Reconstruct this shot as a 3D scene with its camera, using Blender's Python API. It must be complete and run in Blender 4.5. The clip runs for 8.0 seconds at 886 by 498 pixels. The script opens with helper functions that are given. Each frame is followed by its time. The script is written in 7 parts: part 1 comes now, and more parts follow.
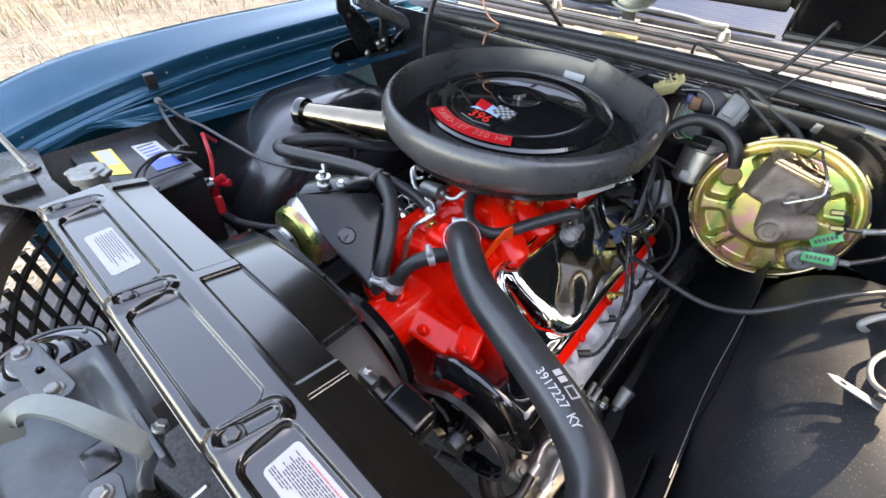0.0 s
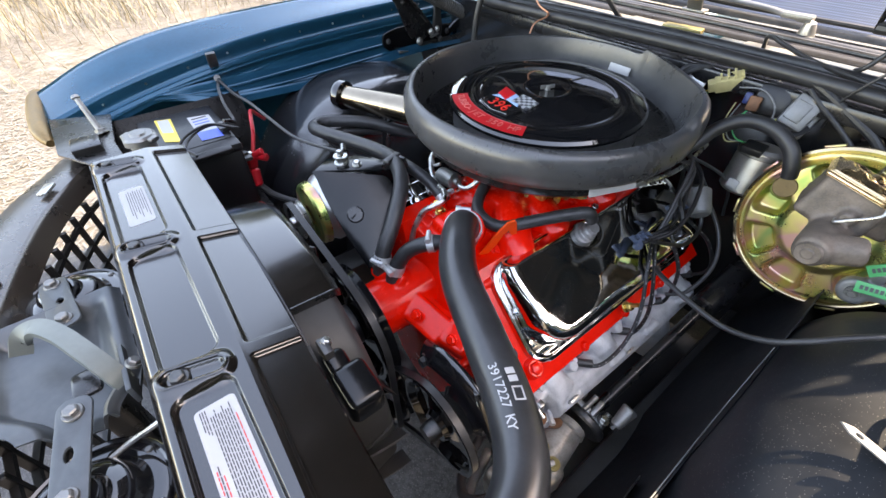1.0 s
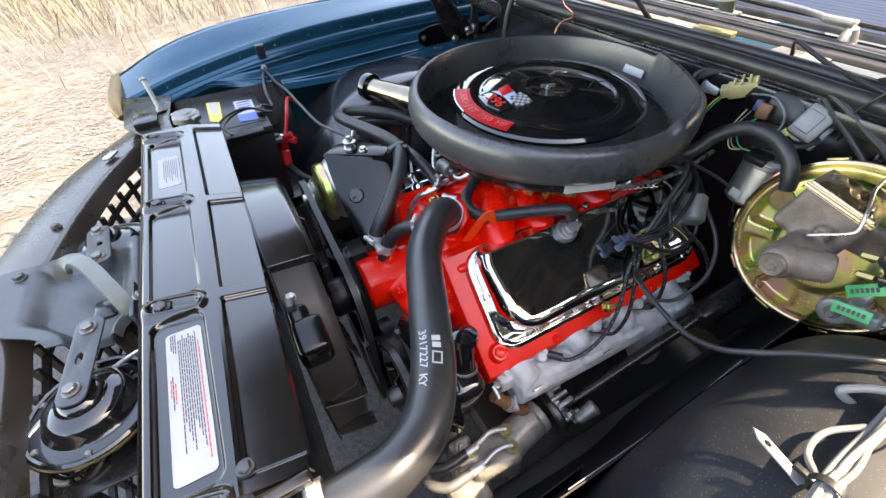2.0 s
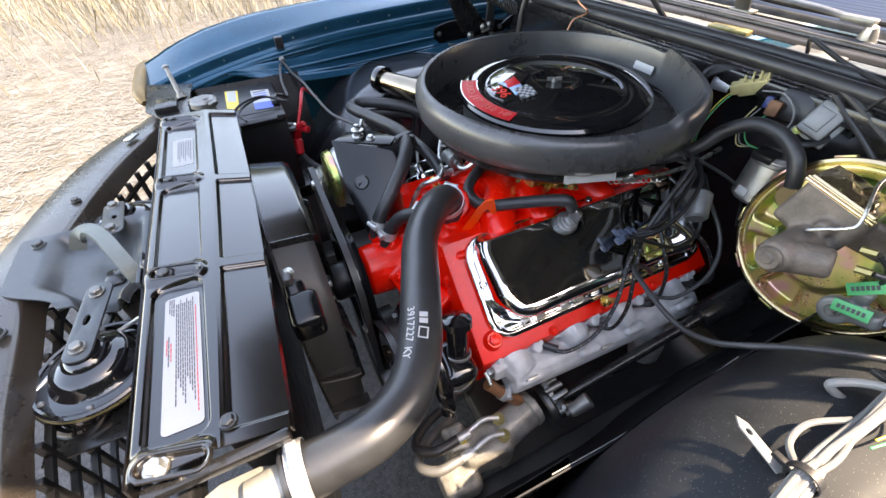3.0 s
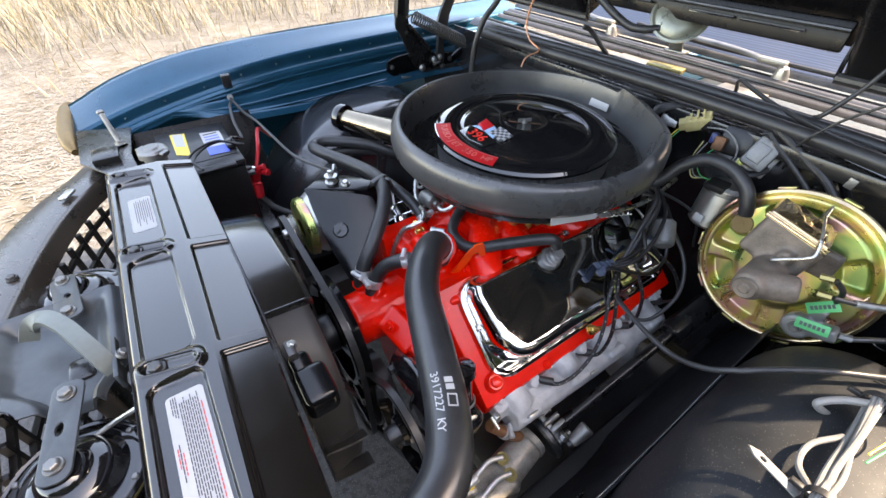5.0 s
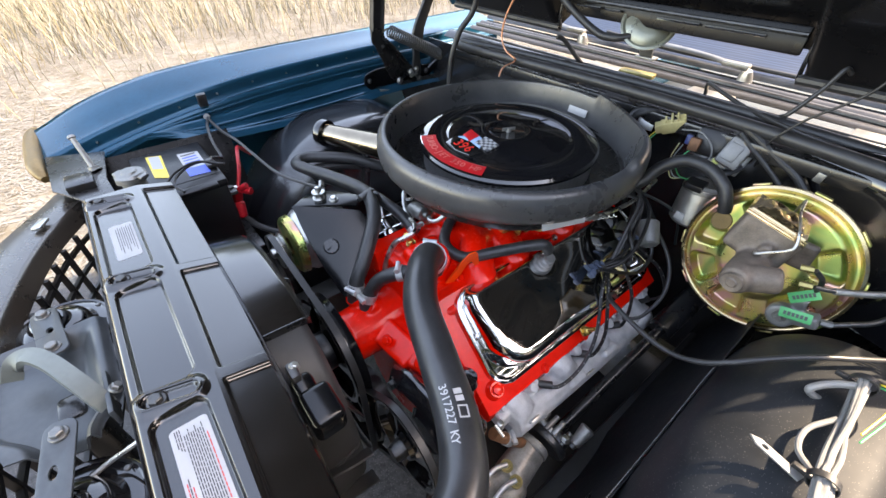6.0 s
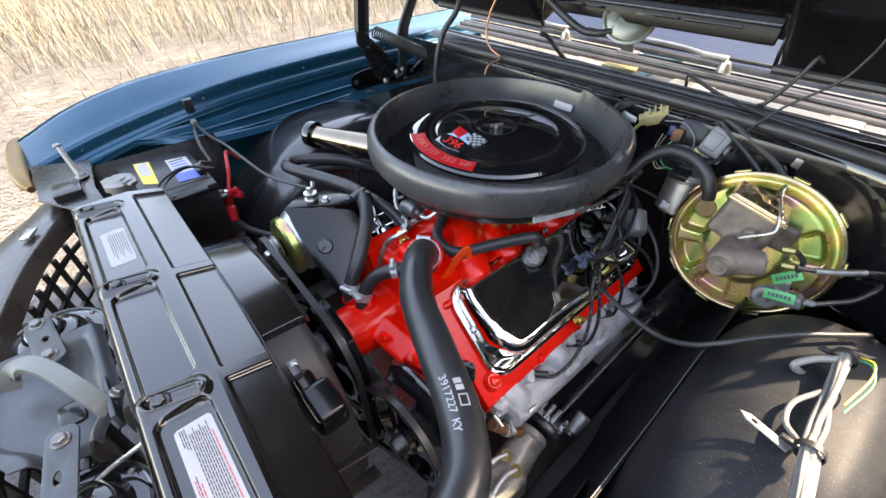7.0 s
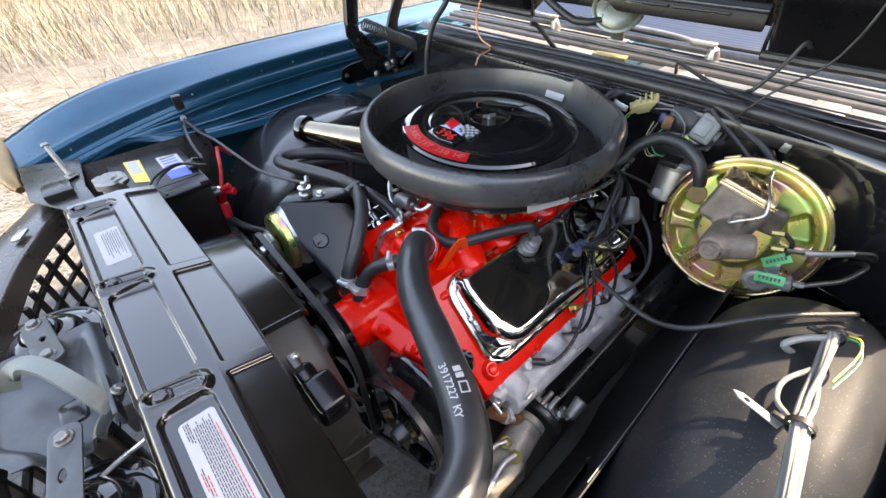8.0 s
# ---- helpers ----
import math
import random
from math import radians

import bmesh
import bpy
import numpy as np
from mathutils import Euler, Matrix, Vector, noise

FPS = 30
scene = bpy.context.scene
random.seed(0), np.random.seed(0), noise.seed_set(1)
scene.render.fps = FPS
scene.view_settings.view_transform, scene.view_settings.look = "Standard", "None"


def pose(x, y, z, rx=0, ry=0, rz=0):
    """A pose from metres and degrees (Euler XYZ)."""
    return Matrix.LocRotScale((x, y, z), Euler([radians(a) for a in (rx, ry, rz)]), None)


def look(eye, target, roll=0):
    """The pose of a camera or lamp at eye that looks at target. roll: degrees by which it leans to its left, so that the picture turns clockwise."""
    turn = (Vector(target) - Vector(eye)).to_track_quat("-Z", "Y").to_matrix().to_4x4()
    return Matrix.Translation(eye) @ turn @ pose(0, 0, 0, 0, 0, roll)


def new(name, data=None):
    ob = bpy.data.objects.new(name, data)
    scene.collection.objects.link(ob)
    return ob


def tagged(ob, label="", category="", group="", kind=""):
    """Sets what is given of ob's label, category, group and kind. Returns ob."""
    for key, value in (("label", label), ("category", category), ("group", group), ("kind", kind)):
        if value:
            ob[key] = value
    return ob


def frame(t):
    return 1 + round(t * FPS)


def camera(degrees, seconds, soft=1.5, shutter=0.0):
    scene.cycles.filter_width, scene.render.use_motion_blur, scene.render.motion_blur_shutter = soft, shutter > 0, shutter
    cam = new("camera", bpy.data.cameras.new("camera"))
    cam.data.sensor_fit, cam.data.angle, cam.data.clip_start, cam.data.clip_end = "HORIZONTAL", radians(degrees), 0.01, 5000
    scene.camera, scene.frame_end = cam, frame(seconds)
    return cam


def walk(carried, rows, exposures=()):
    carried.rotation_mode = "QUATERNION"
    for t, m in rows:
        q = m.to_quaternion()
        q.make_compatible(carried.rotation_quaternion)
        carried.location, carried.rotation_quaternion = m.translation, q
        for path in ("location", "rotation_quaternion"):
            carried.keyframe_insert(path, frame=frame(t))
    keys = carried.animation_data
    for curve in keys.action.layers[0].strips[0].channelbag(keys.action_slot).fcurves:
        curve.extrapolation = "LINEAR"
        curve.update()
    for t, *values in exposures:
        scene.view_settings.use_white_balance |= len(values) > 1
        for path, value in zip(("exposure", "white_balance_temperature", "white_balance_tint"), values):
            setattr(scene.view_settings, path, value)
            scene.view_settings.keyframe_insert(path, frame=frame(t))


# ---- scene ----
cam = camera(94.5, 8.0)
PATH = [
    (0, (0.354, -0.025, 1.191), (-0.595, 1.114, -0.152), 1.9),
    (0.5, (0.394, 0.021, 1.178), (-0.663, 1.045, -0.176), 0.8),
    (1, (0.434, 0.053, 1.177), (-0.726, 0.949, -0.184), -0.6),
    (1.5, (0.5, 0.094, 1.184), (-0.751, 0.851, -0.18), -1.8),
    (1.7, (0.522, 0.112, 1.192), (-0.753, 0.823, -0.174), -2.2),
    (2.8, (0.583, 0.144, 1.179), (-0.761, 0.747, -0.174), -2.7),
    (3, (0.585, 0.145, 1.176), (-0.763, 0.742, -0.176), -2.5),
    (3.5, (0.591, 0.156, 1.18), (-0.745, 0.791, -0.165), -1.1),
    (4, (0.561, 0.134, 1.193), (-0.745, 0.845, -0.145), -0.3),
    (4.5, (0.526, 0.109, 1.197), (-0.746, 0.896, -0.131), 0.0),
    (5, (0.505, 0.089, 1.22), (-0.731, 0.957, -0.091), 0.5),
    (5.2, (0.503, 0.084, 1.223), (-0.725, 0.981, -0.075), 0.4),
    (6.3, (0.486, 0.064, 1.225), (-0.698, 1.048, -0.052), -0.2),
    (6.5, (0.486, 0.062, 1.224), (-0.692, 1.055, -0.051), -0.4),
    (7, (0.495, 0.055, 1.225), (-0.67, 1.059, -0.053), -0.9),
    (7.5, (0.509, 0.052, 1.227), (-0.64, 1.062, -0.062), -1.3),
    (8, (0.497, 0.048, 1.225), (-0.633, 1.061, -0.078), -1.5),
]
walk(cam, [(t, look(eye, target, roll)) for t, eye, target, roll in PATH], exposures=[(0, 3.52, 9550, 17), (3, 3.38, 9550, 17), (4.5, 3.38, 9600, 17), (8, 3.38, 9600, 17)])

# ---- light ----
world = bpy.data.worlds.new("sky")
scene.world = world
world.use_nodes = True
SUN_AZ, SUN_EL = 53.0, 52.0   # degrees: azimuth from +x towards +y, elevation
wn = world.node_tree.nodes
sky = wn.new("ShaderNodeTexSky")
sky.sky_type, sky.sun_disc = "NISHITA", False
sky.sun_elevation, sky.sun_rotation = radians(SUN_EL), radians(90.0 - SUN_AZ)
wn["Background"].inputs["Strength"].default_value = 0.15
world.node_tree.links.new(sky.outputs[0], wn["Background"].inputs["Color"])
sun_data = bpy.data.lights.new("sun", "SUN")
sun_data.energy, sun_data.angle, sun_data.color = 2.0, radians(0.6), (1.0, 0.965, 0.90)
sun = new("sun", sun_data)
sun_dir = Vector((math.cos(radians(SUN_EL)) * math.cos(radians(SUN_AZ)), math.cos(radians(SUN_EL)) * math.sin(radians(SUN_AZ)), math.sin(radians(SUN_EL))))
sun.matrix_world = look(sun_dir * 20, (0, 0, 0))


# ---- materials ----
def mat(name, col, rough=0.5, metal=0.0, var=0.15, scale=30.0, bump=0.1, coat=0.0, col2=None, rvar=0.1, spec=0.5, fine=9.0, rand=0.0):
    """A surface with variation at two scales: broad stains and fine grain."""
    m = bpy.data.materials.new(name)
    m.use_nodes = True
    nt = m.node_tree
    n, ln = nt.nodes, nt.links
    b = n["Principled BSDF"]
    tc = n.new("ShaderNodeTexCoord")
    big, small = n.new("ShaderNodeTexNoise"), n.new("ShaderNodeTexNoise")
    big.inputs["Scale"].default_value, big.inputs["Detail"].default_value = scale, 5.0
    small.inputs["Scale"].default_value, small.inputs["Detail"].default_value = scale * fine, 3.0
    ln.new(tc.outputs["Object"], big.inputs["Vector"]), ln.new(tc.outputs["Object"], small.inputs["Vector"])
    add = n.new("ShaderNodeMath")
    add.operation = "MULTIPLY_ADD"
    ln.new(small.outputs["Fac"], add.inputs[0])
    add.inputs[1].default_value = 0.35
    ln.new(big.outputs["Fac"], add.inputs[2])
    ramp = n.new("ShaderNodeMapRange")
    ramp.inputs["From Min"].default_value, ramp.inputs["From Max"].default_value = 0.45, 0.95
    ln.new(add.outputs[0], ramp.inputs["Value"])
    mix = n.new("ShaderNodeMix")
    mix.data_type = "RGBA"
    lo = [c * (1 - var) for c in col]
    hi = list(col2) if col2 else [min(1.0, c * (1 + var)) for c in col]
    mix.inputs["A"].default_value, mix.inputs["B"].default_value = (*lo, 1), (*hi, 1)
    ln.new(ramp.outputs[0], mix.inputs["Factor"])
    out = mix.outputs["Result"]
    if rand:
        info = n.new("ShaderNodeObjectInfo")
        hsv = n.new("ShaderNodeHueSaturation")
        mr = n.new("ShaderNodeMapRange")
        mr.inputs["To Min"].default_value, mr.inputs["To Max"].default_value = 1 - rand, 1 + rand
        ln.new(info.outputs["Random"], mr.inputs["Value"])
        ln.new(mr.outputs[0], hsv.inputs["Value"])
        ln.new(out, hsv.inputs["Color"])
        out = hsv.outputs[0]
    ln.new(out, b.inputs["Base Color"])
    rr = n.new("ShaderNodeMapRange")
    rr.inputs["From Min"].default_value, rr.inputs["From Max"].default_value = 0.45, 0.95
    rr.inputs["To Min"].default_value, rr.inputs["To Max"].default_value = max(0.01, rough - rvar), min(1, rough + rvar)
    ln.new(add.outputs[0], rr.inputs["Value"])
    ln.new(rr.outputs[0], b.inputs["Roughness"])
    b.inputs["Metallic"].default_value, b.inputs["Coat Weight"].default_value = metal, coat
    b.inputs["Coat Roughness"].default_value = max(0.05, rough * 0.7 - 0.02)
    b.inputs["Specular IOR Level"].default_value = spec
    if bump:
        bp = n.new("ShaderNodeBump")
        bp.inputs["Strength"].default_value, bp.inputs["Distance"].default_value = bump, 0.002
        ln.new(add.outputs[0], bp.inputs["Height"])
        ln.new(bp.outputs[0], b.inputs["Normal"])
    return m


def speckled(m, scale, amount, col):
    """Grit or dust: small light specks over a material."""
    nt = m.node_tree
    n, ln = nt.nodes, nt.links
    b = n["Principled BSDF"]
    tc, vo, mr, mix = n.new("ShaderNodeTexCoord"), n.new("ShaderNodeTexVoronoi"), n.new("ShaderNodeMapRange"), n.new("ShaderNodeMix")
    vo.inputs["Scale"].default_value = scale
    ln.new(tc.outputs["Object"], vo.inputs["Vector"])
    mr.inputs["From Min"].default_value, mr.inputs["From Max"].default_value = amount, amount * 0.6
    ln.new(vo.outputs["Distance"], mr.inputs["Value"])
    mix.data_type = "RGBA"
    old = b.inputs["Base Color"].links[0].from_socket
    ln.new(mr.outputs[0], mix.inputs["Factor"])
    ln.new(old, mix.inputs["A"])
    mix.inputs["B"].default_value = (*col, 1)
    ln.new(mix.outputs["Result"], b.inputs["Base Color"])
    return m


def zinc_gold(name):
    """Yellow zinc plating: gold with drifting green and rose tints."""
    m = mat(name, (0.72, 0.52, 0.14), 0.33, 0.9, 0.1, 25, 0.05)
    nt = m.node_tree
    n, ln = nt.nodes, nt.links
    tc, no, cr = n.new("ShaderNodeTexCoord"), n.new("ShaderNodeTexNoise"), n.new("ShaderNodeValToRGB")
    no.inputs["Scale"].default_value, no.inputs["Detail"].default_value, no.inputs["Distortion"].default_value = 14.0, 2.0, 0.8
    ln.new(tc.outputs["Object"], no.inputs["Vector"])
    e = cr.color_ramp.elements
    e[0].position, e[0].color = 0.36, (0.26, 0.38, 0.13, 1)
    e[1].position, e[1].color = 0.61, (0.64, 0.36, 0.32, 1)
    for p, c in ((0.45, (0.48, 0.46, 0.15, 1)), (0.51, (0.60, 0.50, 0.20, 1)), (0.56, (0.58, 0.42, 0.22, 1))):
        e.new(p).color = c
    ln.new(no.outputs["Fac"], cr.inputs[0])
    ln.new(cr.outputs[0], n["Principled BSDF"].inputs["Base Color"])
    return m


M = {
    "blue": mat("blue_metallic_paint", (0.0025, 0.062, 0.112), 0.19, 0.35, 0.15, 12, 0.0, 0.20, spec=0.3, rvar=0.05),
    "satin": mat("satin_black_paint", (0.0125, 0.0125, 0.013), 0.28, 0.0, 0.3, 14, 0.06, 0.25, spec=0.55),
    "panel": mat("semi_gloss_black_panel_paint", (0.0066, 0.0052, 0.0042), 0.21, 0.0, 0.4, 7, 0.05, 0.80, spec=0.75, rvar=0.06),
    "gloss": mat("gloss_black_paint", (0.008, 0.008, 0.009), 0.07, 0.0, 0.2, 10, 0.01, 1.0, rvar=0.03),
    "hoodblack": mat("satin_black_hood_paint", (0.006, 0.006, 0.007), 0.30, 0.0, 0.25, 9, 0.04, 0.0, spec=0.22),
    "undercoat": speckled(mat("dusty_black_fender_liner", (0.0140, 0.0168, 0.0205), 0.54, 0, 0.4, 7, 0.16, col2=(0.023, 0.0252, 0.0280), spec=0.24), 380, 0.13, (0.24, 0.23, 0.20)),
    "rubber": mat("black_rubber", (0.026, 0.026, 0.027), 0.42, 0, 0.3, 40, 0.15, spec=0.5),
    "hoserubber": mat("smooth_black_hose_rubber", (0.026, 0.027, 0.029), 0.31, 0, 0.3, 30, 0.02, spec=0.7, rvar=0.03),
    # Greyed black: dust, and a painted sky sheen on the shroud step.
    "dusty": mat("dusty_sheen_black_paint", (0.030, 0.031, 0.033), 0.42, 0, 0.4, 10, 0.1, col2=(0.048, 0.048, 0.047), spec=0.5),
    "softrubber": mat("grey_black_foam_rubber", (0.044, 0.045, 0.048), 0.31, 0, 0.3, 9, 0.12, spec=0.8, col2=(0.074, 0.075, 0.077)),
    "red": mat("red_engine_enamel", (0.90, 0.012, 0.004), 0.24, 0, 0.14, 14, 0.08, 0.18, fine=7, rvar=0.07, spec=0.32),
    "orange": mat("orange_red_enamel", (0.95, 0.075, 0.008), 0.38, 0, 0.12, 20, 0.2, 0.1, spec=0.35),
    "chrome": mat("chrome", (0.70, 0.70, 0.70), 0.05, 1.0, 0.05, 15, 0.05, rvar=0.03),
    "steel": mat("zinc_plated_steel", (0.52, 0.52, 0.50), 0.32, 0.95, 0.2, 60, 0.1),
    "darksteel": mat("dark_oiled_steel", (0.10, 0.10, 0.10), 0.4, 0.8, 0.3, 50, 0.2),
    "cast": mat("grey_cast_iron", (0.42, 0.43, 0.44), 0.48, 0.15, 0.15, 45, 0.5, col2=(0.56, 0.57, 0.58)),
    "mciron": mat("brown_grey_cast_iron", (0.12, 0.10, 0.085), 0.55, 0.3, 0.35, 45, 0.8, col2=(0.21, 0.165, 0.135)),
    "gearbox": mat("oily_bare_iron", (0.25, 0.24, 0.22), 0.42, 0.3, 0.35, 30, 0.4, col2=(0.44, 0.42, 0.38)),
    "gold": zinc_gold("yellow_zinc_plating"),
    "grey": mat("grey_phosphate_steel", (0.066, 0.077, 0.085), 0.42, 0.3, 0.2, 14, 0.15, 0.1, col2=(0.094, 0.107, 0.115)),
    "header": mat("grey_header_paint", (0.048, 0.040, 0.034), 0.30, 0.1, 0.2, 9, 0.05, 0.6),
    "plastic": mat("black_plastic", (0.009, 0.009, 0.010), 0.38, 0, 0.25, 30, 0.2),
    "white": mat("white_label_paper", (0.40, 0.40, 0.40), 0.5, 0, 0.05, 25, 0.03),
    "wirewhite": mat("white_wire_insulation", (0.195, 0.193, 0.187), 0.45, 0, 0.08, 60, 0.1),
    "ink": mat("dark_ink", (0.05, 0.05, 0.06), 0.6, 0, 0.1, 40, 0),
    "redink": mat("red_ink", (0.62, 0.03, 0.03), 0.6, 0, 0.1, 40, 0),
    "redsticker": mat("red_foil", (0.66, 0.015, 0.02), 0.4, 0.1, 0.08, 40, 0.02, 0.0, spec=0.35),
    "bluelabel": mat("blue_print", (0.03, 0.10, 0.55), 0.4, 0, 0.08, 40, 0),
    "sky": mat("pale_blue_enamel", (0.30, 0.48, 0.72), 0.3, 0, 0.06, 40, 0),
    "yellow": mat("yellow_print", (0.75, 0.55, 0.06), 0.4, 0, 0.08, 40, 0),
    "ivory": mat("ivory_plastic", (0.50, 0.42, 0.20), 0.4, 0, 0.15, 60, 0.05),
    "redplastic": mat("red_plastic", (0.55, 0.012, 0.02), 0.35, 0, 0.15, 40, 0.1),
    "green": mat("green_tape", (0.02, 0.36, 0.13), 0.45, 0, 0.12, 40, 0.05),
    "blueclip": mat("blue_grey_plastic", (0.050, 0.070, 0.110), 0.4, 0, 0.15, 60, 0.05),
    "copper": mat("copper_wire", (0.65, 0.30, 0.18), 0.35, 0.8, 0.1, 60, 0),
    "rust": mat("rusty_pipe", (0.22, 0.10, 0.05), 0.6, 0.3, 0.4, 50, 0.4),
    "brass": mat("brass", (0.62, 0.42, 0.13), 0.3, 0.95, 0.15, 50, 0.05),
    "tank": mat("bare_radiator_tank", (0.33, 0.32, 0.29), 0.42, 0.4, 0.25, 20, 0.2),
    "tyre": mat("tyre_rubber", (0.02, 0.02, 0.02), 0.7, 0, 0.3, 20, 0.4),
    "alloy": mat("dull_aluminium", (0.55, 0.55, 0.54), 0.38, 0.9, 0.15, 40, 0.2),
    "cowl": mat("grey_cowl_paint", (0.055, 0.055, 0.057), 0.36, 0.3, 0.25, 14, 0.1, 0.2),
    "cowlmetal": mat("weathered_cowl_metal", (0.085, 0.086, 0.090), 0.42, 0.6, 0.3, 18, 0.15, col2=(0.13, 0.13, 0.13)),
    # Gold here paints the sunlit straw reflected in the nose trim.
    "nosetrim": mat("trim_painted_straw_reflection", (0.25, 0.160, 0.065), 0.45, 0.5, 0.3, 18, 0.1),
    "hookgrey": mat("pale_grey_green_steel", (0.17, 0.19, 0.175), 0.4, 0.3, 0.15, 20, 0.1),
    "dullalloy": mat("weathered_aluminium", (0.26, 0.26, 0.25), 0.45, 0.8, 0.25, 40, 0.25),
    "house": mat("gloss_black_fender_paint", (0.011, 0.0118, 0.0138), 0.23, 0, 0.3, 8, 0.02, 0.5, rvar=0.05, spec=0.95),
    "wheel": mat("grey_painted_wheel", (0.18, 0.18, 0.18), 0.4, 0.6, 0.2, 12, 0.05),
    "pinkgold": mat("rose_zinc_plating", (0.66, 0.44, 0.32), 0.22, 0.95, 0.25, 30, 0.15, col2=(0.72, 0.58, 0.28)),
    "badgered": mat("red_enamel", (0.85, 0.03, 0.02), 0.3, 0, 0.05, 40, 0),
    "bracket": mat("semi_gloss_black_bracket_paint", (0.0042, 0.0046, 0.0054), 0.19, 0, 0.2, 14, 0.03, 0.0, rvar=0.05, spec=0.42),
    "valvebrown": mat("brown_phenolic", (0.16, 0.10, 0.035), 0.4, 0.2, 0.2, 30, 0.1),
    "dullgrey": mat("dull_grey_zinc_casting", (0.21, 0.21, 0.205), 0.45, 0.5, 0.2, 40, 0.2),
    "navy": mat("dark_blue_plastic", (0.015, 0.03, 0.12), 0.4, 0, 0.2, 40, 0.05),
    # Worn chrome, its tan tint painting in the reflected straw field.
    "strawchrome": mat("worn_chrome_straw_reflection", (0.30, 0.25, 0.19), 0.20, 1.0, 0.2, 25, 0.05),
    "mutedgold": mat("dull_yellow_zinc", (0.30, 0.25, 0.11), 0.45, 0.8, 0.2, 40, 0.1),
    "boltgrey": mat("dull_zinc_bolt", (0.20, 0.20, 0.195), 0.4, 0.7, 0.2, 60, 0.1),
    "zincgreen": mat("greenish_zinc_plate", (0.27, 0.28, 0.23), 0.34, 0.5, 0.15, 20, 0.05),
    "clampzinc": mat("bright_zinc_band", (0.55, 0.56, 0.56), 0.42, 0.55, 0.2, 80, 0.1),
    "stripred": mat("embossed_dark_red_foil", (0.78, 0.20, 0.17), 0.35, 0.2, 0.1, 40, 0),
    "leaf": mat("dark_green_leaf", (0.022, 0.040, 0.012), 0.6, 0, 0.35, 1.2, 0, col2=(0.05, 0.075, 0.02)),
    "bark": mat("dark_bark", (0.05, 0.038, 0.028), 0.85, 0, 0.3, 6, 0.6),
    "asphalt": speckled(mat("asphalt", (0.034, 0.034, 0.036), 0.75, 0, 0.4, 70, 1.0, col2=(0.085, 0.085, 0.086), fine=3), 150, 0.30, (0.105, 0.10, 0.098)),
    "soil": mat("dry_chaff_soil", (0.100, 0.084, 0.056), 0.95, 0, 0.40, 5.0, 0.6, col2=(0.150, 0.151, 0.146), fine=20),
}


def straw_material(name, low, middle, high, at=0.35):
    m = mat(name, (0.62, 0.47, 0.24), 0.7, 0, 0.2, 1.5, 0, col2=(0.80, 0.68, 0.45))
    nt = m.node_tree
    n, ln = nt.nodes, nt.links
    b = n["Principled BSDF"]
    geo, cr = n.new("ShaderNodeNewGeometry"), n.new("ShaderNodeValToRGB")
    e = cr.color_ramp.elements
    e[0].color, e[1].color = low, high
    e.new(at).color = middle
    ln.new(geo.outputs["Random Per Island"], cr.inputs[0])
    ln.new(cr.outputs[0], b.inputs["Base Color"])
    return m


M["straw"] = straw_material("dry_straw", (0.105, 0.080, 0.036, 1), (0.160, 0.142, 0.092, 1), (0.215, 0.208, 0.175, 1))
M["litter"] = straw_material("bleached_straw", (0.070, 0.050, 0.026, 1), (0.115, 0.112, 0.104, 1), (0.162, 0.164, 0.162, 1), 0.22)


def dotted_screen():
    """Blue-grey cloth with a fine dark dot weave."""
    m = mat("blue_grey_dotted_screen", (0.22, 0.30, 0.48), 0.4, 0.1, 0.1, 10, 0)
    nt = m.node_tree
    n, ln = nt.nodes, nt.links
    b = n["Principled BSDF"]
    tc, wv = n.new("ShaderNodeTexCoord"), n.new("ShaderNodeTexVoronoi")
    wv.inputs["Scale"].default_value, wv.inputs["Randomness"].default_value = 240.0, 0.0
    ln.new(tc.outputs["Object"], wv.inputs["Vector"])
    cr = n.new("ShaderNodeValToRGB")
    e = cr.color_ramp.elements
    e[0].position, e[0].color = 0.35, (0.052, 0.080, 0.138, 1)
    e[1].position, e[1].color = 0.55, (0.022, 0.034, 0.060, 1)
    ln.new(wv.outputs["Distance"], cr.inputs[0])
    ln.new(cr.outputs[0], b.inputs["Base Color"])
    return m


M["screen"] = dotted_screen()


# ---- building tools ----
def V(*a):
    return Vector(a)


def thing(name, label, category, at, group="", kind=""):
    ob = new(name)
    ob.empty_display_size = 0.05
    ob.matrix_basis = Matrix.Translation(at)
    return tagged(ob, label, category, group, kind)


def finish(me, material, angle):
    me.materials.append(M[material])
    me.polygons.foreach_set("use_smooth", [True] * len(me.polygons))
    if angle < 180:
        me.set_sharp_from_angle(angle=radians(angle))


def part(name, bm, material, parent, label="", angle=35):
    """One mesh object, built in world coordinates, under a thing or a part."""
    if isinstance(bm, bpy.types.Mesh):
        me = bm
    else:
        me = bpy.data.meshes.new(name)
        bmesh.ops.recalc_face_normals(bm, faces=bm.faces)
        bm.to_mesh(me)
        bm.free()
    finish(me, material, angle)
    ob = new(name, me)
    if parent is not None:
        ob.parent = parent
        if parent.parent is None:
            ob.matrix_parent_inverse = parent.matrix_basis.inverted()
    if label:
        ob["label"] = label
    return ob


def solo(name, bm, material, label, category, group="", kind="", angle=35):
    return tagged(part(name, bm, material, None, angle=angle), label, category, group, kind)


def join(*bms):
    out = bms[0]
    for b in bms[1:]:
        tmp = bpy.data.meshes.new("tmp")
        b.to_mesh(tmp)
        b.free()
        out.from_mesh(tmp)
        bpy.data.meshes.remove(tmp)
    return out


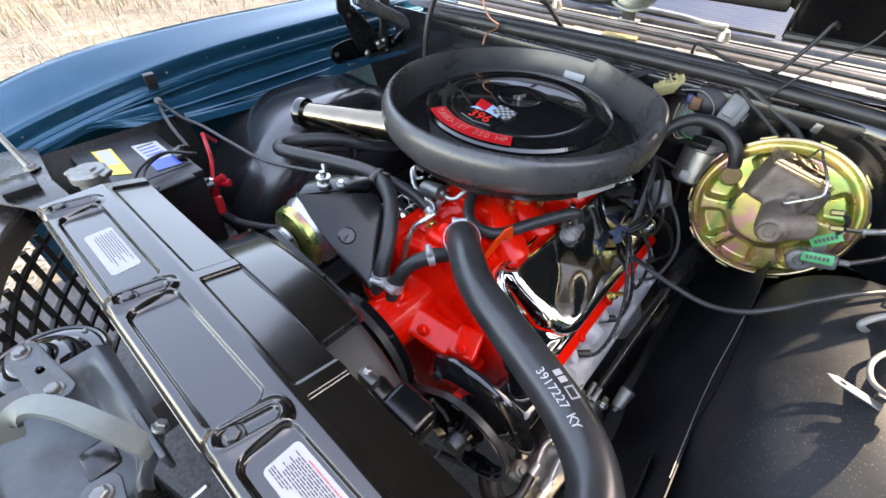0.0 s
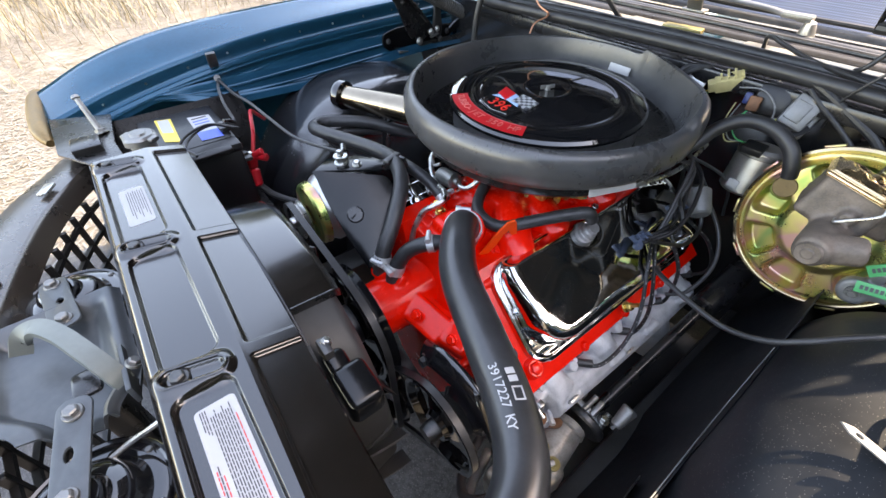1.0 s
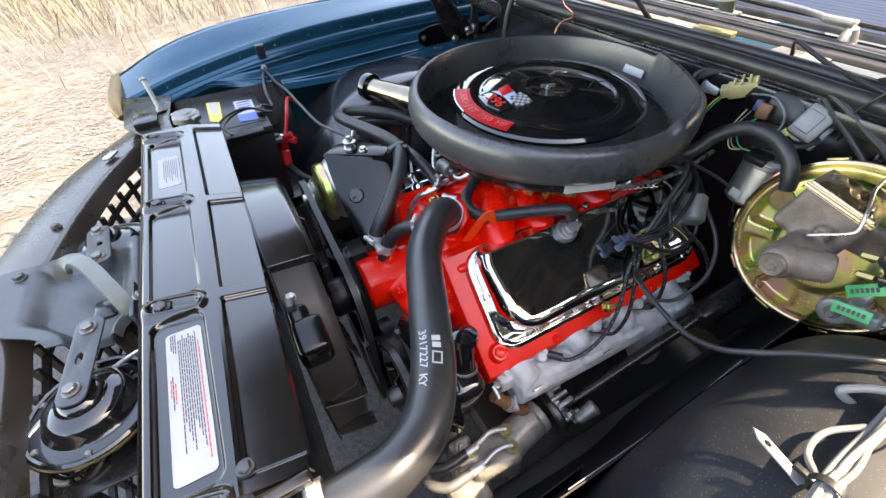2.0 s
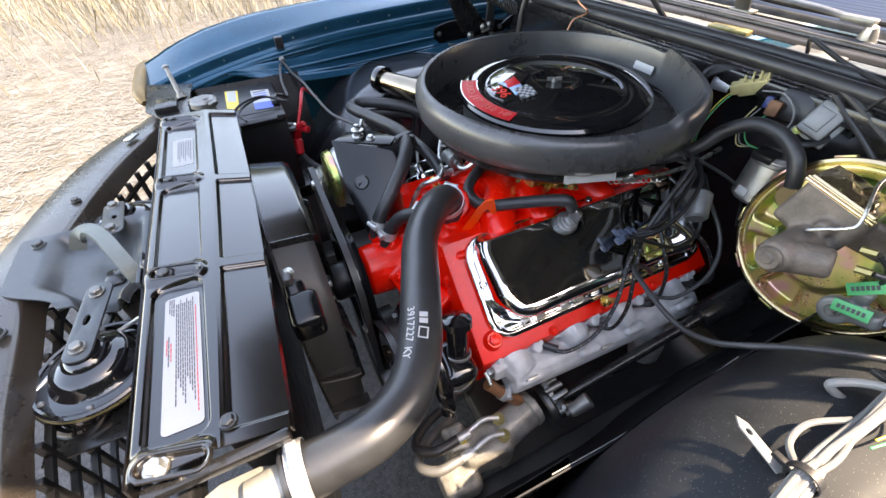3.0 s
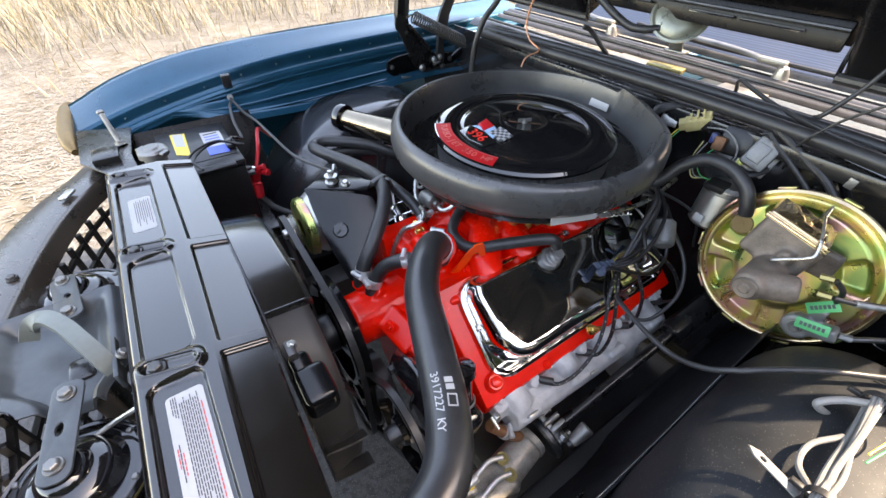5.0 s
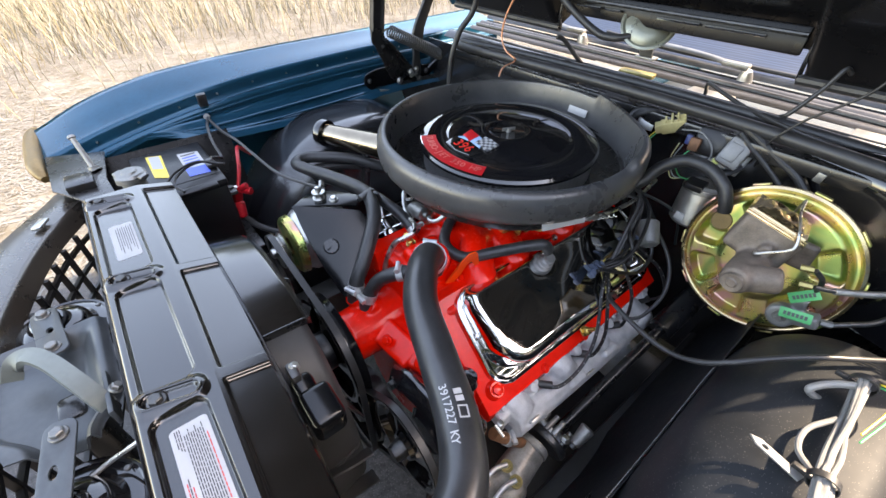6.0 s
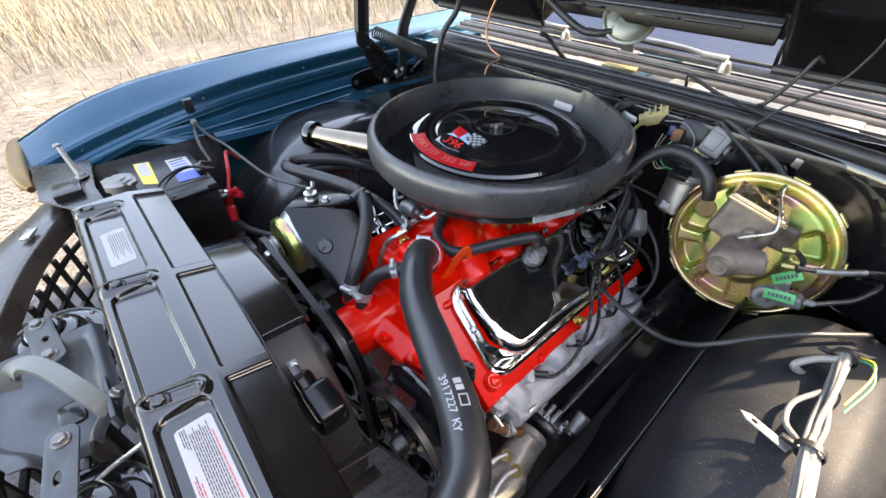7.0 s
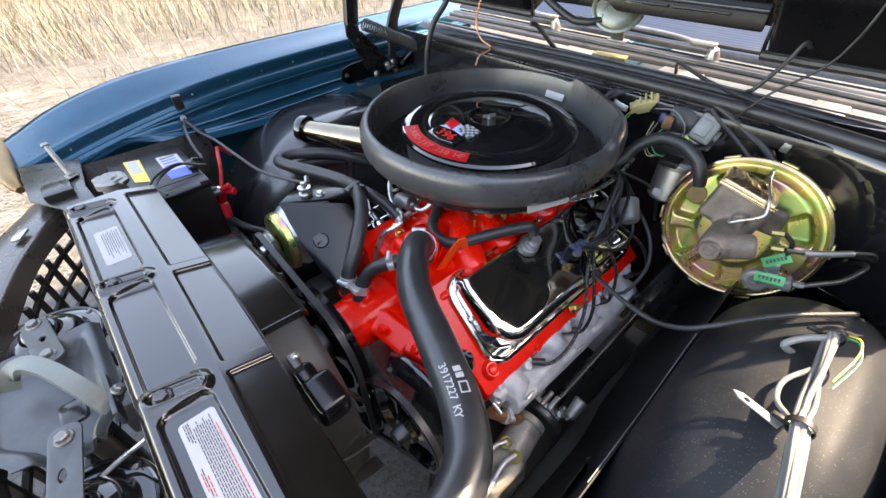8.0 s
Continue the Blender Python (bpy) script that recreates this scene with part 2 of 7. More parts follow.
def frame_to(axis, up=(0, 0, 1)):
    """A turn that takes local z to axis."""
    z = Vector(axis).normalized()
    x = Vector(up).cross(z)
    if x.length < 1e-4:
        x = Vector((1, 0, 0))
    x.normalize()
    y = z.cross(x)
    return Matrix((x, y, z)).transposed().to_4x4()


def box(c, s, bev=0.004, rot=(0, 0, 0), seg=2, taper=1.0):
    bm = bmesh.new()
    bmesh.ops.create_cube(bm, size=1.0)
    for v in bm.verts:
        k = taper if v.co.z > 0 else 1.0
        v.co = Vector((v.co.x * s[0] * k, v.co.y * s[1] * k, v.co.z * s[2]))
    if bev:
        bmesh.ops.bevel(bm, geom=bm.edges[:], offset=bev, segments=seg, affect="EDGES", profile=0.5)
    bm.transform(pose(*c, *rot))
    return bm


def lathe(profile, at, axis=(0, 0, 1), seg=40, arc=(0.0, 360.0), wob=None):
    """A surface of revolution; profile of (radius, height) along axis from at."""
    bm = bmesh.new()
    full = abs(arc[1] - arc[0]) > 359.9
    n = seg if full else seg + 1
    rings = []
    for r, h in profile:
        ring = []
        for i in range(n):
            a = radians(arc[0] + (arc[1] - arc[0]) * i / seg)
            k = 1.0 + (wob(a) if wob else 0.0)
            ring.append(bm.verts.new((r * k * math.cos(a), r * k * math.sin(a), h)))
        rings.append(ring)
    for a, b in zip(rings, rings[1:]):
        for i in range(n if full else n - 1):
            j = (i + 1) % n
            bm.faces.new((a[i], a[j], b[j], b[i]))
    bmesh.ops.remove_doubles(bm, verts=bm.verts[:], dist=1e-5)
    bm.transform(Matrix.Translation(at) @ frame_to(axis))
    return bm


def rod(p0, p1, r, r1=None, seg=20, bev=0.0):
    p0, p1 = Vector(p0), Vector(p1)
    h = (p1 - p0).length
    r1 = r if r1 is None else r1
    b = min(bev, h * 0.4, r * 0.5, r1 * 0.6)
    prof = [(0, 0), (r - b, 0), (r, b), (r1, h - b), (r1 - b, h), (0, h)] if b > 0 else [(0, 0), (r, 0), (r1, h), (0, h)]
    return lathe(prof, p0, p1 - p0, seg)


def curve(points, n=8):
    p = [Vector(q) for q in points]
    p = [2 * p[0] - p[1]] + p + [2 * p[-1] - p[-2]]
    out = []
    for i in range(len(p) - 3):
        a, b, c, d = p[i:i + 4]
        for k in range(n):
            u = k / n
            out.append(0.5 * (2 * b + (c - a) * u + (2 * a - 5 * b + 4 * c - d) * u * u + (3 * b - a - 3 * c + d) * u ** 3))
    out.append(p[-2])
    return out


def tube(points, r, seg=14, n=8, smooth=True, flat=1.0):
    """A hose, pipe or wire along smooth points; r a number or a function of 0..1."""
    pts = curve(points, n) if smooth else [Vector(q) for q in points]
    bm = bmesh.new()
    t0 = (pts[1] - pts[0]).normalized()
    x = t0.orthogonal().normalized()
    rings = []
    for i, p in enumerate(pts):
        t = (pts[min(i + 1, len(pts) - 1)] - pts[max(i - 1, 0)]).normalized()
        x = (x - t * x.dot(t)).normalized()
        y = t.cross(x)
        rr = r(i / (len(pts) - 1)) if callable(r) else r
        rings.append([bm.verts.new(p + rr * (x * math.cos(2 * math.pi * k / seg) + flat * y * math.sin(2 * math.pi * k / seg))) for k in range(seg)])
    for a, b in zip(rings, rings[1:]):
        for k in range(seg):
            bm.faces.new((a[k], a[(k + 1) % seg], b[(k + 1) % seg], b[k]))
    bm.faces.new(rings[0][::-1])
    bm.faces.new(rings[-1])
    return bm


def sheet(fn, nu, nv, thick=0.002):
    """A bent sheet of metal from fn(u, v), with thickness along its normals."""
    g = np.array([[fn(i / nu, j / nv) for j in range(nv + 1)] for i in range(nu + 1)], float)
    du, dv = np.gradient(g, axis=0), np.gradient(g, axis=1)
    nn = np.cross(du, dv)
    nn /= np.maximum(np.linalg.norm(nn, axis=2, keepdims=True), 1e-9)
    lo = g - nn * thick
    w = nv + 1
    k = (nu + 1) * w
    verts = np.concatenate([g.reshape(-1, 3), lo.reshape(-1, 3)])
    faces = []
    for i in range(nu):
        for j in range(nv):
            a = i * w + j
            faces.append((a, a + 1, a + w + 1, a + w))
            faces.append((k + a, k + a + w, k + a + w + 1, k + a + 1))
    rim = [i * w for i in range(nu + 1)] + [nu * w + j for j in range(1, w)] + [i * w + nv for i in range(nu - 1, -1, -1)] + [j for j in range(nv - 1, 0, -1)]
    for a, b in zip(rim, rim[1:] + rim[:1]):
        faces.append((a, b, k + b, k + a))
    me = bpy.data.meshes.new("sheet")
    me.from_pydata([tuple(v) for v in verts], [], faces)
    bm = bmesh.new()
    bm.from_mesh(me)
    bpy.data.meshes.remove(me)
    return bm


def plate(outline, thick, m=None, holes=(), bev=0.0012):
    """A flat plate cut from sheet, local z up, with round or long holes (x, y, rx, ry)."""
    bm = bmesh.new()
    loops = [[bm.verts.new((x, y, 0)) for x, y in outline]]
    for hx, hy, rx, ry in holes:
        loops.append([bm.verts.new((hx + rx * math.cos(2 * math.pi * k / 16), hy + ry * math.sin(2 * math.pi * k / 16), 0)) for k in range(16)])
    edges = []
    for lp in loops:
        edges += [bm.edges.new((lp[i], lp[(i + 1) % len(lp)])) for i in range(len(lp))]
    bmesh.ops.triangle_fill(bm, use_beauty=True, use_dissolve=False, edges=edges)
    bmesh.ops.recalc_face_normals(bm, faces=bm.faces)
    if bm.faces and bm.faces[:][0].normal.z < 0:
        bmesh.ops.reverse_faces(bm, faces=bm.faces)
    ext = bmesh.ops.extrude_face_region(bm, geom=bm.faces[:])
    for e in ext["geom"]:
        if isinstance(e, bmesh.types.BMVert):
            e.co.z += thick
    bmesh.ops.recalc_face_normals(bm, faces=bm.faces)
    if bev:
        rim = [e for e in bm.edges if len(e.link_faces) == 2 and e.calc_face_angle(0) > 1.0 and all(v.co.z > thick * 0.9 for v in e.verts)]
        bmesh.ops.bevel(bm, geom=rim, offset=bev, segments=2, affect="EDGES", profile=0.5)
    if m is not None:
        bm.transform(m)
    return bm


def rounded(w, h, r, n=6, cx=0.0, cy=0.0):
    pts = []
    for sx, sy, a0 in ((1, 1, 0), (-1, 1, 90), (-1, -1, 180), (1, -1, 270)):
        for k in range(n + 1):
            a = radians(a0 + 90 * k / n)
            pts.append((cx + sx * (w / 2 - r) + r * math.cos(a), cy + sy * (h / 2 - r) + r * math.sin(a)))
    return pts


def bolt(at, axis=(0, 0, 1), r=0.008, h=0.006, washer=True):
    r *= 0.85
    prof = [(0, h), (r * 0.8, h), (r, h - 0.0012), (r, 0)]
    bm = lathe(prof, Vector(at), axis, 6)
    if washer:
        bm = join(bm, lathe([(0, 0.0015), (r * 1.25, 0.0015), (r * 1.35, 0.0005), (r * 1.35, -0.002), (0, -0.002)], Vector(at), axis, 20))
    return bm


def cast(bm, voxel=0.004, smooth=4, factor=0.6):
    """Melts joined rough forms into one casting with soft fillets."""
    me = bpy.data.meshes.new("casting")
    bmesh.ops.recalc_face_normals(bm, faces=bm.faces)
    bm.to_mesh(me)
    bm.free()
    ob = bpy.data.objects.new("casting", me)
    scene.collection.objects.link(ob)
    r = ob.modifiers.new("melt", "REMESH")
    r.mode, r.voxel_size, r.use_smooth_shade = "VOXEL", voxel, True
    s = ob.modifiers.new("soft", "SMOOTH")
    s.iterations, s.factor = smooth, factor
    dg = bpy.context.evaluated_depsgraph_get()
    out = bpy.data.meshes.new_from_object(ob.evaluated_get(dg))
    bpy.data.objects.remove(ob)
    out.materials.clear()
    return out


def lettering(text, size, m, depth=0.0004, spacing=1.0):
    """Raised writing in the built-in font, centred, local z up."""
    c = bpy.data.curves.new("lettering", "FONT")
    c.body, c.size, c.extrude, c.align_x, c.align_y, c.space_character = text, size, depth, "CENTER", "CENTER", spacing
    ob = bpy.data.objects.new("lettering", c)
    scene.collection.objects.link(ob)
    dg = bpy.context.evaluated_depsgraph_get()
    me = bpy.data.meshes.new_from_object(ob.evaluated_get(dg))
    bpy.data.objects.remove(ob)
    bm = bmesh.new()
    bm.from_mesh(me)
    bpy.data.meshes.remove(me)
    bm.transform(m)
    return bm


def smooth01(a, b, x):
    u = min(1.0, max(0.0, (x - a) / (b - a)))
    return u * u * (3 - 2 * u)


def interp(table, x):
    return float(np.interp(x, [a for a, _ in table], [b for _, b in table]))


def strap(points, width, normal, thick=0.003):
    """A flat steel strap bent along points, its face towards normal."""
    p = curve(points, 8)
    nn = Vector(normal).normalized()
    def fn(u, v):
        k = min(int(round(u * (len(p) - 1))), len(p) - 1)
        t = (p[min(k + 1, len(p) - 1)] - p[max(k - 1, 0)]).normalized()
        w = t.cross(nn).normalized()
        return p[k] + w * width * (v - 0.5)
    return sheet(fn, len(p) - 1, 2, thick)


def clamp_band(at, axis, r, w=0.012):
    """A worm-drive hose clamp: band, housing and screw."""
    ax = Vector(axis).normalized()
    a = Vector(at)
    bm = lathe([(r, -w / 2), (r + 0.0015, -w / 2), (r + 0.0015, w / 2), (r, w / 2)], a, ax, 32)
    side = ax.cross(Vector((0, 0, 1))).normalized()
    up = side.cross(ax).normalized()
    p = a + up * (r + 0.004)
    bm = join(bm, rod(p - side * 0.009, p + side * 0.009, 0.0045, seg=12), rod(p + side * 0.009, p + side * 0.016, 0.0055, seg=6))
    return bm


# ---- ground ----
def ground():
    n = 60
    s = [math.copysign(abs(k / n) ** 3 * 1500, k) for k in range(-n, n + 1)]
    w = len(s)
    verts = [(x - 3.0, y, -0.006 + 0.0 * x) for x in s for y in s]
    faces = [(i * w + j, (i + 1) * w + j, (i + 1) * w + j + 1, i * w + j + 1) for i in range(w - 1) for j in range(w - 1)]
    me = bpy.data.meshes.new("ground")
    me.from_pydata(verts, [], faces)
    tagged(part("ground", me, "soil", None), "pale dry field covered in chaff and straw", "ground", kind="structure")
    out = [(-1.45, -14), (14, -14), (14, 14), (-1.45, 14)]
    road = part("road", plate(out, 0.03, pose(0, 0, -0.026), bev=0), "asphalt", None)
    tagged(road, "dark coarse asphalt under the car", "road", kind="structure")


def straw(name, count, xr, yr, lying, length, width, label, seed):
    """Loose or standing dry stalks, each a thin bent blade."""
    rng = np.random.default_rng(seed)
    u = rng.random(count)
    x = xr[0] + (xr[1] - xr[0]) * u ** 0.8
    y = rng.uniform(yr[0], yr[1], count) * (0.35 + 0.65 * np.abs(x) / abs(xr[1]))
    clump = np.sin(x * 3.1 + y * 1.7) + np.sin(y * 4.3 - x * 1.1)
    keep = rng.random(count) < 0.60 + 0.2 * clump
    x, y = x[keep], y[keep]
    k = len(x)
    a = rng.uniform(0, 2 * np.pi, k)
    tilt = np.abs(rng.normal(0.0, 0.025, k)) if lying else rng.uniform(0.9, 1.5, k)
    ln = length * rng.uniform(0.35, 1.25, k)
    wd = width * rng.uniform(0.6, 1.5, k)
    d = np.stack([np.cos(a) * np.cos(tilt), np.sin(a) * np.cos(tilt), np.sin(tilt)], 1)
    side = np.stack([-np.sin(a), np.cos(a), np.zeros(k)], 1)
    if lying:
        side[:, 2] = rng.uniform(-0.12, 0.12, k)
    base = np.stack([x, y, rng.uniform(0.0, 0.005, k) if lying else np.zeros(k)], 1)
    droop = np.zeros((k, 3))
    droop[:, 2] = -ln * (0.0 if lying else 0.15)
    droop[:, 0] = rng.normal(0, 0.12, k) * ln
    droop[:, 1] = rng.normal(0, 0.12, k) * ln
    mid = base + d * (ln * 0.55)[:, None]
    tip = base + d * ln[:, None] + droop
    h = side * wd[:, None] / 2
    v = np.stack([base - h, base + h, mid + h * 0.8, mid - h * 0.8, tip], 1).reshape(-1, 3)
    i = np.arange(k) * 5
    quads = np.stack([i, i + 1, i + 2, i + 3], 1).tolist()
    tris = np.stack([i + 3, i + 2, i + 4], 1).tolist()
    me = bpy.data.meshes.new(name)
    me.from_pydata(v.tolist(), [], quads + tris)
    tagged(part(name, me, "litter" if lying else "straw", None, angle=180), label, "dry grass", kind="stuff")


ground()
straw("straw_litter", 200000, (-1.5, -8.0), (-4.5, 7.5), True, 0.075, 0.0055, "pale broken straw lying on the field", 3)
straw("dry_grass", 30000, (-5.2, -13.0), (-6.0, 14.0), False, 0.55, 0.007, "tall dry yellow grass standing at the field edge", 5)
straw("grass_tuft", 1500, (-3.6, -6.0), (-4.0, 6.0), False, 0.28, 0.005, "short dry tufts among the straw", 9)



def tree(x, y, h, seed, wide=2.2, where="unseen dark green tree added across the road to darken reflections"):
    """A broad dark tree: tapered trunk, limbs and a ragged crown of leaf clumps."""
    rng = np.random.default_rng(seed)
    t = thing("tree", where, "tree", (x, y, 0), "trees")
    part("trunk", tube([(x, y, -0.1), (x + 0.1, y, h * 0.25), (x - 0.1, y + 0.1, h * 0.5), (x, y, h * 0.8)], lambda u: 0.28 * (1 - 0.8 * u), 12), "bark", t)
    for k in range(6):
        a = k * 1.05 + seed
        part("limb", tube([(x, y, h * (0.3 + 0.06 * k)), (x + 1.0 * math.cos(a), y + 1.0 * math.sin(a), h * (0.42 + 0.06 * k)), (x + 2.0 * math.cos(a), y + 2.0 * math.sin(a), h * (0.5 + 0.07 * k))], lambda u: 0.10 * (1 - 0.8 * u), 8), "bark", t)
    n = 90
    c = rng.normal(0, 1, (n, 3))
    c /= np.linalg.norm(c, axis=1, keepdims=True)
    c *= rng.uniform(0.35, 1.0, (n, 1))
    c = c * np.array([wide, wide, h * 0.46]) + np.array([x, y, h * 0.52])
    p = np.repeat(c, 60, 0) + rng.normal(0, 0.155 * wide, (n * 60, 3))
    d = rng.normal(0, 1, (len(p), 3))
    e = np.cross(d, rng.normal(0, 1, (len(p), 3)))
    d *= 0.073 * wide / np.linalg.norm(d, axis=1, keepdims=True)
    e *= 0.041 * wide / np.linalg.norm(e, axis=1, keepdims=True)
    v = np.stack([p - d, p + e, p + d, p - e], 1).reshape(-1, 3)
    me = bpy.data.meshes.new("crown")
    me.from_pydata(v.tolist(), [], (np.arange(len(p))[:, None] * 4 + np.arange(4)).tolist())
    part("crown", me, "leaf", t, angle=180)


# Trees out of view, added to darken the sky reflected from the near side.
for k in range(19):
    tree(7.4 + 1.1 * (k % 3), -9.0 + 1.9 * k, 5.4 + 0.7 * ((k * 5) % 3), k + 1)
# A second unseen row, added to hide low sky from far-side reflections.
for k in range(11):
    tree(-24.0 - 2.0 * (k % 2), -14.0 + 5.2 * k, 9.5 + 0.8 * ((k * 5) % 3), k + 40, 3.6, "unseen dark green tree added beyond the field to darken reflections")

# ---- car body ----
CROWN = [(-0.20, 0.745), (-0.14, 0.79), (-0.05, 0.83), (0.12, 0.88), (0.43, 0.900), (0.82, 0.905), (1.4, 0.915)]
LIP = [(-0.20, 0.735), (-0.1, 0.776), (0.083, 0.825), (0.374, 0.868), (0.73, 0.882), (1.4, 0.89)]
body = thing("car_body", "dark blue metallic car body with its engine bay open", "car", (0, 0.5, 0))


def soft_interp(table, y):
    return sum(interp(table, y + d) for d in (-0.12, -0.08, -0.04, 0, 0.04, 0.08, 0.12)) / 7


def fender_section(y):
    zc, zl = soft_interp(CROWN, y), soft_interp(LIP, y)
    low = min(interp([(-0.2, 0.785), (0.09, 0.785), (0.27, 0.748), (0.47, 0.750), (0.68, 0.757), (1.3, 0.76)], y), zl - 0.045)
    pull = 0.045 * smooth01(0.32, 0.08, y)
    return [(-0.955, 0.32), (-0.972, 0.55), (-0.975, zc - 0.13), (-0.968, zc - 0.06), (-0.950, zc - 0.018), (-0.915, zc), (-0.86, zc - 0.004 + 0.3 * (zl - zc)), (-0.80, zl + 0.004), (-0.782, zl),
            (-0.778, zl - 0.006), (-0.776, zl - 0.030), (-0.768, zl - 0.036), (-0.762, zl - 0.036), (-0.757, zl - 0.042), (-0.756, zl - 0.044 - 0.30 * (zl - 0.044 - low)), (-0.748, zl - 0.044 - 0.36 * (zl - 0.044 - low)), (-0.742, zl - 0.044 - 0.44 * (zl - 0.044 - low)), (-0.722 - 0.4 * pull, zl - 0.044 - 0.86 * (zl - 0.044 - low)), (-0.705 - 0.8 * pull, low + 0.003), (-0.692 - pull, low - 0.010)]


def fender(sign):
    secs = 70
    def fn(u, v):
        y = -0.115 + 1.465 * u
        s = fender_section(y)
        k = v * (len(s) - 1)
        i = min(int(k), len(s) - 2)
        f = k - i
        x, z = s[i][0] * (1 - f) + s[i + 1][0] * f, s[i][1] * (1 - f) + s[i + 1][1] * f
        if i >= 13 and sign < 0:
            z += 0.006 * math.sin(y * 9) * (1 if i > 14 else 0)
        return (-sign * x, y, z) if sign > 0 else (x, y, z)
    p = part("fender", sheet(fn, secs, 57, 0.0018 * (1 if sign > 0 else -1)), "blue", body, "dark blue metallic fender with a flanged inner lip", 50)
    for k in range(11):
        y = 0.0 + k * 0.10
        zl = interp(LIP, y)
        part("bolt", bolt((sign * 0.7775, y, zl - 0.02), (-sign, 0, 0.1), 0.0035, 0.0025, False), "darksteel" if k % 3 else "steel", p)
    return p


far_fender = fender(-1)
near_fender = fender(1)
part("clip", box((-0.757, 0.256, 0.835), (0.012, 0.022, 0.034), 0.002, (0, 12, 0)), "darksteel", far_fender, "dark steel spring clip")
# pressed bead below the lip, and the nose end of the fender
for sign in (-1, 1):
    f = far_fender if sign < 0 else near_fender
    if sign < 0:
        def along(y, k):
            s = fender_section(y)
            a, c = s[k], s[k + 1]
            return ((a[0] + c[0]) / 2 + 0.001, y, (a[1] + c[1]) / 2)
        for k, r in ((13, 0.0035), (16, 0.0045), (17, 0.003)):
            part("bead", tube([along(y, k) for y in (0.10, 0.25, 0.4, 0.55, 0.7, 0.85, 1.0)], r, 8), "blue", f)
    # The cap's gold is a straw reflection put into its colour.
    part("fender_extension", tube([(sign * 0.956, -0.114, 0.786), (sign * 0.90, -0.123, 0.783), (sign * 0.82, -0.127, 0.777), (sign * 0.74, -0.126, 0.770), (sign * 0.690, -0.116, 0.760)], lambda u: 0.017 - 0.009 * (2 * u - 1) ** 4, 20), "nosetrim", f, "trim cap at the fender nose with a straw reflection painted gold", 60)


# black wheelhouses
def wheelhouse(sign):
    cy, cz, r, x0, x1, fil = (0.60, 0.40, 0.367, 0.735, 0.470, 0.135) if sign > 0 else (0.60, 0.36, 0.402, 0.715, 0.475, 0.10)
    def fn(u, v):
        a = radians(-8 + 196 * u)
        if v < 0.45:
            x = x0 + (x1 + fil - x0) * v / 0.45
            rr = r - (0.07 * smooth01(0.63, 0.735, x) if sign > 0 else 0.0)
        elif v < 0.75:
            b = (v - 0.45) / 0.3 * math.pi / 2
            x, rr = x1 + fil - fil * math.sin(b), r - fil + fil * math.cos(b)
        else:
            x, rr = x1 - 0.012 * (v - 0.75) / 0.25, (r - fil) * (1 - (v - 0.75) / 0.25) + 0.02
        bump = 0.006 * math.sin(7 * a) * (1 - v)
        return (sign * x, cy - (rr + bump) * math.cos(a), cz + (rr + bump) * math.sin(a))
    return part("wheelhouse", sheet(fn, 72, 44, 0.003 * -sign), "undercoat" if sign > 0 else "house", body, "black dusty inner fender bulging over the wheel" if sign > 0 else "glossy black inner fender bulging over the wheel", 60)


wheelhouse(-1)
left_house = wheelhouse(1)
for sign in (-1, 1):
    # Hood black on the front panel paints in the dark void behind the battery.
    part("inner_fender_panel", sheet(lambda u, v, s=sign: (s * (0.71 - 0.10 * v - 0.03 * math.sin(v * 3.14)), -0.02 + (0.32 if s > 0 else 0.30) * u, (0.775 if s > 0 else 0.766) - 0.36 * v), 10, 16, 0.002), "hoodblack", body)
    part("inner_fender_panel", sheet(lambda u, v, s=sign: (s * (0.71 - 0.13 * v), 0.85 + 0.2 * u, 0.775 - 0.3 * v), 8, 10, 0.002), "satin", body)
    part("frame_rail", box((sign * 0.40, 0.55, 0.30), (0.08, 1.5, 0.11), 0.012), "dusty", body)
for sign in (-1, 1):
    part("apron", sheet(lambda u, v, s=sign: (s * (0.468 + 0.008 * math.sin(u * 9)), 0.10 + 0.92 * u, 0.50 - 0.34 * v), 20, 6, 0.003), "dusty", body, "dusty black lower apron", 60)
part("crossmember", box((0, 0.70, 0.19), (0.92, 0.62, 0.06), 0.015), "dusty", body)

# front wheels and the floor behind the firewall
for sign in (-1, 1):
    wl = part("wheel", lathe([(0.0, 0.0), (0.04, 0.0), (0.06, -0.02), (0.12, -0.03), (0.165, -0.01), (0.178, 0.02), (0.182, 0.05), (0.175, -0.16), (0, -0.16)], (sign * 0.80, 0.60, 0.325), (sign, 0, 0), 40), "wheel", body, "grey steel front wheel")
    part("tyre", lathe([(0.182, 0.02), (0.20, 0.045), (0.25, 0.055), (0.30, 0.045), (0.325, 0.02), (0.328, -0.12), (0.30, -0.17), (0.25, -0.18), (0.18, -0.16)], (sign * 0.80, 0.60, 0.325), (sign, 0, 0), 48), "tyre", wl, "black rubber tyre")
part("floor_pan", box((0, 2.6, 0.26), (1.7, 3.1, 0.03), 0.01), "undercoat", body)
for sign in (-1, 1):
    part("rocker", box((sign * 0.90, 2.55, 0.33), (0.10, 2.5, 0.26), 0.03), "blue", body)

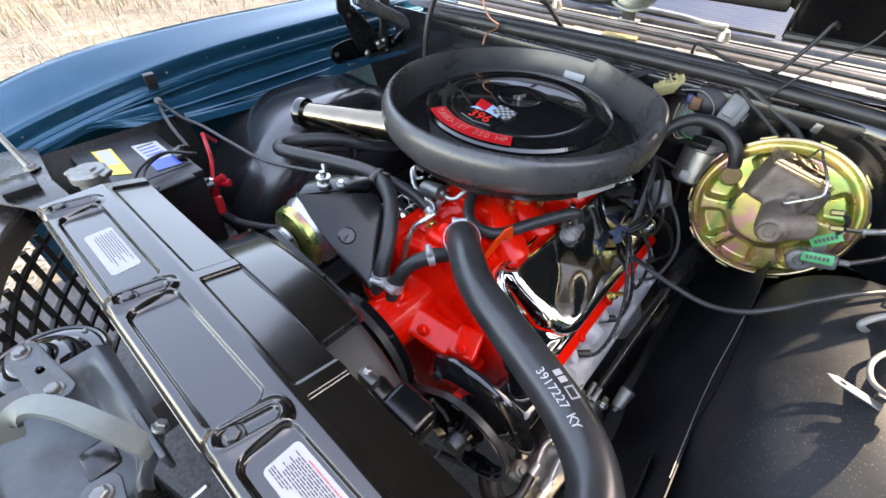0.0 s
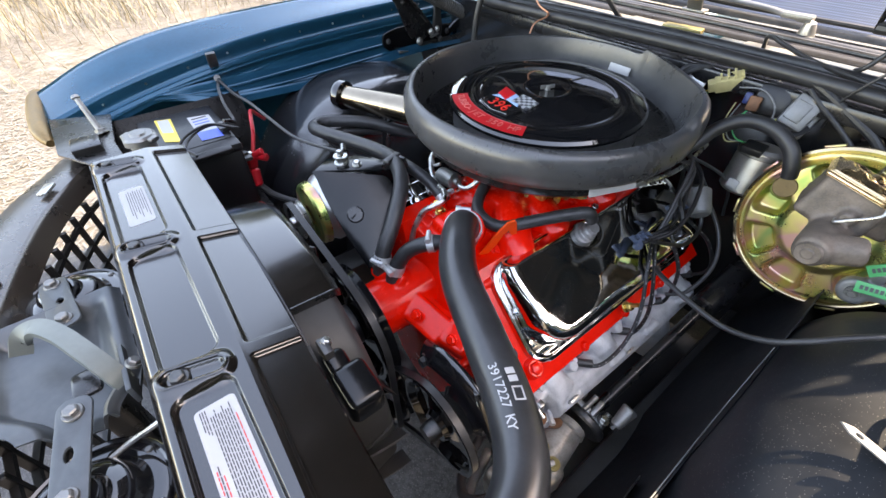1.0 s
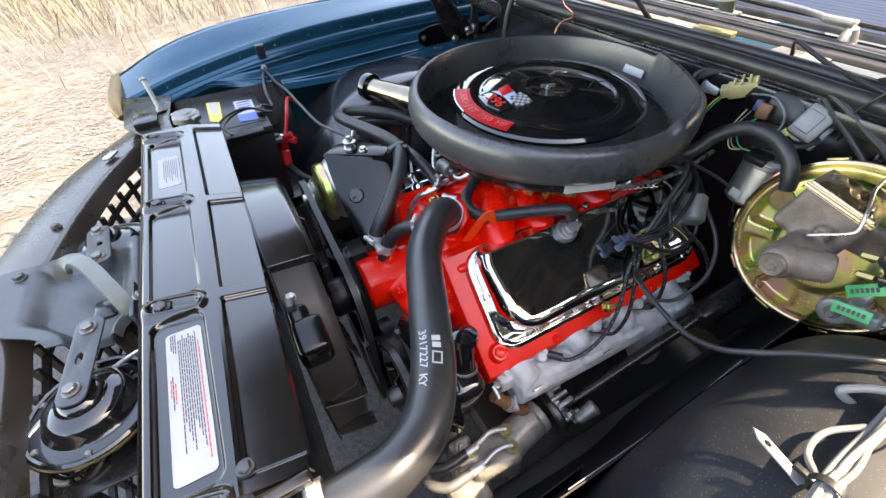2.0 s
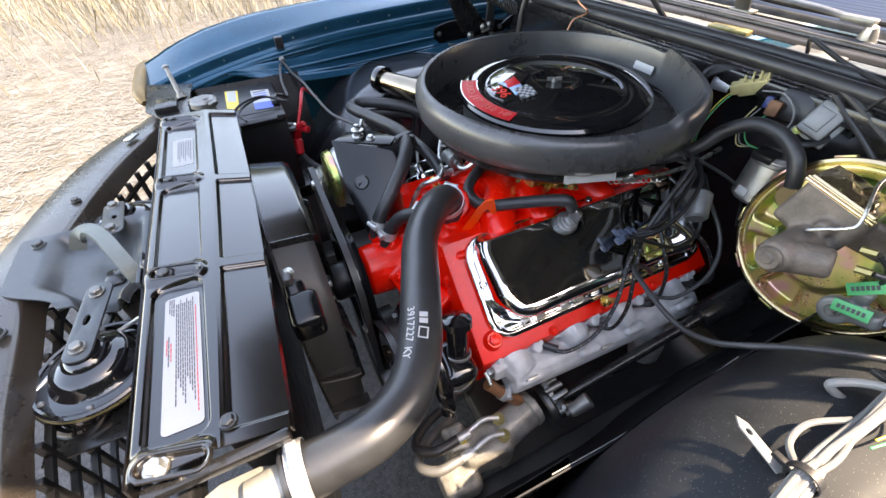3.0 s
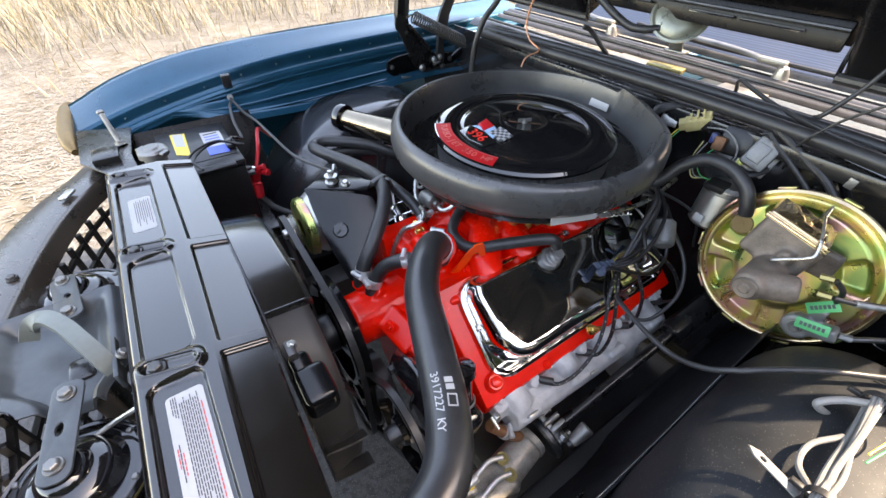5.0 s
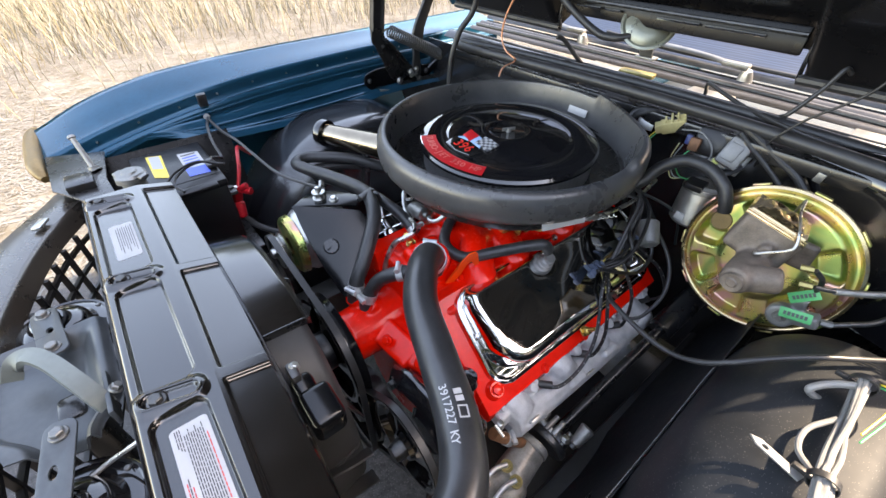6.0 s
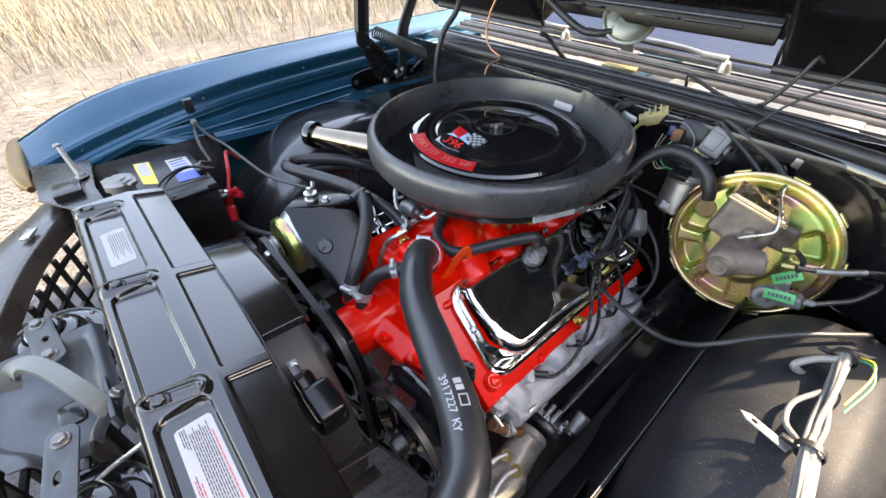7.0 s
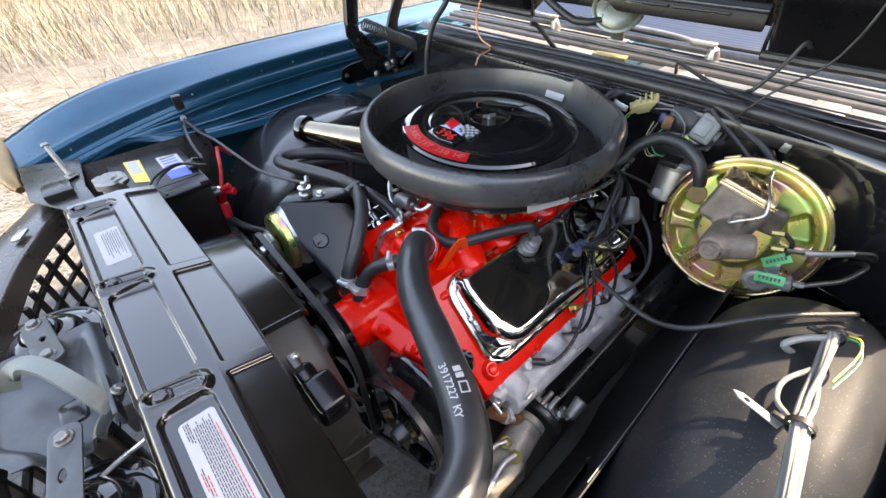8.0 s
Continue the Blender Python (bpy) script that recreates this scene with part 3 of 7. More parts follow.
# seam bead along the near wheelhouse
SEAM = [(0.30, 0.598), (0.43, 0.590), (0.50, 0.588), (0.56, 0.602), (0.62, 0.630), (0.66, 0.645), (0.72, 0.655), (1.0, 0.66)]
part("seam", tube([(0.4632, y, interp(SEAM, y)) for y in (0.34, 0.42, 0.48, 0.53, 0.56, 0.60, 0.62, 0.66)], 0.0009, 8), "wirewhite", left_house, "thin pale line along the seam")
part("apron", sheet(lambda u, v: (0.4655 - 0.085 * v ** 1.3, 0.24 + 0.76 * u, interp(SEAM, 0.24 + 0.76 * u) - 0.27 * v), 30, 12, 0.002), "undercoat", left_house, "black lower apron", 60)

# firewall, heater box, cowl
firewall = thing("firewall", "black steel firewall with its cowl behind the engine", "firewall", (0, 1.0, 0.3), kind="structure")
part("firewall_panel", sheet(lambda u, v: (-0.74 + 1.48 * u, 1.005 + 0.03 * v, 0.885 - 0.62 * v), 30, 14, 0.003), "house", firewall, angle=60)
part("heater_box", box((-0.34, 0.985, 0.68), (0.36, 0.07, 0.26), 0.02), "plastic", firewall, "black heater housing")
part("firewall_ledge", box((0.06, 0.995, 0.872), (1.28, 0.05, 0.03), 0.006), "satin", firewall)
part("cowl_seal", tube([(-0.575, 0.995, 0.892), (-0.45, 0.980, 0.90), (-0.2, 0.985, 0.905), (0.1, 0.99, 0.908), (0.4, 0.985, 0.905), (0.68, 0.97, 0.895)], 0.013, 12), "rubber", firewall, "black rubber cowl seal")
part("cowl_seal", tube([(-0.60, 1.03, 0.895), (-0.3, 1.04, 0.905), (0.1, 1.045, 0.91), (0.4, 1.04, 0.908), (0.68, 1.03, 0.9)], 0.011, 12), "rubber", firewall)
part("shoulder_panel", sheet(lambda u, v: (0.37 + 0.36 * u, 1.030 - (0.012 + 0.10 * u) * smooth01(0.0, 0.6, v) - 0.03 * v, 0.904 + 0.020 * u - 0.034 * smooth01(0.10, 0.6, v) * (0.5 + 0.5 * u) - 0.24 * smooth01(0.5, 1.0, v)), 30, 44, 0.002), "gloss", firewall, "glossy black shoulder between cowl and fender", 60)
cowl = thing("cowl_panel", "grey painted cowl with dark slots below the windshield", "cowl", (0, 1.15, 0.86), kind="structure")
part("cowl_front", sheet(lambda u, v: (-0.73 + 1.46 * u, 1.058 + 0.065 * v, 0.885 + 0.016 * math.sin(v * math.pi)), 20, 10, 0.003), "cowl", cowl, angle=60)
part("cowl_channel", box((0, 1.15, 0.866), (1.44, 0.07, 0.02), 0.004), "plastic", cowl)
part("cowl_strip", box((0, 1.128, 0.893), (1.44, 0.006, 0.010), 0.002), "cowlmetal", cowl)
part("cowl_rear", sheet(lambda u, v: (-0.73 + 1.46 * u, 1.18 + 0.085 * v, 0.893 + 0.006 * math.sin(v * 12) + 0.02 * v), 30, 20, 0.003), "cowl", cowl, "painted cowl behind the slots", 60)
part("moulding", sheet(lambda u, v: (-0.73 + 1.46 * u, 1.262 + 0.022 * v, 0.915 + 0.012 * math.sin(v * math.pi)), 20, 8, 0.003), "cowlmetal", cowl, "bright windshield lower moulding", 60)
part("cowl_rail", tube([(-0.72, 1.205, 0.905), (-0.3, 1.205, 0.908), (0.2, 1.205, 0.908), (0.72, 1.20, 0.903)], 0.006, 10), "cowlmetal", cowl)
for x0, x1 in ((-0.20, -0.10), (0.08, 0.18), (0.40, 0.46)):
    part("cowl_bridge", box(((x0 + x1) / 2, 1.15, 0.888), (x1 - x0, 0.075, 0.012), 0.004), "dullalloy", cowl, "bare bright plate bridging the cowl slot")
part("wiper_link", box((-0.06, 1.165, 0.893), (0.09, 0.03, 0.012), 0.003, (0, 0, 8)), "mutedgold", cowl, "yellow zinc wiper linkage plate")
glass = thing("windshield", "tinted windshield glass with a dotted blue-grey sunscreen", "windshield", (0, 1.4, 0.92), kind="structure")
part("pane", sheet(lambda u, v: (-0.72 + 1.44 * u, 1.285 + 0.55 * v + 0.06 * (2 * u - 1) ** 2, 0.922 + 0.40 * v), 20, 10, 0.005), "screen", glass)
for x in (-0.30, 0.16):
    w = thing("wiper", "bright metal windshield wiper lying on the cowl", "wiper", (x, 1.25, 0.91), "wipers")
    part("pivot", lathe([(0, 0.02), (0.010, 0.02), (0.013, 0.012), (0.016, 0.0), (0.02, -0.022)], (x, 1.25, 0.915), (0, -0.2, 1), 20), "alloy", w)
    part("arm", join(tube([(x, 1.25, 0.935), (x - 0.12, 1.262, 0.945), (x - 0.3, 1.285, 0.945)], 0.007, 10, flat=0.5), box((x - 0.03, 1.253, 0.94), (0.06, 0.02, 0.012), 0.003)), "dullalloy", w)
    part("blade", tube([(x - 0.42, 1.31, 0.94), (x - 0.2, 1.285, 0.935), (x + 0.1, 1.28, 0.935)], 0.005, 8), "rubber", w)

# ---- hood ----
HOOD_A = 50.0
hood = thing("hood", "black hood underside standing open over the engine", "hood", (0, 1.12, 0.978))
HM = pose(0, 1.12, 0.978, -HOOD_A, 0, 0)   # local -y runs forward along the opened hood


def hood_point(x, s, h):
    return HM @ V(x, -s, h)


def scoop(x, s):
    return smooth01(0.33, 0.27, abs(x)) * smooth01(0.75, 0.2, s)


part("outer_skin", sheet(lambda u, v: hood_point(-0.77 + 1.54 * u, -0.02 + 1.36 * v, 0.03 + 0.03 * math.sin(u * math.pi) + 0.06 * scoop(-0.77 + 1.54 * u, -0.02 + 1.36 * v)), 60, 40, 0.003), "blue", hood, "dark blue outer skin", 60)


def hood_inner(u, v):
    x, s = -0.755 + 1.51 * u, 0.0 + 1.32 * v
    h = -0.01 + 0.065 * smooth01(0.295, 0.275, abs(x)) * smooth01(0.36, 0.30, s)
    for cx, cs, hw, hs in ((-0.47, 0.42, 0.15, 0.26), (0.47, 0.42, 0.15, 0.26), (-0.40, 1.0, 0.2, 0.24), (0.40, 1.0, 0.2, 0.24), (0, 0.8, 0.14, 0.3)):
        d = min(hw - abs(x - cx), hs - abs(s - cs))
        h += 0.022 * smooth01(-0.01, 0.02, d)
    return hood_point(x, s, h)


part("inner_panel", sheet(hood_inner, 130, 100, 0.002), "hoodblack", hood, "black pressed inner panel", 60)
flap = part("air_door", box(hood_point(0.0, 0.050, 0.030), (0.54, 0.010, 0.050), 0.004, (-HOOD_A + 40, 0, 0)), "hoodblack", hood, "black cowl air door, bright strips standing in for sky through its slots")
# Added chrome strips stand in for sky light showing through the slots.
for x0, x1 in ((-0.235, -0.165), (-0.15, -0.11), (-0.016, 0.078), (0.091, 0.206)):
    part("slot_edge", box(((x0 + x1) / 2, 1.0965, 1.036), (x1 - x0, 0.005, 0.005), 0.001, (35, 0, 0)), "chrome", flap)
part("door_rod", tube([hood_point(x, 0.066, 0.030) for x in (-0.27, 0, 0.27)], 0.004, 8), "darksteel", flap)
for s in (-1, 1):
    part("rear_lip", tube([hood_point(s * x, 0.012 * x, -0.012) for x in (0.285, 0.45, 0.60, 0.72)], 0.010, 10), "rubber", hood)
    part("notch_edge", tube([hood_point(s * 0.285, q, -0.012 + 0.06 * smooth01(0, 0.10, q)) for q in (0.0, 0.03, 0.06, 0.10)], 0.004, 8), "satin", hood)

# vacuum canister under the hood, with its hose
can = thing("vacuum_actuator", "dull steel round vacuum canister on a bracket", "actuator", (-0.048, 1.116, 0.99))
part("dome", lathe([(0, -0.030), (0.03, -0.029), (0.048, -0.018), (0.056, -0.004), (0.062, 0.0), (0.063, 0.004), (0.058, 0.006), (0.052, 0.003), (0.045, 0.010), (0.028, 0.015), (0.010, 0.016), (0.008, 0.020), (0, 0.020)], (-0.045, 1.125, 1.000), (0.34, -0.62, 0.62), 48), "zincgreen", can, "greenish zinc-plated dome")
part("bracket", join(box((-0.05, 1.15, 0.955), (0.035, 0.006, 0.07), 0.002, (25, 0, 0)), box((-0.05, 1.17, 0.92), (0.05, 0.03, 0.006), 0.002)), "dullalloy", can)
part("nipple", rod((-0.045, 1.11, 0.985), (-0.066, 1.088, 0.985), 0.005), "steel", can)
for c in can.children:
    c.data.transform(Matrix.Translation((0, 0, 0.014)))
solo("vacuum_hose", tube([(-0.064, 1.09, 0.990), (-0.095, 1.07, 0.985), (-0.14, 1.065, 0.99), (-0.22, 1.06, 1.03), (-0.33, 1.06, 1.10), (-0.45, 1.06, 1.18), hood_point(-0.55, 0.35, -0.02)], 0.009, 12), "rubber", "black rubber vacuum hose to the hood canister", "hose")
solo("drain_hose", tube([(-0.245, 1.05, 0.965), (-0.235, 1.07, 0.955), (-0.21, 1.10, 0.915), (-0.20, 1.12, 0.893)], 0.006, 10), "rubber", "short black hose at the cowl", "hose")

# hood hinge, far side
def hinge(sign):
    rot = Matrix(((0, 0, 1, 0), (1, 0, 0, 0), (0, 1, 0, 0), (0, 0, 0, 1))) if sign < 0 else Matrix(((0, 0, -1, 0), (-1, 0, 0, 0), (0, 1, 0, 0), (0, 0, 0, 1)))

    def side(outline, off, thick, soft=4):
        """A flat pressing in the fore-and-aft plane, off metres inboard of the fender wall."""
        pts = [V(y, z, 0) for y, z in outline]
        if soft:
            pts = curve(pts + [pts[0]], soft)[:-1]
        flat = [(p.x, p.y) for p in pts]
        if sign > 0:
            flat = [(-x, y) for x, y in flat][::-1]
        return plate(flat, thick, Matrix.Translation((sign * (0.722 - off), 0, 0)) @ rot, bev=0.0012)

    h = part("hinge", side([(0.722, 0.803), (0.735, 0.820), (0.800, 0.829), (0.905, 0.817), (0.985, 0.808), (1.030, 0.814), (1.036, 0.803), (0.988, 0.778), (0.942, 0.759), (0.846, 0.749), (0.760, 0.762), (0.726, 0.783)], 0.0, 0.006), "bracket", hood, "black steel hood hinge plate")
    part("link", side([(0.758, 0.946), (0.798, 0.942), (0.806, 0.915), (0.845, 0.874), (0.890, 0.822), (0.886, 0.796), (0.852, 0.780), (0.818, 0.795), (0.795, 0.838), (0.770, 0.893), (0.757, 0.912)], 0.012, 0.006), "satin", h, "broad black lower link")
    part("link_flange", side([(0.803, 0.918), (0.845, 0.876), (0.888, 0.826), (0.882, 0.820), (0.838, 0.869), (0.798, 0.910)], 0.012, 0.018, 0), "satin", h)
    part("channel", join(side([(0.760, 0.940), (0.800, 0.940), (0.826, 1.14), (0.786, 1.14)], 0.004, 0.004, 0), side([(0.760, 0.940), (0.765, 0.940), (0.791, 1.14), (0.786, 1.14)], 0.004, 0.020, 0), side([(0.795, 0.940), (0.800, 0.940), (0.826, 1.14), (0.821, 1.14)], 0.004, 0.020, 0)), "dusty", h, "grey-black channel arm to the hood")
    part("rear_arm", side([(1.020, 1.110), (1.056, 1.110), (0.994, 1.000), (0.956, 0.926), (0.949, 0.891), (0.934, 0.856), (0.938, 0.800), (0.932, 0.774), (0.920, 0.776), (0.906, 0.815), (0.912, 0.853), (0.908, 0.905), (0.922, 0.940), (0.962, 1.006)], 0.008, 0.010, 0), "dusty", h, "grey-black rear arm to the hood")
    part("spring_perch", side([(0.965, 0.800), (0.990, 0.815), (1.036, 0.832), (1.042, 0.822), (1.000, 0.796)], 0.012, 0.010), "bracket", h)
    for y, z, r, mt in ((0.741, 0.797, 0.007, "darksteel"), (0.848, 0.781, 0.010, "steel"), (0.917, 0.805, 0.008, "steel"), (0.929, 0.774, 0.008, "darksteel"), (0.895, 0.800, 0.009, "steel"), (0.792, 0.895, 0.005, "darksteel"), (0.967, 0.789, 0.008, "darksteel")):
        part("bolt", bolt((sign * (0.716 if y < 0.75 or y > 0.95 else 0.703), y, z), (-sign, 0, 0), r, 0.006), mt, h)
    part("stop_tab", box((sign * 0.700, 0.903, 0.790), (0.012, 0.030, 0.005), 0.001, (14, 0, 0)), "dullalloy", h, "bare bright stop tab")
    part("stop_tab", box((sign * 0.706, 0.785, 0.762), (0.012, 0.034, 0.006), 0.001, (-8, 0, 0)), "dullalloy", h, "worn bare edge tab")
    part("wall_flange", side([(1.000, 0.790), (1.034, 0.800), (1.056, 0.765), (1.060, 0.738), (1.042, 0.720), (1.008, 0.732)], -0.004, 0.004), "blue", h, "blue body flange behind the hinge")
    x = sign * 0.690
    a, b = V(x, 0.812, 0.938), V(x, 1.014, 0.838)
    d = (b - a).normalized()
    e1 = d.orthogonal().normalized()
    e2 = d.cross(e1)
    turns, r = 26, 0.0165
    pts = [a + (b - a) * (k / (turns * 10)) + r * (e1 * math.cos(2 * math.pi * k / 10) + e2 * math.sin(2 * math.pi * k / 10)) for k in range(turns * 10 + 1)]
    part("spring", tube(pts, 0.0028, 6, smooth=False), "darksteel", h, "dark coil spring", 180)
    part("spring_hook", tube([a + e1 * 0.014, a - d * 0.012, a - d * 0.020 + V(sign * 0.012, 0, -0.012)], 0.003, 8), "darksteel", h)
    part("spring_hook", tube([b, b + d * 0.015, b + d * 0.022 + V(0, 0, -0.012)], 0.004, 8), "steel", h, "bright spring hook")



hinge(-1)
hinge(1)

# ---- radiator support panel ----
PX0, PX1, PY0, PY1, PZ = -0.405, 0.372, -0.047, 0.096, 0.82
CELLS_F = ((-0.352, -0.132), (-0.098, 0.108), (0.142, 0.352))
CELLS_R = ((-0.388, -0.110), (-0.092, 0.118), (0.136, 0.358))
SLOTS = (-0.371, -0.115, 0.124, 0.369)


def rbox(x, y, x0, x1, y0, y1, r):
    qx, qy = abs(x - (x0 + x1) / 2) - (x1 - x0) / 2 + r, abs(y - (y0 + y1) / 2) - (y1 - y0) / 2 + r
    return r - math.hypot(max(qx, 0), max(qy, 0)) - min(max(qx, qy), 0)


def seg_dist(x, y, ax, ay, bx, by):
    vx, vy = bx - ax, by - ay
    t = max(0, min(1, ((x - ax) * vx + (y - ay) * vy) / (vx * vx + vy * vy)))
    return math.hypot(x - ax - vx * t, y - ay - vy * t)


def panel_height(x, y):
    h = 0.0
    for a, b in CELLS_F:
        h -= 0.0065 * smooth01(-0.0005, 0.004, rbox(x, y, a, b, -0.036, 0.021, 0.014))
    for a, b in CELLS_R:
        h -= 0.0055 * smooth01(-0.0005, 0.0032, rbox(x, y, a, b, 0.046, 0.110, 0.004))
    for s in SLOTS:
        d = seg_dist(x, y, s - 0.004, -0.028, s + 0.006, 0.010)
        h += 0.0045 * smooth01(0.022, 0.012, d) - 0.006 * smooth01(0.010, 0.004, d)
    return h


def panel_z(x):
    """The panel's flat top, a little higher at the near end."""
    return PZ + 0.007 * smooth01(-0.3, 0.2, x)


def panel_y(x, y):
    """The rail between the two rows of cells narrows towards the near end."""
    return y - 0.015 * (max(0.0, x + 0.12) / 0.49) ** 1.4 * smooth01(0.019, 0.046, y)


def panel_fn(u, v):
    x = PX0 + (PX1 - PX0) * u
    k = v * 150
    if k < 14:
        t = k / 14
        return (x, PY0 - 0.003 + 0.003 * t * t, panel_z(x) - 0.032 * (1 - t))
    if k > 142:
        t = (k - 142) / 8
        return (x, panel_y(x, PY1) + 0.002 * t, panel_z(x) + panel_height(x, PY1) * (1 - t) - 0.0132 - 0.012 * t)
    y = PY0 + (PY1 - PY0) * (k - 14) / 128
    edge = 0.004 * smooth01(0.006, 0.0, y - PY0)
    return (x, panel_y(x, y), panel_z(x) + panel_height(x, y) - edge - 0.235 * max(0, y - 0.040))


panel = thing("radiator_support_panel", "satin black pressed steel panel over the radiator", "radiator panel", (0, 0.03, 0.79))
top = part("pressing", sheet(panel_fn, 470, 150, 0.002), "panel", panel, angle=60)
for s in SLOTS:
    a, c, d = V(s - 0.004, -0.028, 0), V(s + 0.006, 0.010, 0), V(0.010, 0.038, 0).normalized()
    e = V(d.y, -d.x, 0)
    path = [c + 0.0105 * (e * math.cos(q) + d * math.sin(q)) for q in np.linspace(0, math.pi, 9)] + [a + 0.0105 * (e * math.cos(q) + d * math.sin(q)) for q in np.linspace(math.pi, 2 * math.pi, 9)]
    path = [V(p.x, p.y, panel_z(s) + 0.0035) for p in path]
    part("slot_rim", tube(path + [path[0]], 0.0022, 8, 3), "panel", panel)
    part("bolt", bolt((s - 0.002, -0.022, panel_z(s) + 0.0005), (0, 0, 1), 0.0088, 0.007), "steel" if s > 0.3 else "darksteel", panel)
part("end_flange", box((0.378, 0.02, 0.810), (0.012, 0.12, 0.012), 0.003), "satin", panel)
part("bolt", bolt((0.352, 0.035, panel_z(0.35) + 0.001), (0, 0, 1), 0.007, 0.005), "darksteel", panel)


def sticker(name, x0, x1, y0, y1, lines, label, parent):
    z = panel_z((x0 + x1) / 2) - 0.0052
    lab = thing(name, label, "label", ((x0 + x1) / 2, (y0 + y1) / 2, z))
    part("paper", plate(rounded(x1 - x0, y1 - y0, 0.005, 5, (x0 + x1) / 2, (y0 + y1) / 2), 0.0008, pose(0, 0, z - 0.001), bev=0), "white", lab)
    rng = random.Random(len(lines) + 7)
    for k, (y, a, b, red) in enumerate(lines):
        bm = bmesh.new()
        x = a
        while x < b - 0.002:
            w = rng.uniform(0.003, 0.009)
            w = min(w, b - x)
            bm = join(bm, plate([(x, y - 0.00045), (x + w, y - 0.00045), (x + w, y + 0.00045), (x, y + 0.00045)], 0.0003, pose(0, 0, z - 0.0001), bev=0))
            x += w + 0.0012
        part("text_line", bm, "redink" if red else "ink", lab)
    return lab


sticker("emission_label", 0.163, 0.338, -0.022, 0.014, [(0.0095, 0.185, 0.325, True)] + [(0.0068 - 0.0021 * k, 0.170 + (0.006 if k % 3 else 0), 0.312 - 0.010 * (k % 4), False) for k in range(9)] + [(-0.0128 - 0.0021 * k, 0.166, 0.196 - 0.004 * k, False) for k in range(3)] + [(-0.0150, 0.232, 0.258, True), (-0.0172, 0.222, 0.262, False), (-0.0190, 0.226, 0.250, True)],
        "white printed emission label stuck on the radiator panel", panel)
sticker("caution_label", -0.288, -0.180, -0.022, 0.012, [(0.008 - 0.003 * k, -0.278 + 0.004 * (k % 2), -0.195 - 0.01 * (k % 3), False) for k in range(8)], "small white printed caution label on the radiator panel", panel)

# radiator below the panel
rad = thing("radiator", "black core radiator with a bare side tank", "radiator", (0, 0.03, 0.35))
part("core", box((0, 0.035, 0.55), (0.66, 0.05, 0.42), 0.004), "plastic", rad)
part("side_tank", box((-0.37, 0.035, 0.58), (0.07, 0.075, 0.46), 0.02), "satin", rad)
part("side_tank", box((0.40, 0.02, 0.60), (0.075, 0.085, 0.34), 0.025), "tank", rad, "bare grey metal tank")
part("filler_neck", rod((-0.466, 0.038, 0.74), (-0.466, 0.038, 0.808), 0.022), "tank", rad)
part("inlet_neck", rod((0.40, 0.03, 0.765), (0.396, 0.09, 0.77), 0.020), "tank", rad)
cap = part("cap", lathe([(0, 0.012), (0.012, 0.012), (0.015, 0.009), (0.024, 0.009), (0.0285, 0.005), (0.0295, -0.005), (0.026, -0.007), (0, -0.007)], (-0.466, 0.038, 0.813), (0.0, 0.0, 1), 30, wob=lambda a: 0.03 * math.cos(6 * a)), "dullalloy", rad, "worn metal radiator cap")
part("ear", box((-0.466, 0.038, 0.816), (0.070, 0.020, 0.007), 0.003, (0, 0, 40)), "dullalloy", cap)

# side closing panels of the support
supp = thing("radiator_support", "black steel radiator support with side plates", "radiator support", (0, -0.02, 0.3), kind="structure")
for sign in (-1, 1):
    part("side_plate", plate([(-0.42, -0.03), (-0.42, 0.005), (-0.56, -0.006), (-0.715, 0.006), (-0.765, -0.105), (-0.57, -0.10), (-0.50, -0.06)][::-1] if sign < 0 else [(0.45, -0.075), (0.58, -0.13), (0.71, -0.10), (0.70, 0.02), (0.52, 0.03), (0.45, 0.02)], 0.004, pose(0, 0, 0.778)), "satin", supp)
    part("side_wall", box((sign * 0.56, -0.045, 0.58), (0.30, 0.012, 0.40), 0.004), "satin", supp)
part("lower_bar", box((0, 0.0, 0.33), (1.2, 0.08, 0.06), 0.01), "satin", supp)
part("bracket", box((-0.56, -0.05, 0.788), (0.06, 0.05, 0.018), 0.004), "satin", supp)
pin = thing("hood_bumper", "bright threaded hood bumper bolt on the side plate", "bolt", (-0.619, -0.021, 0.78), "hood bumpers")
part("stud", rod((-0.619, -0.021, 0.78), (-0.66, -0.03, 0.845), 0.006, 0.005, 14, 0.001), "dullalloy", pin)
part("nut", bolt((-0.62, -0.021, 0.783), (-0.4, -0.1, 1), 0.012, 0.008), "dullalloy", pin)
part("tip", rod((-0.66, -0.03, 0.843), (-0.664, -0.031, 0.850), 0.008, 0.007, 14, 0.002), "dullalloy", pin)

# ---- fan shroud ----
shroud = thing("fan_shroud", "satin black moulded fan shroud behind the radiator", "fan shroud", (-0.02, 0.14, 0.45))
FC = (-0.050, 0.560)


def shroud_fn(a0, a1, r0, r1, y0, y1, lip):
    """A band of the shroud from angle a0 to a1, tapering from r0 at the radiator to r1 at its rear rim."""
    def fn(u, v):
        a = radians(a0 + (a1 - a0) * u)
        r = r0 + (r1 - r0) * v - lip * smooth01(0.86, 1.0, v)
        r /= (abs(math.cos(a)) ** 2.5 + abs(math.sin(a)) ** 2.5) ** 0.4
        return (FC[0] + r * math.cos(a), y0 + (y1 - y0) * v, FC[1] + r * math.sin(a))
    return fn


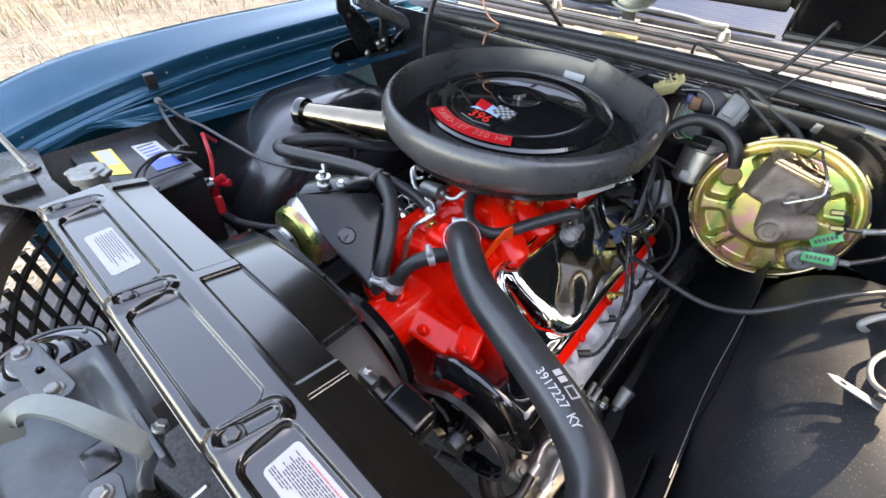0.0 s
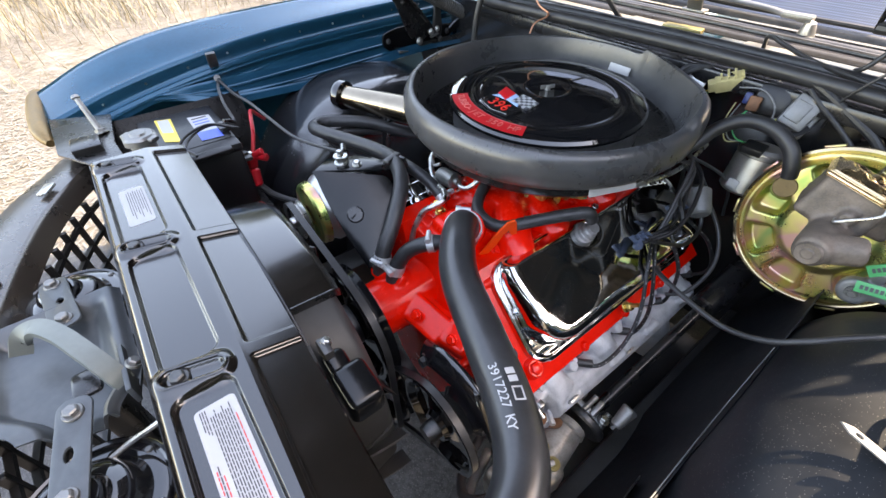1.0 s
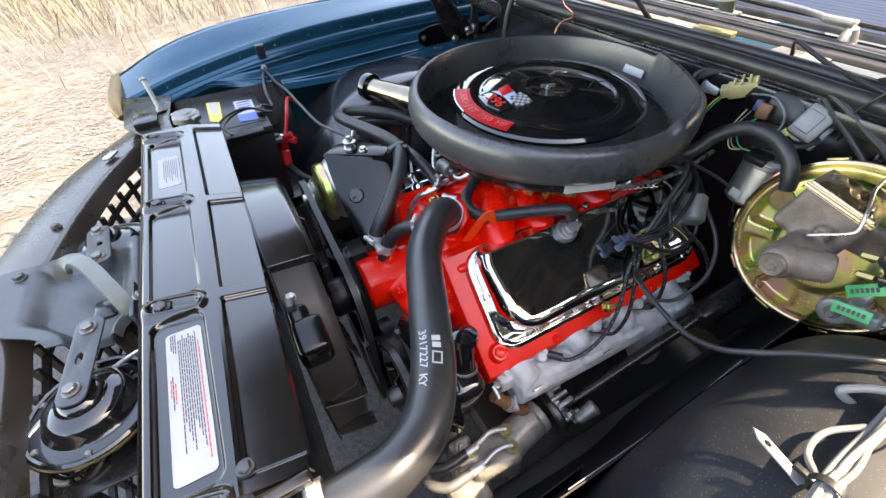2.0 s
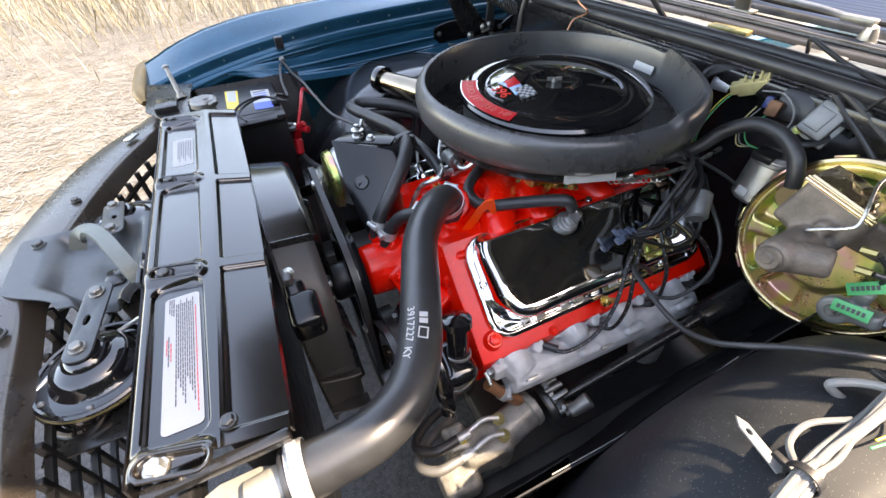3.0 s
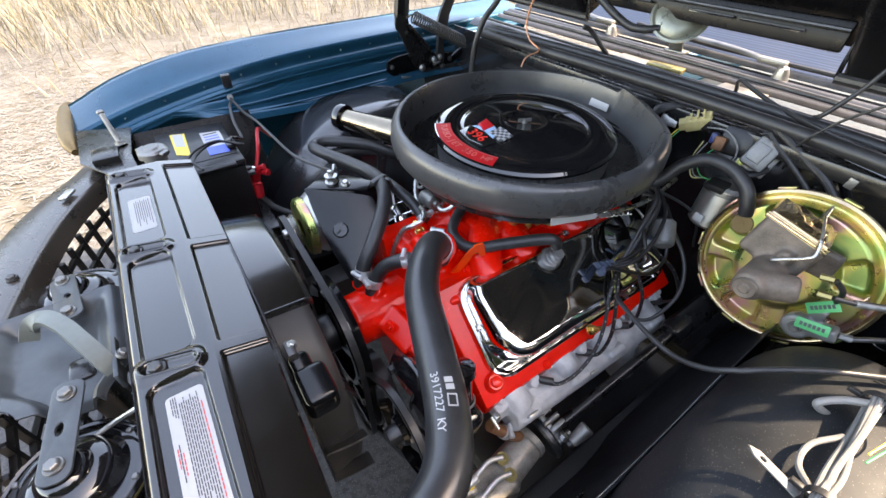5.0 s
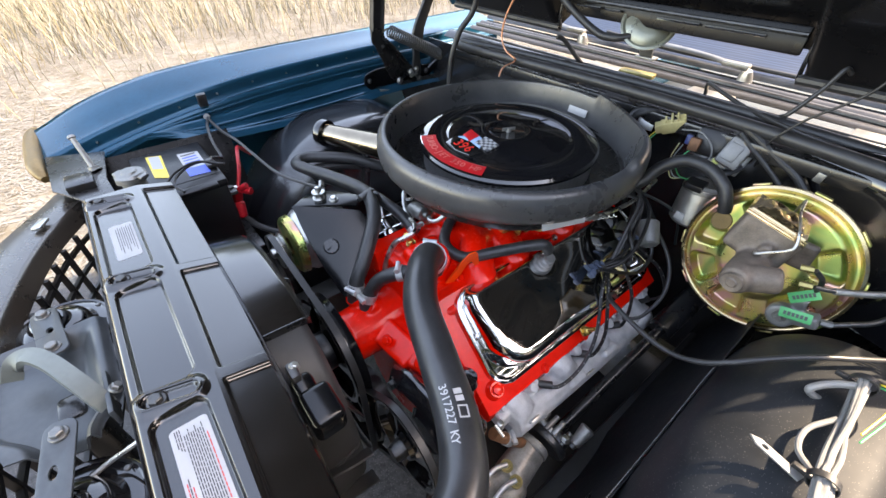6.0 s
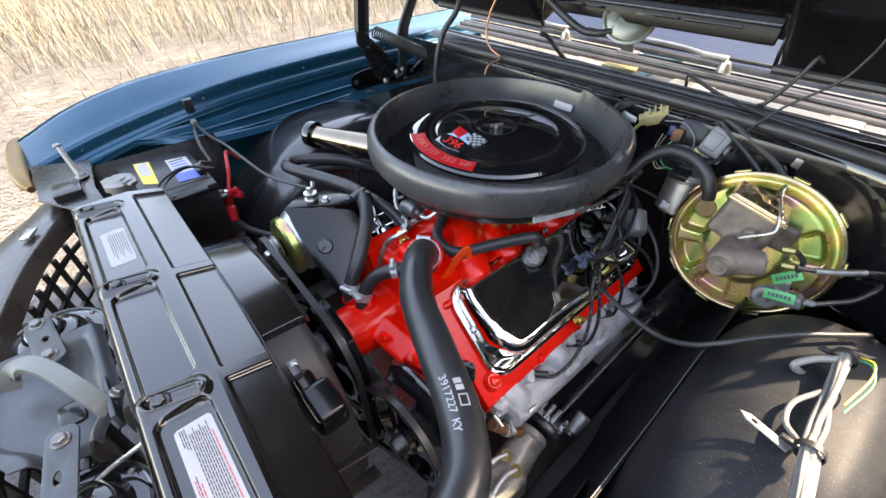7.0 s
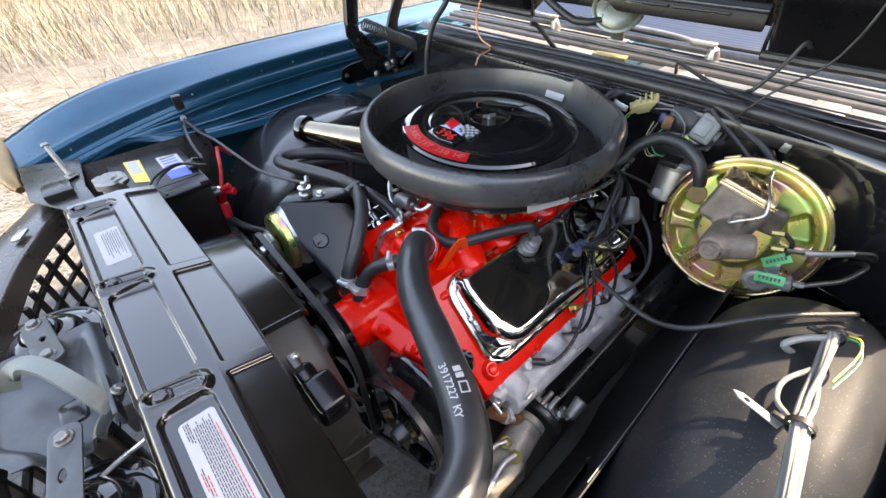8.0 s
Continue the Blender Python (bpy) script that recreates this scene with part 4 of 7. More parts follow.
part("arch", sheet(shroud_fn(126, 62, 0.250, 0.240, 0.098, 0.164, 0.008), 60, 16, 0.003), "panel", shroud, angle=50)
# The greyer black paints this step's sky sheen into its colour.
part("arch_step", sheet(shroud_fn(62, 8, 0.240, 0.230, 0.098, 0.158, 0.008), 60, 12, 0.003), "dusty", shroud, angle=50)
part("arch_side", sheet(shroud_fn(126, 215, 0.242, 0.232, 0.098, 0.158, 0.008), 60, 12, 0.003), "satin", shroud, angle=50)
part("step_lip", sheet(lambda u, v: shroud_fn(62, 60.5, 0.250 - 0.012 * v, 0.240 - 0.012 * v, 0.098, 0.164, 0.008)(v, u), 12, 3, 0.002), "satin", shroud)
part("front_wall", sheet(lambda u, v: shroud_fn(155, -45, 0.246 - 0.04 * v, 0.2, 0.097 + 0.004 * v, 0.2, 0)(u, 0), 60, 6, 0.003), "satin", shroud)
part("box", box((0.193, 0.117, 0.750), (0.056, 0.042, 0.046), 0.010, (0, 6, 0), 4), "bracket", shroud, "raised moulded box")
part("box_neck", box((0.156, 0.112, 0.752), (0.040, 0.028, 0.040), 0.009, (0, 24, 0), 3), "bracket", shroud)
# stepped lower side, two flanged lengths below the box
for a0, a1, k in ((8, -14, 0), (-14, -40, 1)):
    part("lower_side", sheet(shroud_fn(a0, a1, 0.244 - 0.004 * k, 0.234 - 0.006 * k, 0.098, 0.158, 0.010), 26, 10, 0.003), "dusty", shroud, "dusty lower side of the shroud", 50)
    part("flange", sheet(lambda u, v, a0=a0, k=k: (FC[0] + (0.236 + 0.024 * u) * math.cos(radians(a0 + 3 * u)), 0.098 + 0.064 * v, FC[1] + (0.236 + 0.024 * u) * math.sin(radians(a0 + 3 * u)) - 0.018 * math.sin(v * 1.5)), 6, 10, 0.003), "dusty", shroud, "raised flange across the shroud", 50)
part("bracket", box((0.142, 0.108, 0.775), (0.026, 0.012, 0.022), 0.003), "darksteel", shroud)
part("bolt", bolt((0.137, 0.112, 0.783), (0, 0.5, 1), 0.006, 0.005), "steel", shroud)

# ---- header, grille, latch, horns ----
nose = thing("header_panel", "grey-brown painted header panel behind the grille", "header panel", (0, -0.25, 0.75))


def nose_y(x):
    """The header's inner edge."""
    t = [(0.0, -0.222), (0.12, -0.202), (0.2, -0.188), (0.3, -0.168), (0.4, -0.142), (0.46, -0.118), (0.524, -0.082), (0.62, -0.02)]
    return sum(interp(t, abs(x) + d) for d in (-0.04, -0.02, 0.0, 0.02, 0.04)) / 5 - 0.012 * smooth01(0.02, 0.22, x)


def header_fn(u, v):
    x = -0.62 + 1.24 * u
    k = 1 - v
    return (x, nose_y(x) - 0.092 * k + 0.004 * smooth01(0.92, 1.0, v), 0.771 + 0.004 * math.sin(v * math.pi) - 0.035 * smooth01(0.93, 1.0, v) - 0.03 * smooth01(0.10, 0, v) - 0.035 * abs(x))


part("pressing", sheet(header_fn, 90, 40, 0.003), "header", nose, angle=60)
for x in (-0.105, 0.075):
    part("bolt", bolt((x, nose_y(x) - 0.018, 0.778), (0, 0, 1), 0.0085, 0.007), "grey", nose)
part("clip", box((-0.478, -0.131, 0.765), (0.036, 0.016, 0.006), 0.002, (0, 0, -25)), "steel", nose)
part("bolt", bolt((-0.24, -0.20, 0.768), (0, 0, 1), 0.007, 0.005), "darksteel", nose)
grille = thing("grille", "dark plastic eggcrate grille below the header", "grille", (0, -0.2, 0.5))
for k in range(29):
    x = -0.615 + k * 0.0439
    y = nose_y(x) + 0.005
    part("upright_bar", box((x, y, 0.590 - 0.0175 * abs(x)), (0.0080, 0.010, 0.290 - 0.035 * abs(x)), 0.001, (0, 0, 0), 1), "plastic", grille)
for k in range(7):
    z = 0.448 + k * 0.0447
    part("cross_bar", sheet(lambda u, v, z=z: (-0.62 + 1.24 * u, nose_y(-0.62 + 1.24 * u) + 0.001 + 0.008 * v, z - 0.035 * abs(-0.62 + 1.24 * u)), 40, 1, 0.008), "plastic", grille)

latch = thing("hood_latch", "grey steel hood latch plate with a curved hook", "hood latch", (0, -0.15, 0.765))


def latch_fn(u, v):
    x = -0.128 + (0.200 - 0.018 * v) * u
    tip = 0.025 * smooth01(0.75, 1.0, u)
    y0, y1 = -0.066 - tip * 1.2, -0.250 + 0.075 * smooth01(0.62, 1.0, u)
    y = y0 + (y1 - y0) * v
    dish = -0.022 * smooth01(0.05, 0.20, v) * smooth01(0.80, 0.66, v) * smooth01(0.0, 0.14, u)
    return (x, y, 0.774 + dish - 0.003 * smooth01(0.93, 1.0, u) - 0.01 * smooth01(0.06, 0.0, v))


part("plate", sheet(latch_fn, 60, 70, 0.003), "grey", latch, angle=60)
for hx, hy, rx, ry in ((-0.038, -0.136, 0.014, 0.010), (-0.010, -0.148, 0.006, 0.010), (0.010, -0.128, 0.003, 0.003)):
    part("hole", lathe([(0, 0.0), (1, 0.0), (1.1, 0.1)], (0, 0, 0), (0, 0, 1), 20), "plastic", latch).data.transform(pose(hx, hy, 0.7525) @ Matrix.Diagonal((rx, ry, 0.004, 1)))
part("hook", strap([(0.040, -0.082, 0.770), (0.030, -0.087, 0.784), (0.000, -0.101, 0.797), (-0.038, -0.119, 0.803), (-0.064, -0.137, 0.803), (-0.072, -0.155, 0.795), (-0.069, -0.166, 0.778)], 0.020, (0.62, 0.45, 0.64), 0.007), "hookgrey", latch, "pale grey steel safety hook")
part("side_flange", box((0.03, -0.075, 0.772), (0.07, 0.006, 0.026), 0.002), "grey", latch)
part("bolt", bolt((0.036, -0.064, 0.788), (0, 0.6, 0.8), 0.007, 0.006), "boltgrey", latch)


def horn(c, b, nm):
    """A disc horn on its strap; c the horn's middle, b the strap's inner bolt."""
    c, b = Vector(c), Vector(b)
    h = thing("horn", "black disc horn hung from a grey steel strap", "horn", c, "horns")
    part("shell", lathe([(0, 0.000), (0.020, 0.000), (0.024, -0.003), (0.027, -0.009), (0.038, -0.012), (0.044, -0.017), (0.047, -0.026), (0.052, -0.031), (0.058, -0.031), (0.066, -0.032), (0.0695, -0.034), (0.0695, -0.040), (0.058, -0.046), (0.03, -0.060), (0, -0.060)], c - V(0, 0, 0.004), (0, 0, 1), 52), "gloss", h)
    part("rim", lathe([(0.0655, -0.0310), (0.0685, -0.0295), (0.0715, -0.0315), (0.0718, -0.040), (0.0670, -0.041)], c - V(0, 0, 0.004), (0, 0, 1), 52), "gloss", h)
    part("band", lathe([(0.0718, -0.0345), (0.0724, -0.0345), (0.0724, -0.0375), (0.0718, -0.0375)], c - V(0, 0, 0.004), (0, 0, 1), 44), "mutedgold", h, "dull brass band round the horn")
    part("trumpet", tube([c + V(0.03, 0.0, -0.060), c + V(0.045, -0.030, -0.075), c + V(0.01, -0.055, -0.090), c + V(-0.05, -0.050, -0.10)], lambda u: 0.014 + 0.02 * u, 16), "gloss", h)
    d = b - c
    L = d.length
    m = Matrix.Translation(c) @ Matrix.Rotation(math.atan2(d.y, d.x), 4, "Z") @ Matrix.Rotation(-math.atan2(d.z, math.hypot(d.x, d.y)), 4, "Y")
    part("strap", plate(rounded(L + 0.036, 0.032, 0.012, 5, L / 2, 0), 0.003, m, ((L * 0.5, 0.002, 0.008, 0.004),)), "grey", h, "flat grey steel strap")
    for q in (c, b):
        part("bolt", bolt(q + V(0, 0, 0.004), (0, 0, 1), 0.0085, 0.007), "boltgrey", h)
    for k in range(6):
        a = k * math.pi / 3
        part("rivet", lathe([(0, 0.003), (0.003, 0.002), (0.004, 0)], c + V(0.0620 * math.cos(a), 0.0620 * math.sin(a), -0.035), (0, 0, 1), 10), "boltgrey", h)


horn((0.137, -0.140, 0.768), (0.056, -0.124, 0.778), "near")
horn((-0.188, -0.136, 0.764), (-0.088, -0.121, 0.780), "far")
solo("grille_rod", tube([(0.11, -0.06, 0.77), (0.10, -0.11, 0.745), (0.13, -0.19, 0.735), (0.17, -0.22, 0.72)], 0.003, 8), "steel", "thin bright steel rod beside the latch", "rod")
part("tray", plate([(0.06, -0.21), (0.22, -0.21), (0.22, -0.075), (0.10, -0.06)], 0.003, pose(0, 0, 0.685)), "satin", supp)
part("center_brace", box((0.0, -0.12, 0.60), (0.04, 0.03, 0.32), 0.006), "satin", supp)
part("upper_bar", box((0.0, -0.030, 0.745), (0.86, 0.02, 0.04), 0.004), "satin", supp)

# ---- engine ----
engine = thing("engine", "red enamelled V8 engine with chrome valve covers", "engine", (0, 0.6, 0.25))
VC_O, VC_W, VC_N = V(0.108, 0, 0.703), V(0.735, 0, -0.678), V(0.678, 0, 0.735)
VY0, VY1, VWID = 0.383, 0.878, 0.191


def cover_fn(sign):
    def fn(u, v):
        u, v = u - 0.5 * math.sin(2 * math.pi * u) / (2 * math.pi), v - 0.75 * math.sin(2 * math.pi * v) / (2 * math.pi)
        a, y = VWID * u, VY0 + (VY1 - VY0) * v
        a2, ra = a, 0.045
        for ya, yb in ((VY0, VY0 + ra), (VY1, VY1 - ra)):
            t = (yb - y) / (yb - ya)
            if t > 0:
                shrink = ra * (1 - math.sqrt(max(0, 1 - t * t)))
                a2 = shrink + (VWID - 2 * shrink) * u
        a = a2
        d = rbox(a, y, 0.0, VWID, VY0, VY1, 0.045)
        full = interp([(0.0, 0.027), (0.02, 0.031), (0.14, 0.053), (0.2, 0.054)], a)
        step = interp([(0.0, 0.0), (0.013, 0.0), (0.016, 0.10), (0.019, 0.50), (0.022, 0.76), (0.026, 0.90), (0.031, 0.97), (0.037, 0.995), (0.044, 1.0)], rbox(a, y, -0.03, VWID - 0.008, VY0, VY1, 0.075))
        s = smooth01(0.004, 0.018, a) * step
        h = 0.006 + full * s - 0.007 * smooth01(0.0022, 0.0, d) + 0.0036 * math.sin(math.pi * min(1, max(0, d / 0.0135)))
        h += 0.0035 * s * math.sin(math.pi * v) + 0.0016 * s * math.sin(y * 38 + a * 20) * math.sin(a * 45)
        h += 0.004 * smooth01(0.0, 0.012, a - 0.160) * smooth01(0.187, 0.178, a)
        scoop = rbox(a, y, 0.092, 0.24, 0.68, 0.80, 0.05)
        h -= 0.020 * smooth01(-0.01, 0.03, scoop) * s
        h -= 0.012 * smooth01(0.03, 0.0, math.hypot(a - 0.03, (y - 0.578) * 0.8)) * s
        p = VC_O + VC_W * a2 + VC_N * h
        return (sign * p.x, y, p.z)
    return fn


def on_cover(a, y, h, sign=1):
    p = VC_O + VC_W * a + VC_N * h
    return V(sign * p.x, y, p.z)


for sign in (1, -1):
    cv = part("valve_cover", sheet(cover_fn(sign), 110, 200, 0.002), "chrome", engine, "polished chrome valve cover", 60)
    for a, y in ((0.171, 0.465), (0.171, 0.55), (0.171, 0.66), (0.171, 0.77), (0.177, 0.84), (0.006, 0.46), (0.006, 0.66), (0.006, 0.80), (0.085, 0.400)):
        n = (sign * VC_N.x, 0, VC_N.z)
        part("bolt", bolt(on_cover(a, y, 0.011, sign), n, 0.006, 0.005), "chrome", cv)
        if a > 0.1 and y in (0.465, 0.55, 0.66):
            part("spreader", box(on_cover(a - 0.004, y, 0.010, sign), (0.020, 0.05, 0.003), 0.001, (0, sign * 42.7, 0)), "steel", cv)
    # cylinder head under the cover
    sec = [(0.080, 0.695), (0.106, 0.702), (0.253, 0.566), (0.264, 0.556), (0.260, 0.530), (0.225, 0.490), (0.12, 0.48), (0.05, 0.60)]
    hd = plate([(sign * x, z) for x, z in (sec if sign > 0 else sec[::-1])], 0.532, Matrix.Translation((0, 0.885, 0)) @ Matrix(((1, 0, 0, 0), (0, 0, -1, 0), (0, 1, 0, 0), (0, 0, 0, 1))), bev=0.004)
    head = part("cylinder_head", hd, "red", engine, "red enamelled cylinder head")
    part("boss", rod((sign * 0.232, 0.384, 0.566), (sign * 0.246, 0.383, 0.588), 0.020, 0.016, 22, 0.003), "red", head)
    part("bolt", bolt((sign * 0.2468, 0.383, 0.589), (sign * 0.53, 0, 0.85), 0.012, 0.008), "red", head)
    part("bolt", bolt((sign * 0.13, 0.353, 0.64), (0, -1, 0), 0.010, 0.006), "red", head)
    for y in (0.50, 0.62, 0.74):
        part("bolt", bolt((sign * 0.2615, y, 0.5605), (sign * 0.68, 0, 0.73), 0.008, 0.005), "red", head)

# intake manifold and front castings
def blob(c, s, bev=0.008, rot=(0, 0, 0)):
    return box(c, s, bev, rot, 2)


im = blob((0, 0.62, 0.655), (0.26, 0.50, 0.07))
for y, yc in ((0.47, 0.55), (0.56, 0.58), (0.70, 0.66), (0.80, 0.70)):
    for sgn in (-1, 1):
        im = join(im, tube([(sgn * 0.01, yc, 0.710), (sgn * 0.055, y * 0.6 + yc * 0.4, 0.709 if sgn > 0 else 0.690), (sgn * 0.10, y, 0.695 if sgn > 0 else 0.660), (sgn * 0.135, y, 0.662 if sgn > 0 else 0.645)], lambda u: 0.036 - 0.004 * u, 16))
im = join(im, blob((-0.01, 0.62, 0.715), (0.15, 0.26, 0.05), 0.016), blob((0.01, 0.432, 0.690), (0.105, 0.085, 0.055), 0.012), blob((-0.075, 0.44, 0.670), (0.06, 0.06, 0.05), 0.010), rod((-0.07, 0.436, 0.68), (-0.078, 0.436, 0.708), 0.018, 0.015), blob((-0.09, 0.50, 0.66), (0.10, 0.05, 0.04), 0.012), blob((0.0, 0.395, 0.67), (0.16, 0.03, 0.05), 0.006))
part("intake_manifold", cast(im, 0.0028, 3), "red", engine, "red cast intake manifold", 180)
TH = V(0.45, -0.35, 0.82)
hsg = join(rod((0.018, 0.428, 0.700), (0.034, 0.410, 0.728), 0.036, 0.034, 28, 0.003), rod((0.028, 0.412, 0.715), (0.040, 0.400, 0.742), 0.028, 0.0265, 28, 0.003), rod((-0.012, 0.420, 0.716), (-0.009, 0.416, 0.724), 0.013, 0.013, 20, 0.002), rod((0.045, 0.455, 0.712), (0.048, 0.452, 0.720), 0.013, 0.013, 20, 0.002))
part("thermostat_housing", cast(hsg, 0.0022, 2), "red", engine, "red cast thermostat housing", 180)
part("thermostat_bolt", bolt((0.049, 0.450, 0.722), TH, 0.009, 0.007), "red", engine)
part("thermostat_bolt", bolt((-0.008, 0.415, 0.725), TH, 0.009, 0.007), "red", engine)
for c in ((-0.095, 0.452, 0.708), (0.085, 0.440, 0.697), (-0.115, 0.53, 0.70), (0.118, 0.52, 0.69), (0.125, 0.63, 0.69), (0.125, 0.75, 0.69)):
    part("bolt", bolt(c, (0.5 if c[0] > 0 else -0.5, 0, 0.86), 0.009, 0.007), "red", engine)
part("sender", join(bolt((-0.045, 0.418, 0.712), (0, -0.3, 1), 0.009, 0.010), rod((-0.045, 0.416, 0.72), (-0.045, 0.408, 0.738), 0.005)), "brass", engine, "brass temperature sender")
LA, LB, LC = V(0.073, 0.420, 0.690), V(0.102, 0.450, 0.768), V(0.108, 0.492, 0.720)
lx = (LB - LA).normalized()
ln3 = lx.cross(LC - LA).normalized()
LM = Matrix.Translation(LA) @ Matrix((lx, ln3.cross(lx), ln3)).transposed().to_4x4()
part("lifting_bracket", plate([(-0.004, -0.006), (0.060, -0.007), (0.080, -0.004), (0.088, 0.006), (0.084, 0.012), (0.066, 0.026), (0.048, 0.040), (0.040, 0.037), (0.056, 0.021), (0.064, 0.010), (0.054, 0.006), (0.030, 0.009), (-0.004, 0.008)], 0.004, LM, bev=0.0012), "orange", engine, "orange-red steel lifting plate")

blk = blob((0, 0.62, 0.45), (0.34, 0.46, 0.26), 0.02)
blk = join(blk, blob((0.125, 0.43, 0.545), (0.13, 0.12, 0.15), 0.012, (0, 40, 0)), blob((-0.125, 0.43, 0.545), (0.13, 0.12, 0.15), 0.012, (0, -40, 0)), blob((0, 0.40, 0.60), (0.14, 0.06, 0.15), 0.012), blob((0, 0.385, 0.44), (0.30, 0.04, 0.26), 0.02))
part("engine_block", cast(blk, 0.004, 2), "red", engine, "red enamelled engine block", 180)
# round face of the pump backing
part("pump_backing", lathe([(0, 0.012), (0.070, 0.012), (0.078, 0.008), (0.094, 0.006), (0.098, 0.0), (0.098, -0.03), (0, -0.03)], (0.015, 0.358, 0.600), (0.05, -0.95, 0.3), 44), "red", engine, "round red cover face")
for k in range(5):
    a = 0.3 + k * 1.1
    part("bolt", bolt(V(0.015, 0.350, 0.600) + V(math.cos(a), 0.3 * math.sin(a), 0.95 * math.sin(a)) * 0.087, (0.05, -0.95, 0.3), 0.007, 0.006), "red", engine)

wp = rod((-0.02, 0.235, 0.58), (-0.02, 0.36, 0.58), 0.052, 0.060, 28, 0.006)
wp = join(wp, tube([(-0.04, 0.315, 0.595), (0.02, 0.315, 0.585), (0.075, 0.325, 0.575), (0.125, 0.345, 0.565)], lambda u: 0.030 - 0.004 * u, 8), blob((0.045, 0.305, 0.588), (0.12, 0.052, 0.040), 0.006, (28, 8, 8)), blob((0.118, 0.330, 0.578), (0.05, 0.06, 0.05), 0.006, (20, 10, 20)),
          tube([(-0.02, 0.33, 0.58), (-0.10, 0.34, 0.56), (-0.16, 0.37, 0.53)], 0.042, 16), rod((-0.046, 0.315, 0.60), (-0.050, 0.279, 0.650), 0.026, 0.019), rod((-0.016, 0.325, 0.60), (-0.021, 0.292, 0.638), 0.028, 0.020), blob((-0.03, 0.30, 0.60), (0.08, 0.05, 0.05), 0.008, (35, 0, 0)))
part("water_pump", cast(wp, 0.0026, 2), "red", engine, "red cast water pump body", 180)
part("boss", cast(join(blob((0.105, 0.300, 0.525), (0.055, 0.05, 0.045), 0.004, (25, 20, 25)), blob((0.12, 0.34, 0.50), (0.06, 0.06, 0.07), 0.008)), 0.0026, 1), "red", engine, "red cast mounting boss", 180)
for c in ((0.128, 0.305, 0.602), (0.055, 0.285, 0.612)):
    part("bolt", bolt(c, (0.2, -0.7, 0.65), 0.009, 0.007), "red", engine)
part("timing_cover", lathe([(0, -0.03), (0.09, -0.03), (0.10, -0.02), (0.10, 0.03), (0, 0.03)], (0.0, 0.35, 0.40), (0, -1, 0), 36), "red", engine)
part("oil_pan", box((0, 0.64, 0.24), (0.24, 0.5, 0.16), 0.03), "red", engine)

# exhaust manifold, near side
def exhaust(sign):
    ex = tube([(sign * 0.298, 0.40, 0.518), (sign * 0.300, 0.55, 0.508), (sign * 0.300, 0.72, 0.500), (sign * 0.298, 0.86, 0.490)], 0.034, 18)
    for y in (0.415, 0.545, 0.655, 0.79):
        ex = join(ex, tube([(sign * 0.252, y, 0.560), (sign * 0.280, y, 0.552), (sign * 0.300, y + 0.012, 0.528)], lambda u: 0.026 + 0.006 * u, 14), blob((sign * 0.268, y, 0.548), (0.022, 0.085, 0.050), 0.006, (0, sign * 45, 0)), blob((sign * 0.318, y + 0.02, 0.512), (0.02, 0.05, 0.05), 0.008, (0, sign * 25, 0)), rod((sign * 0.285, y + 0.045, 0.556), (sign * 0.300, y + 0.045, 0.572), 0.011, 0.010))
    ex = join(ex, blob((sign * 0.282, 0.383, 0.545), (0.045, 0.026, 0.035), 0.006), tube([(sign * 0.300, 0.74, 0.49), (sign * 0.315, 0.76, 0.43), (sign * 0.31, 0.78, 0.36)], 0.035, 16))
    me = cast(ex, 0.0028, 3)
    me.transform(Matrix.Translation((-sign * 0.027, 0, -0.022)))
    return me


em = part("exhaust_manifold", exhaust(1), "cast", engine, "grey cast iron exhaust manifold", 180)
part("exhaust_manifold", exhaust(-1), "cast", engine, "grey cast iron exhaust manifold", 180)
for y in (0.386, 0.47, 0.60, 0.72, 0.85):
    part("bolt", bolt((0.262, y, 0.546), (0.7, 0, 0.7), 0.007, 0.007), "cast", em)
part("shield_tab", box((0.3035, 0.43, 0.516), (0.004, 0.022, 0.014), 0.001, (0, 20, 0)), "steel", em)
part("shield_tab", box((0.3035, 0.60, 0.500), (0.004, 0.022, 0.014), 0.001, (0, 20, 0)), "steel", em)
part("sender", join(bolt((0.262, 0.612, 0.583), (0.7, 0, 0.7), 0.009, 0.012), rod((0.265, 0.612, 0.59), (0.28, 0.612, 0.605), 0.004)), "brass", engine, "brass sender")

# plug wires
def plug_wire(a, b, mid):
    w = thing("spark_plug_wire", "black ribbed spark plug wire with a rubber boot", "wire", a, "spark plug wires")
    lead = part("lead", tube([a, *mid, b], 0.0036, 10), "plastic", w)
    pts = curve([a, *mid, b], 10)
    marks = [tube([pts[k] + V(0.0016, -0.0016, 0.0024), pts[k].lerp(pts[k + 1], 0.4) + V(0.0016, -0.0016, 0.0024)], 0.0012, 6, 1) for k in range(6, len(pts) - 2, 3)]
    for q in marks:
        part("print", q, "wirewhite", lead, "white printed dash")
    d = (Vector(mid[0]) - Vector(a)).normalized()
    part("boot", tube([Vector(a) - d * 0.022, Vector(a), Vector(a) + d * 0.02], 0.0075, 12), "rubber", w)
    part("plug", rod(Vector(a) - d * 0.045, Vector(a) - d * 0.02, 0.008, seg=6), "steel", w)


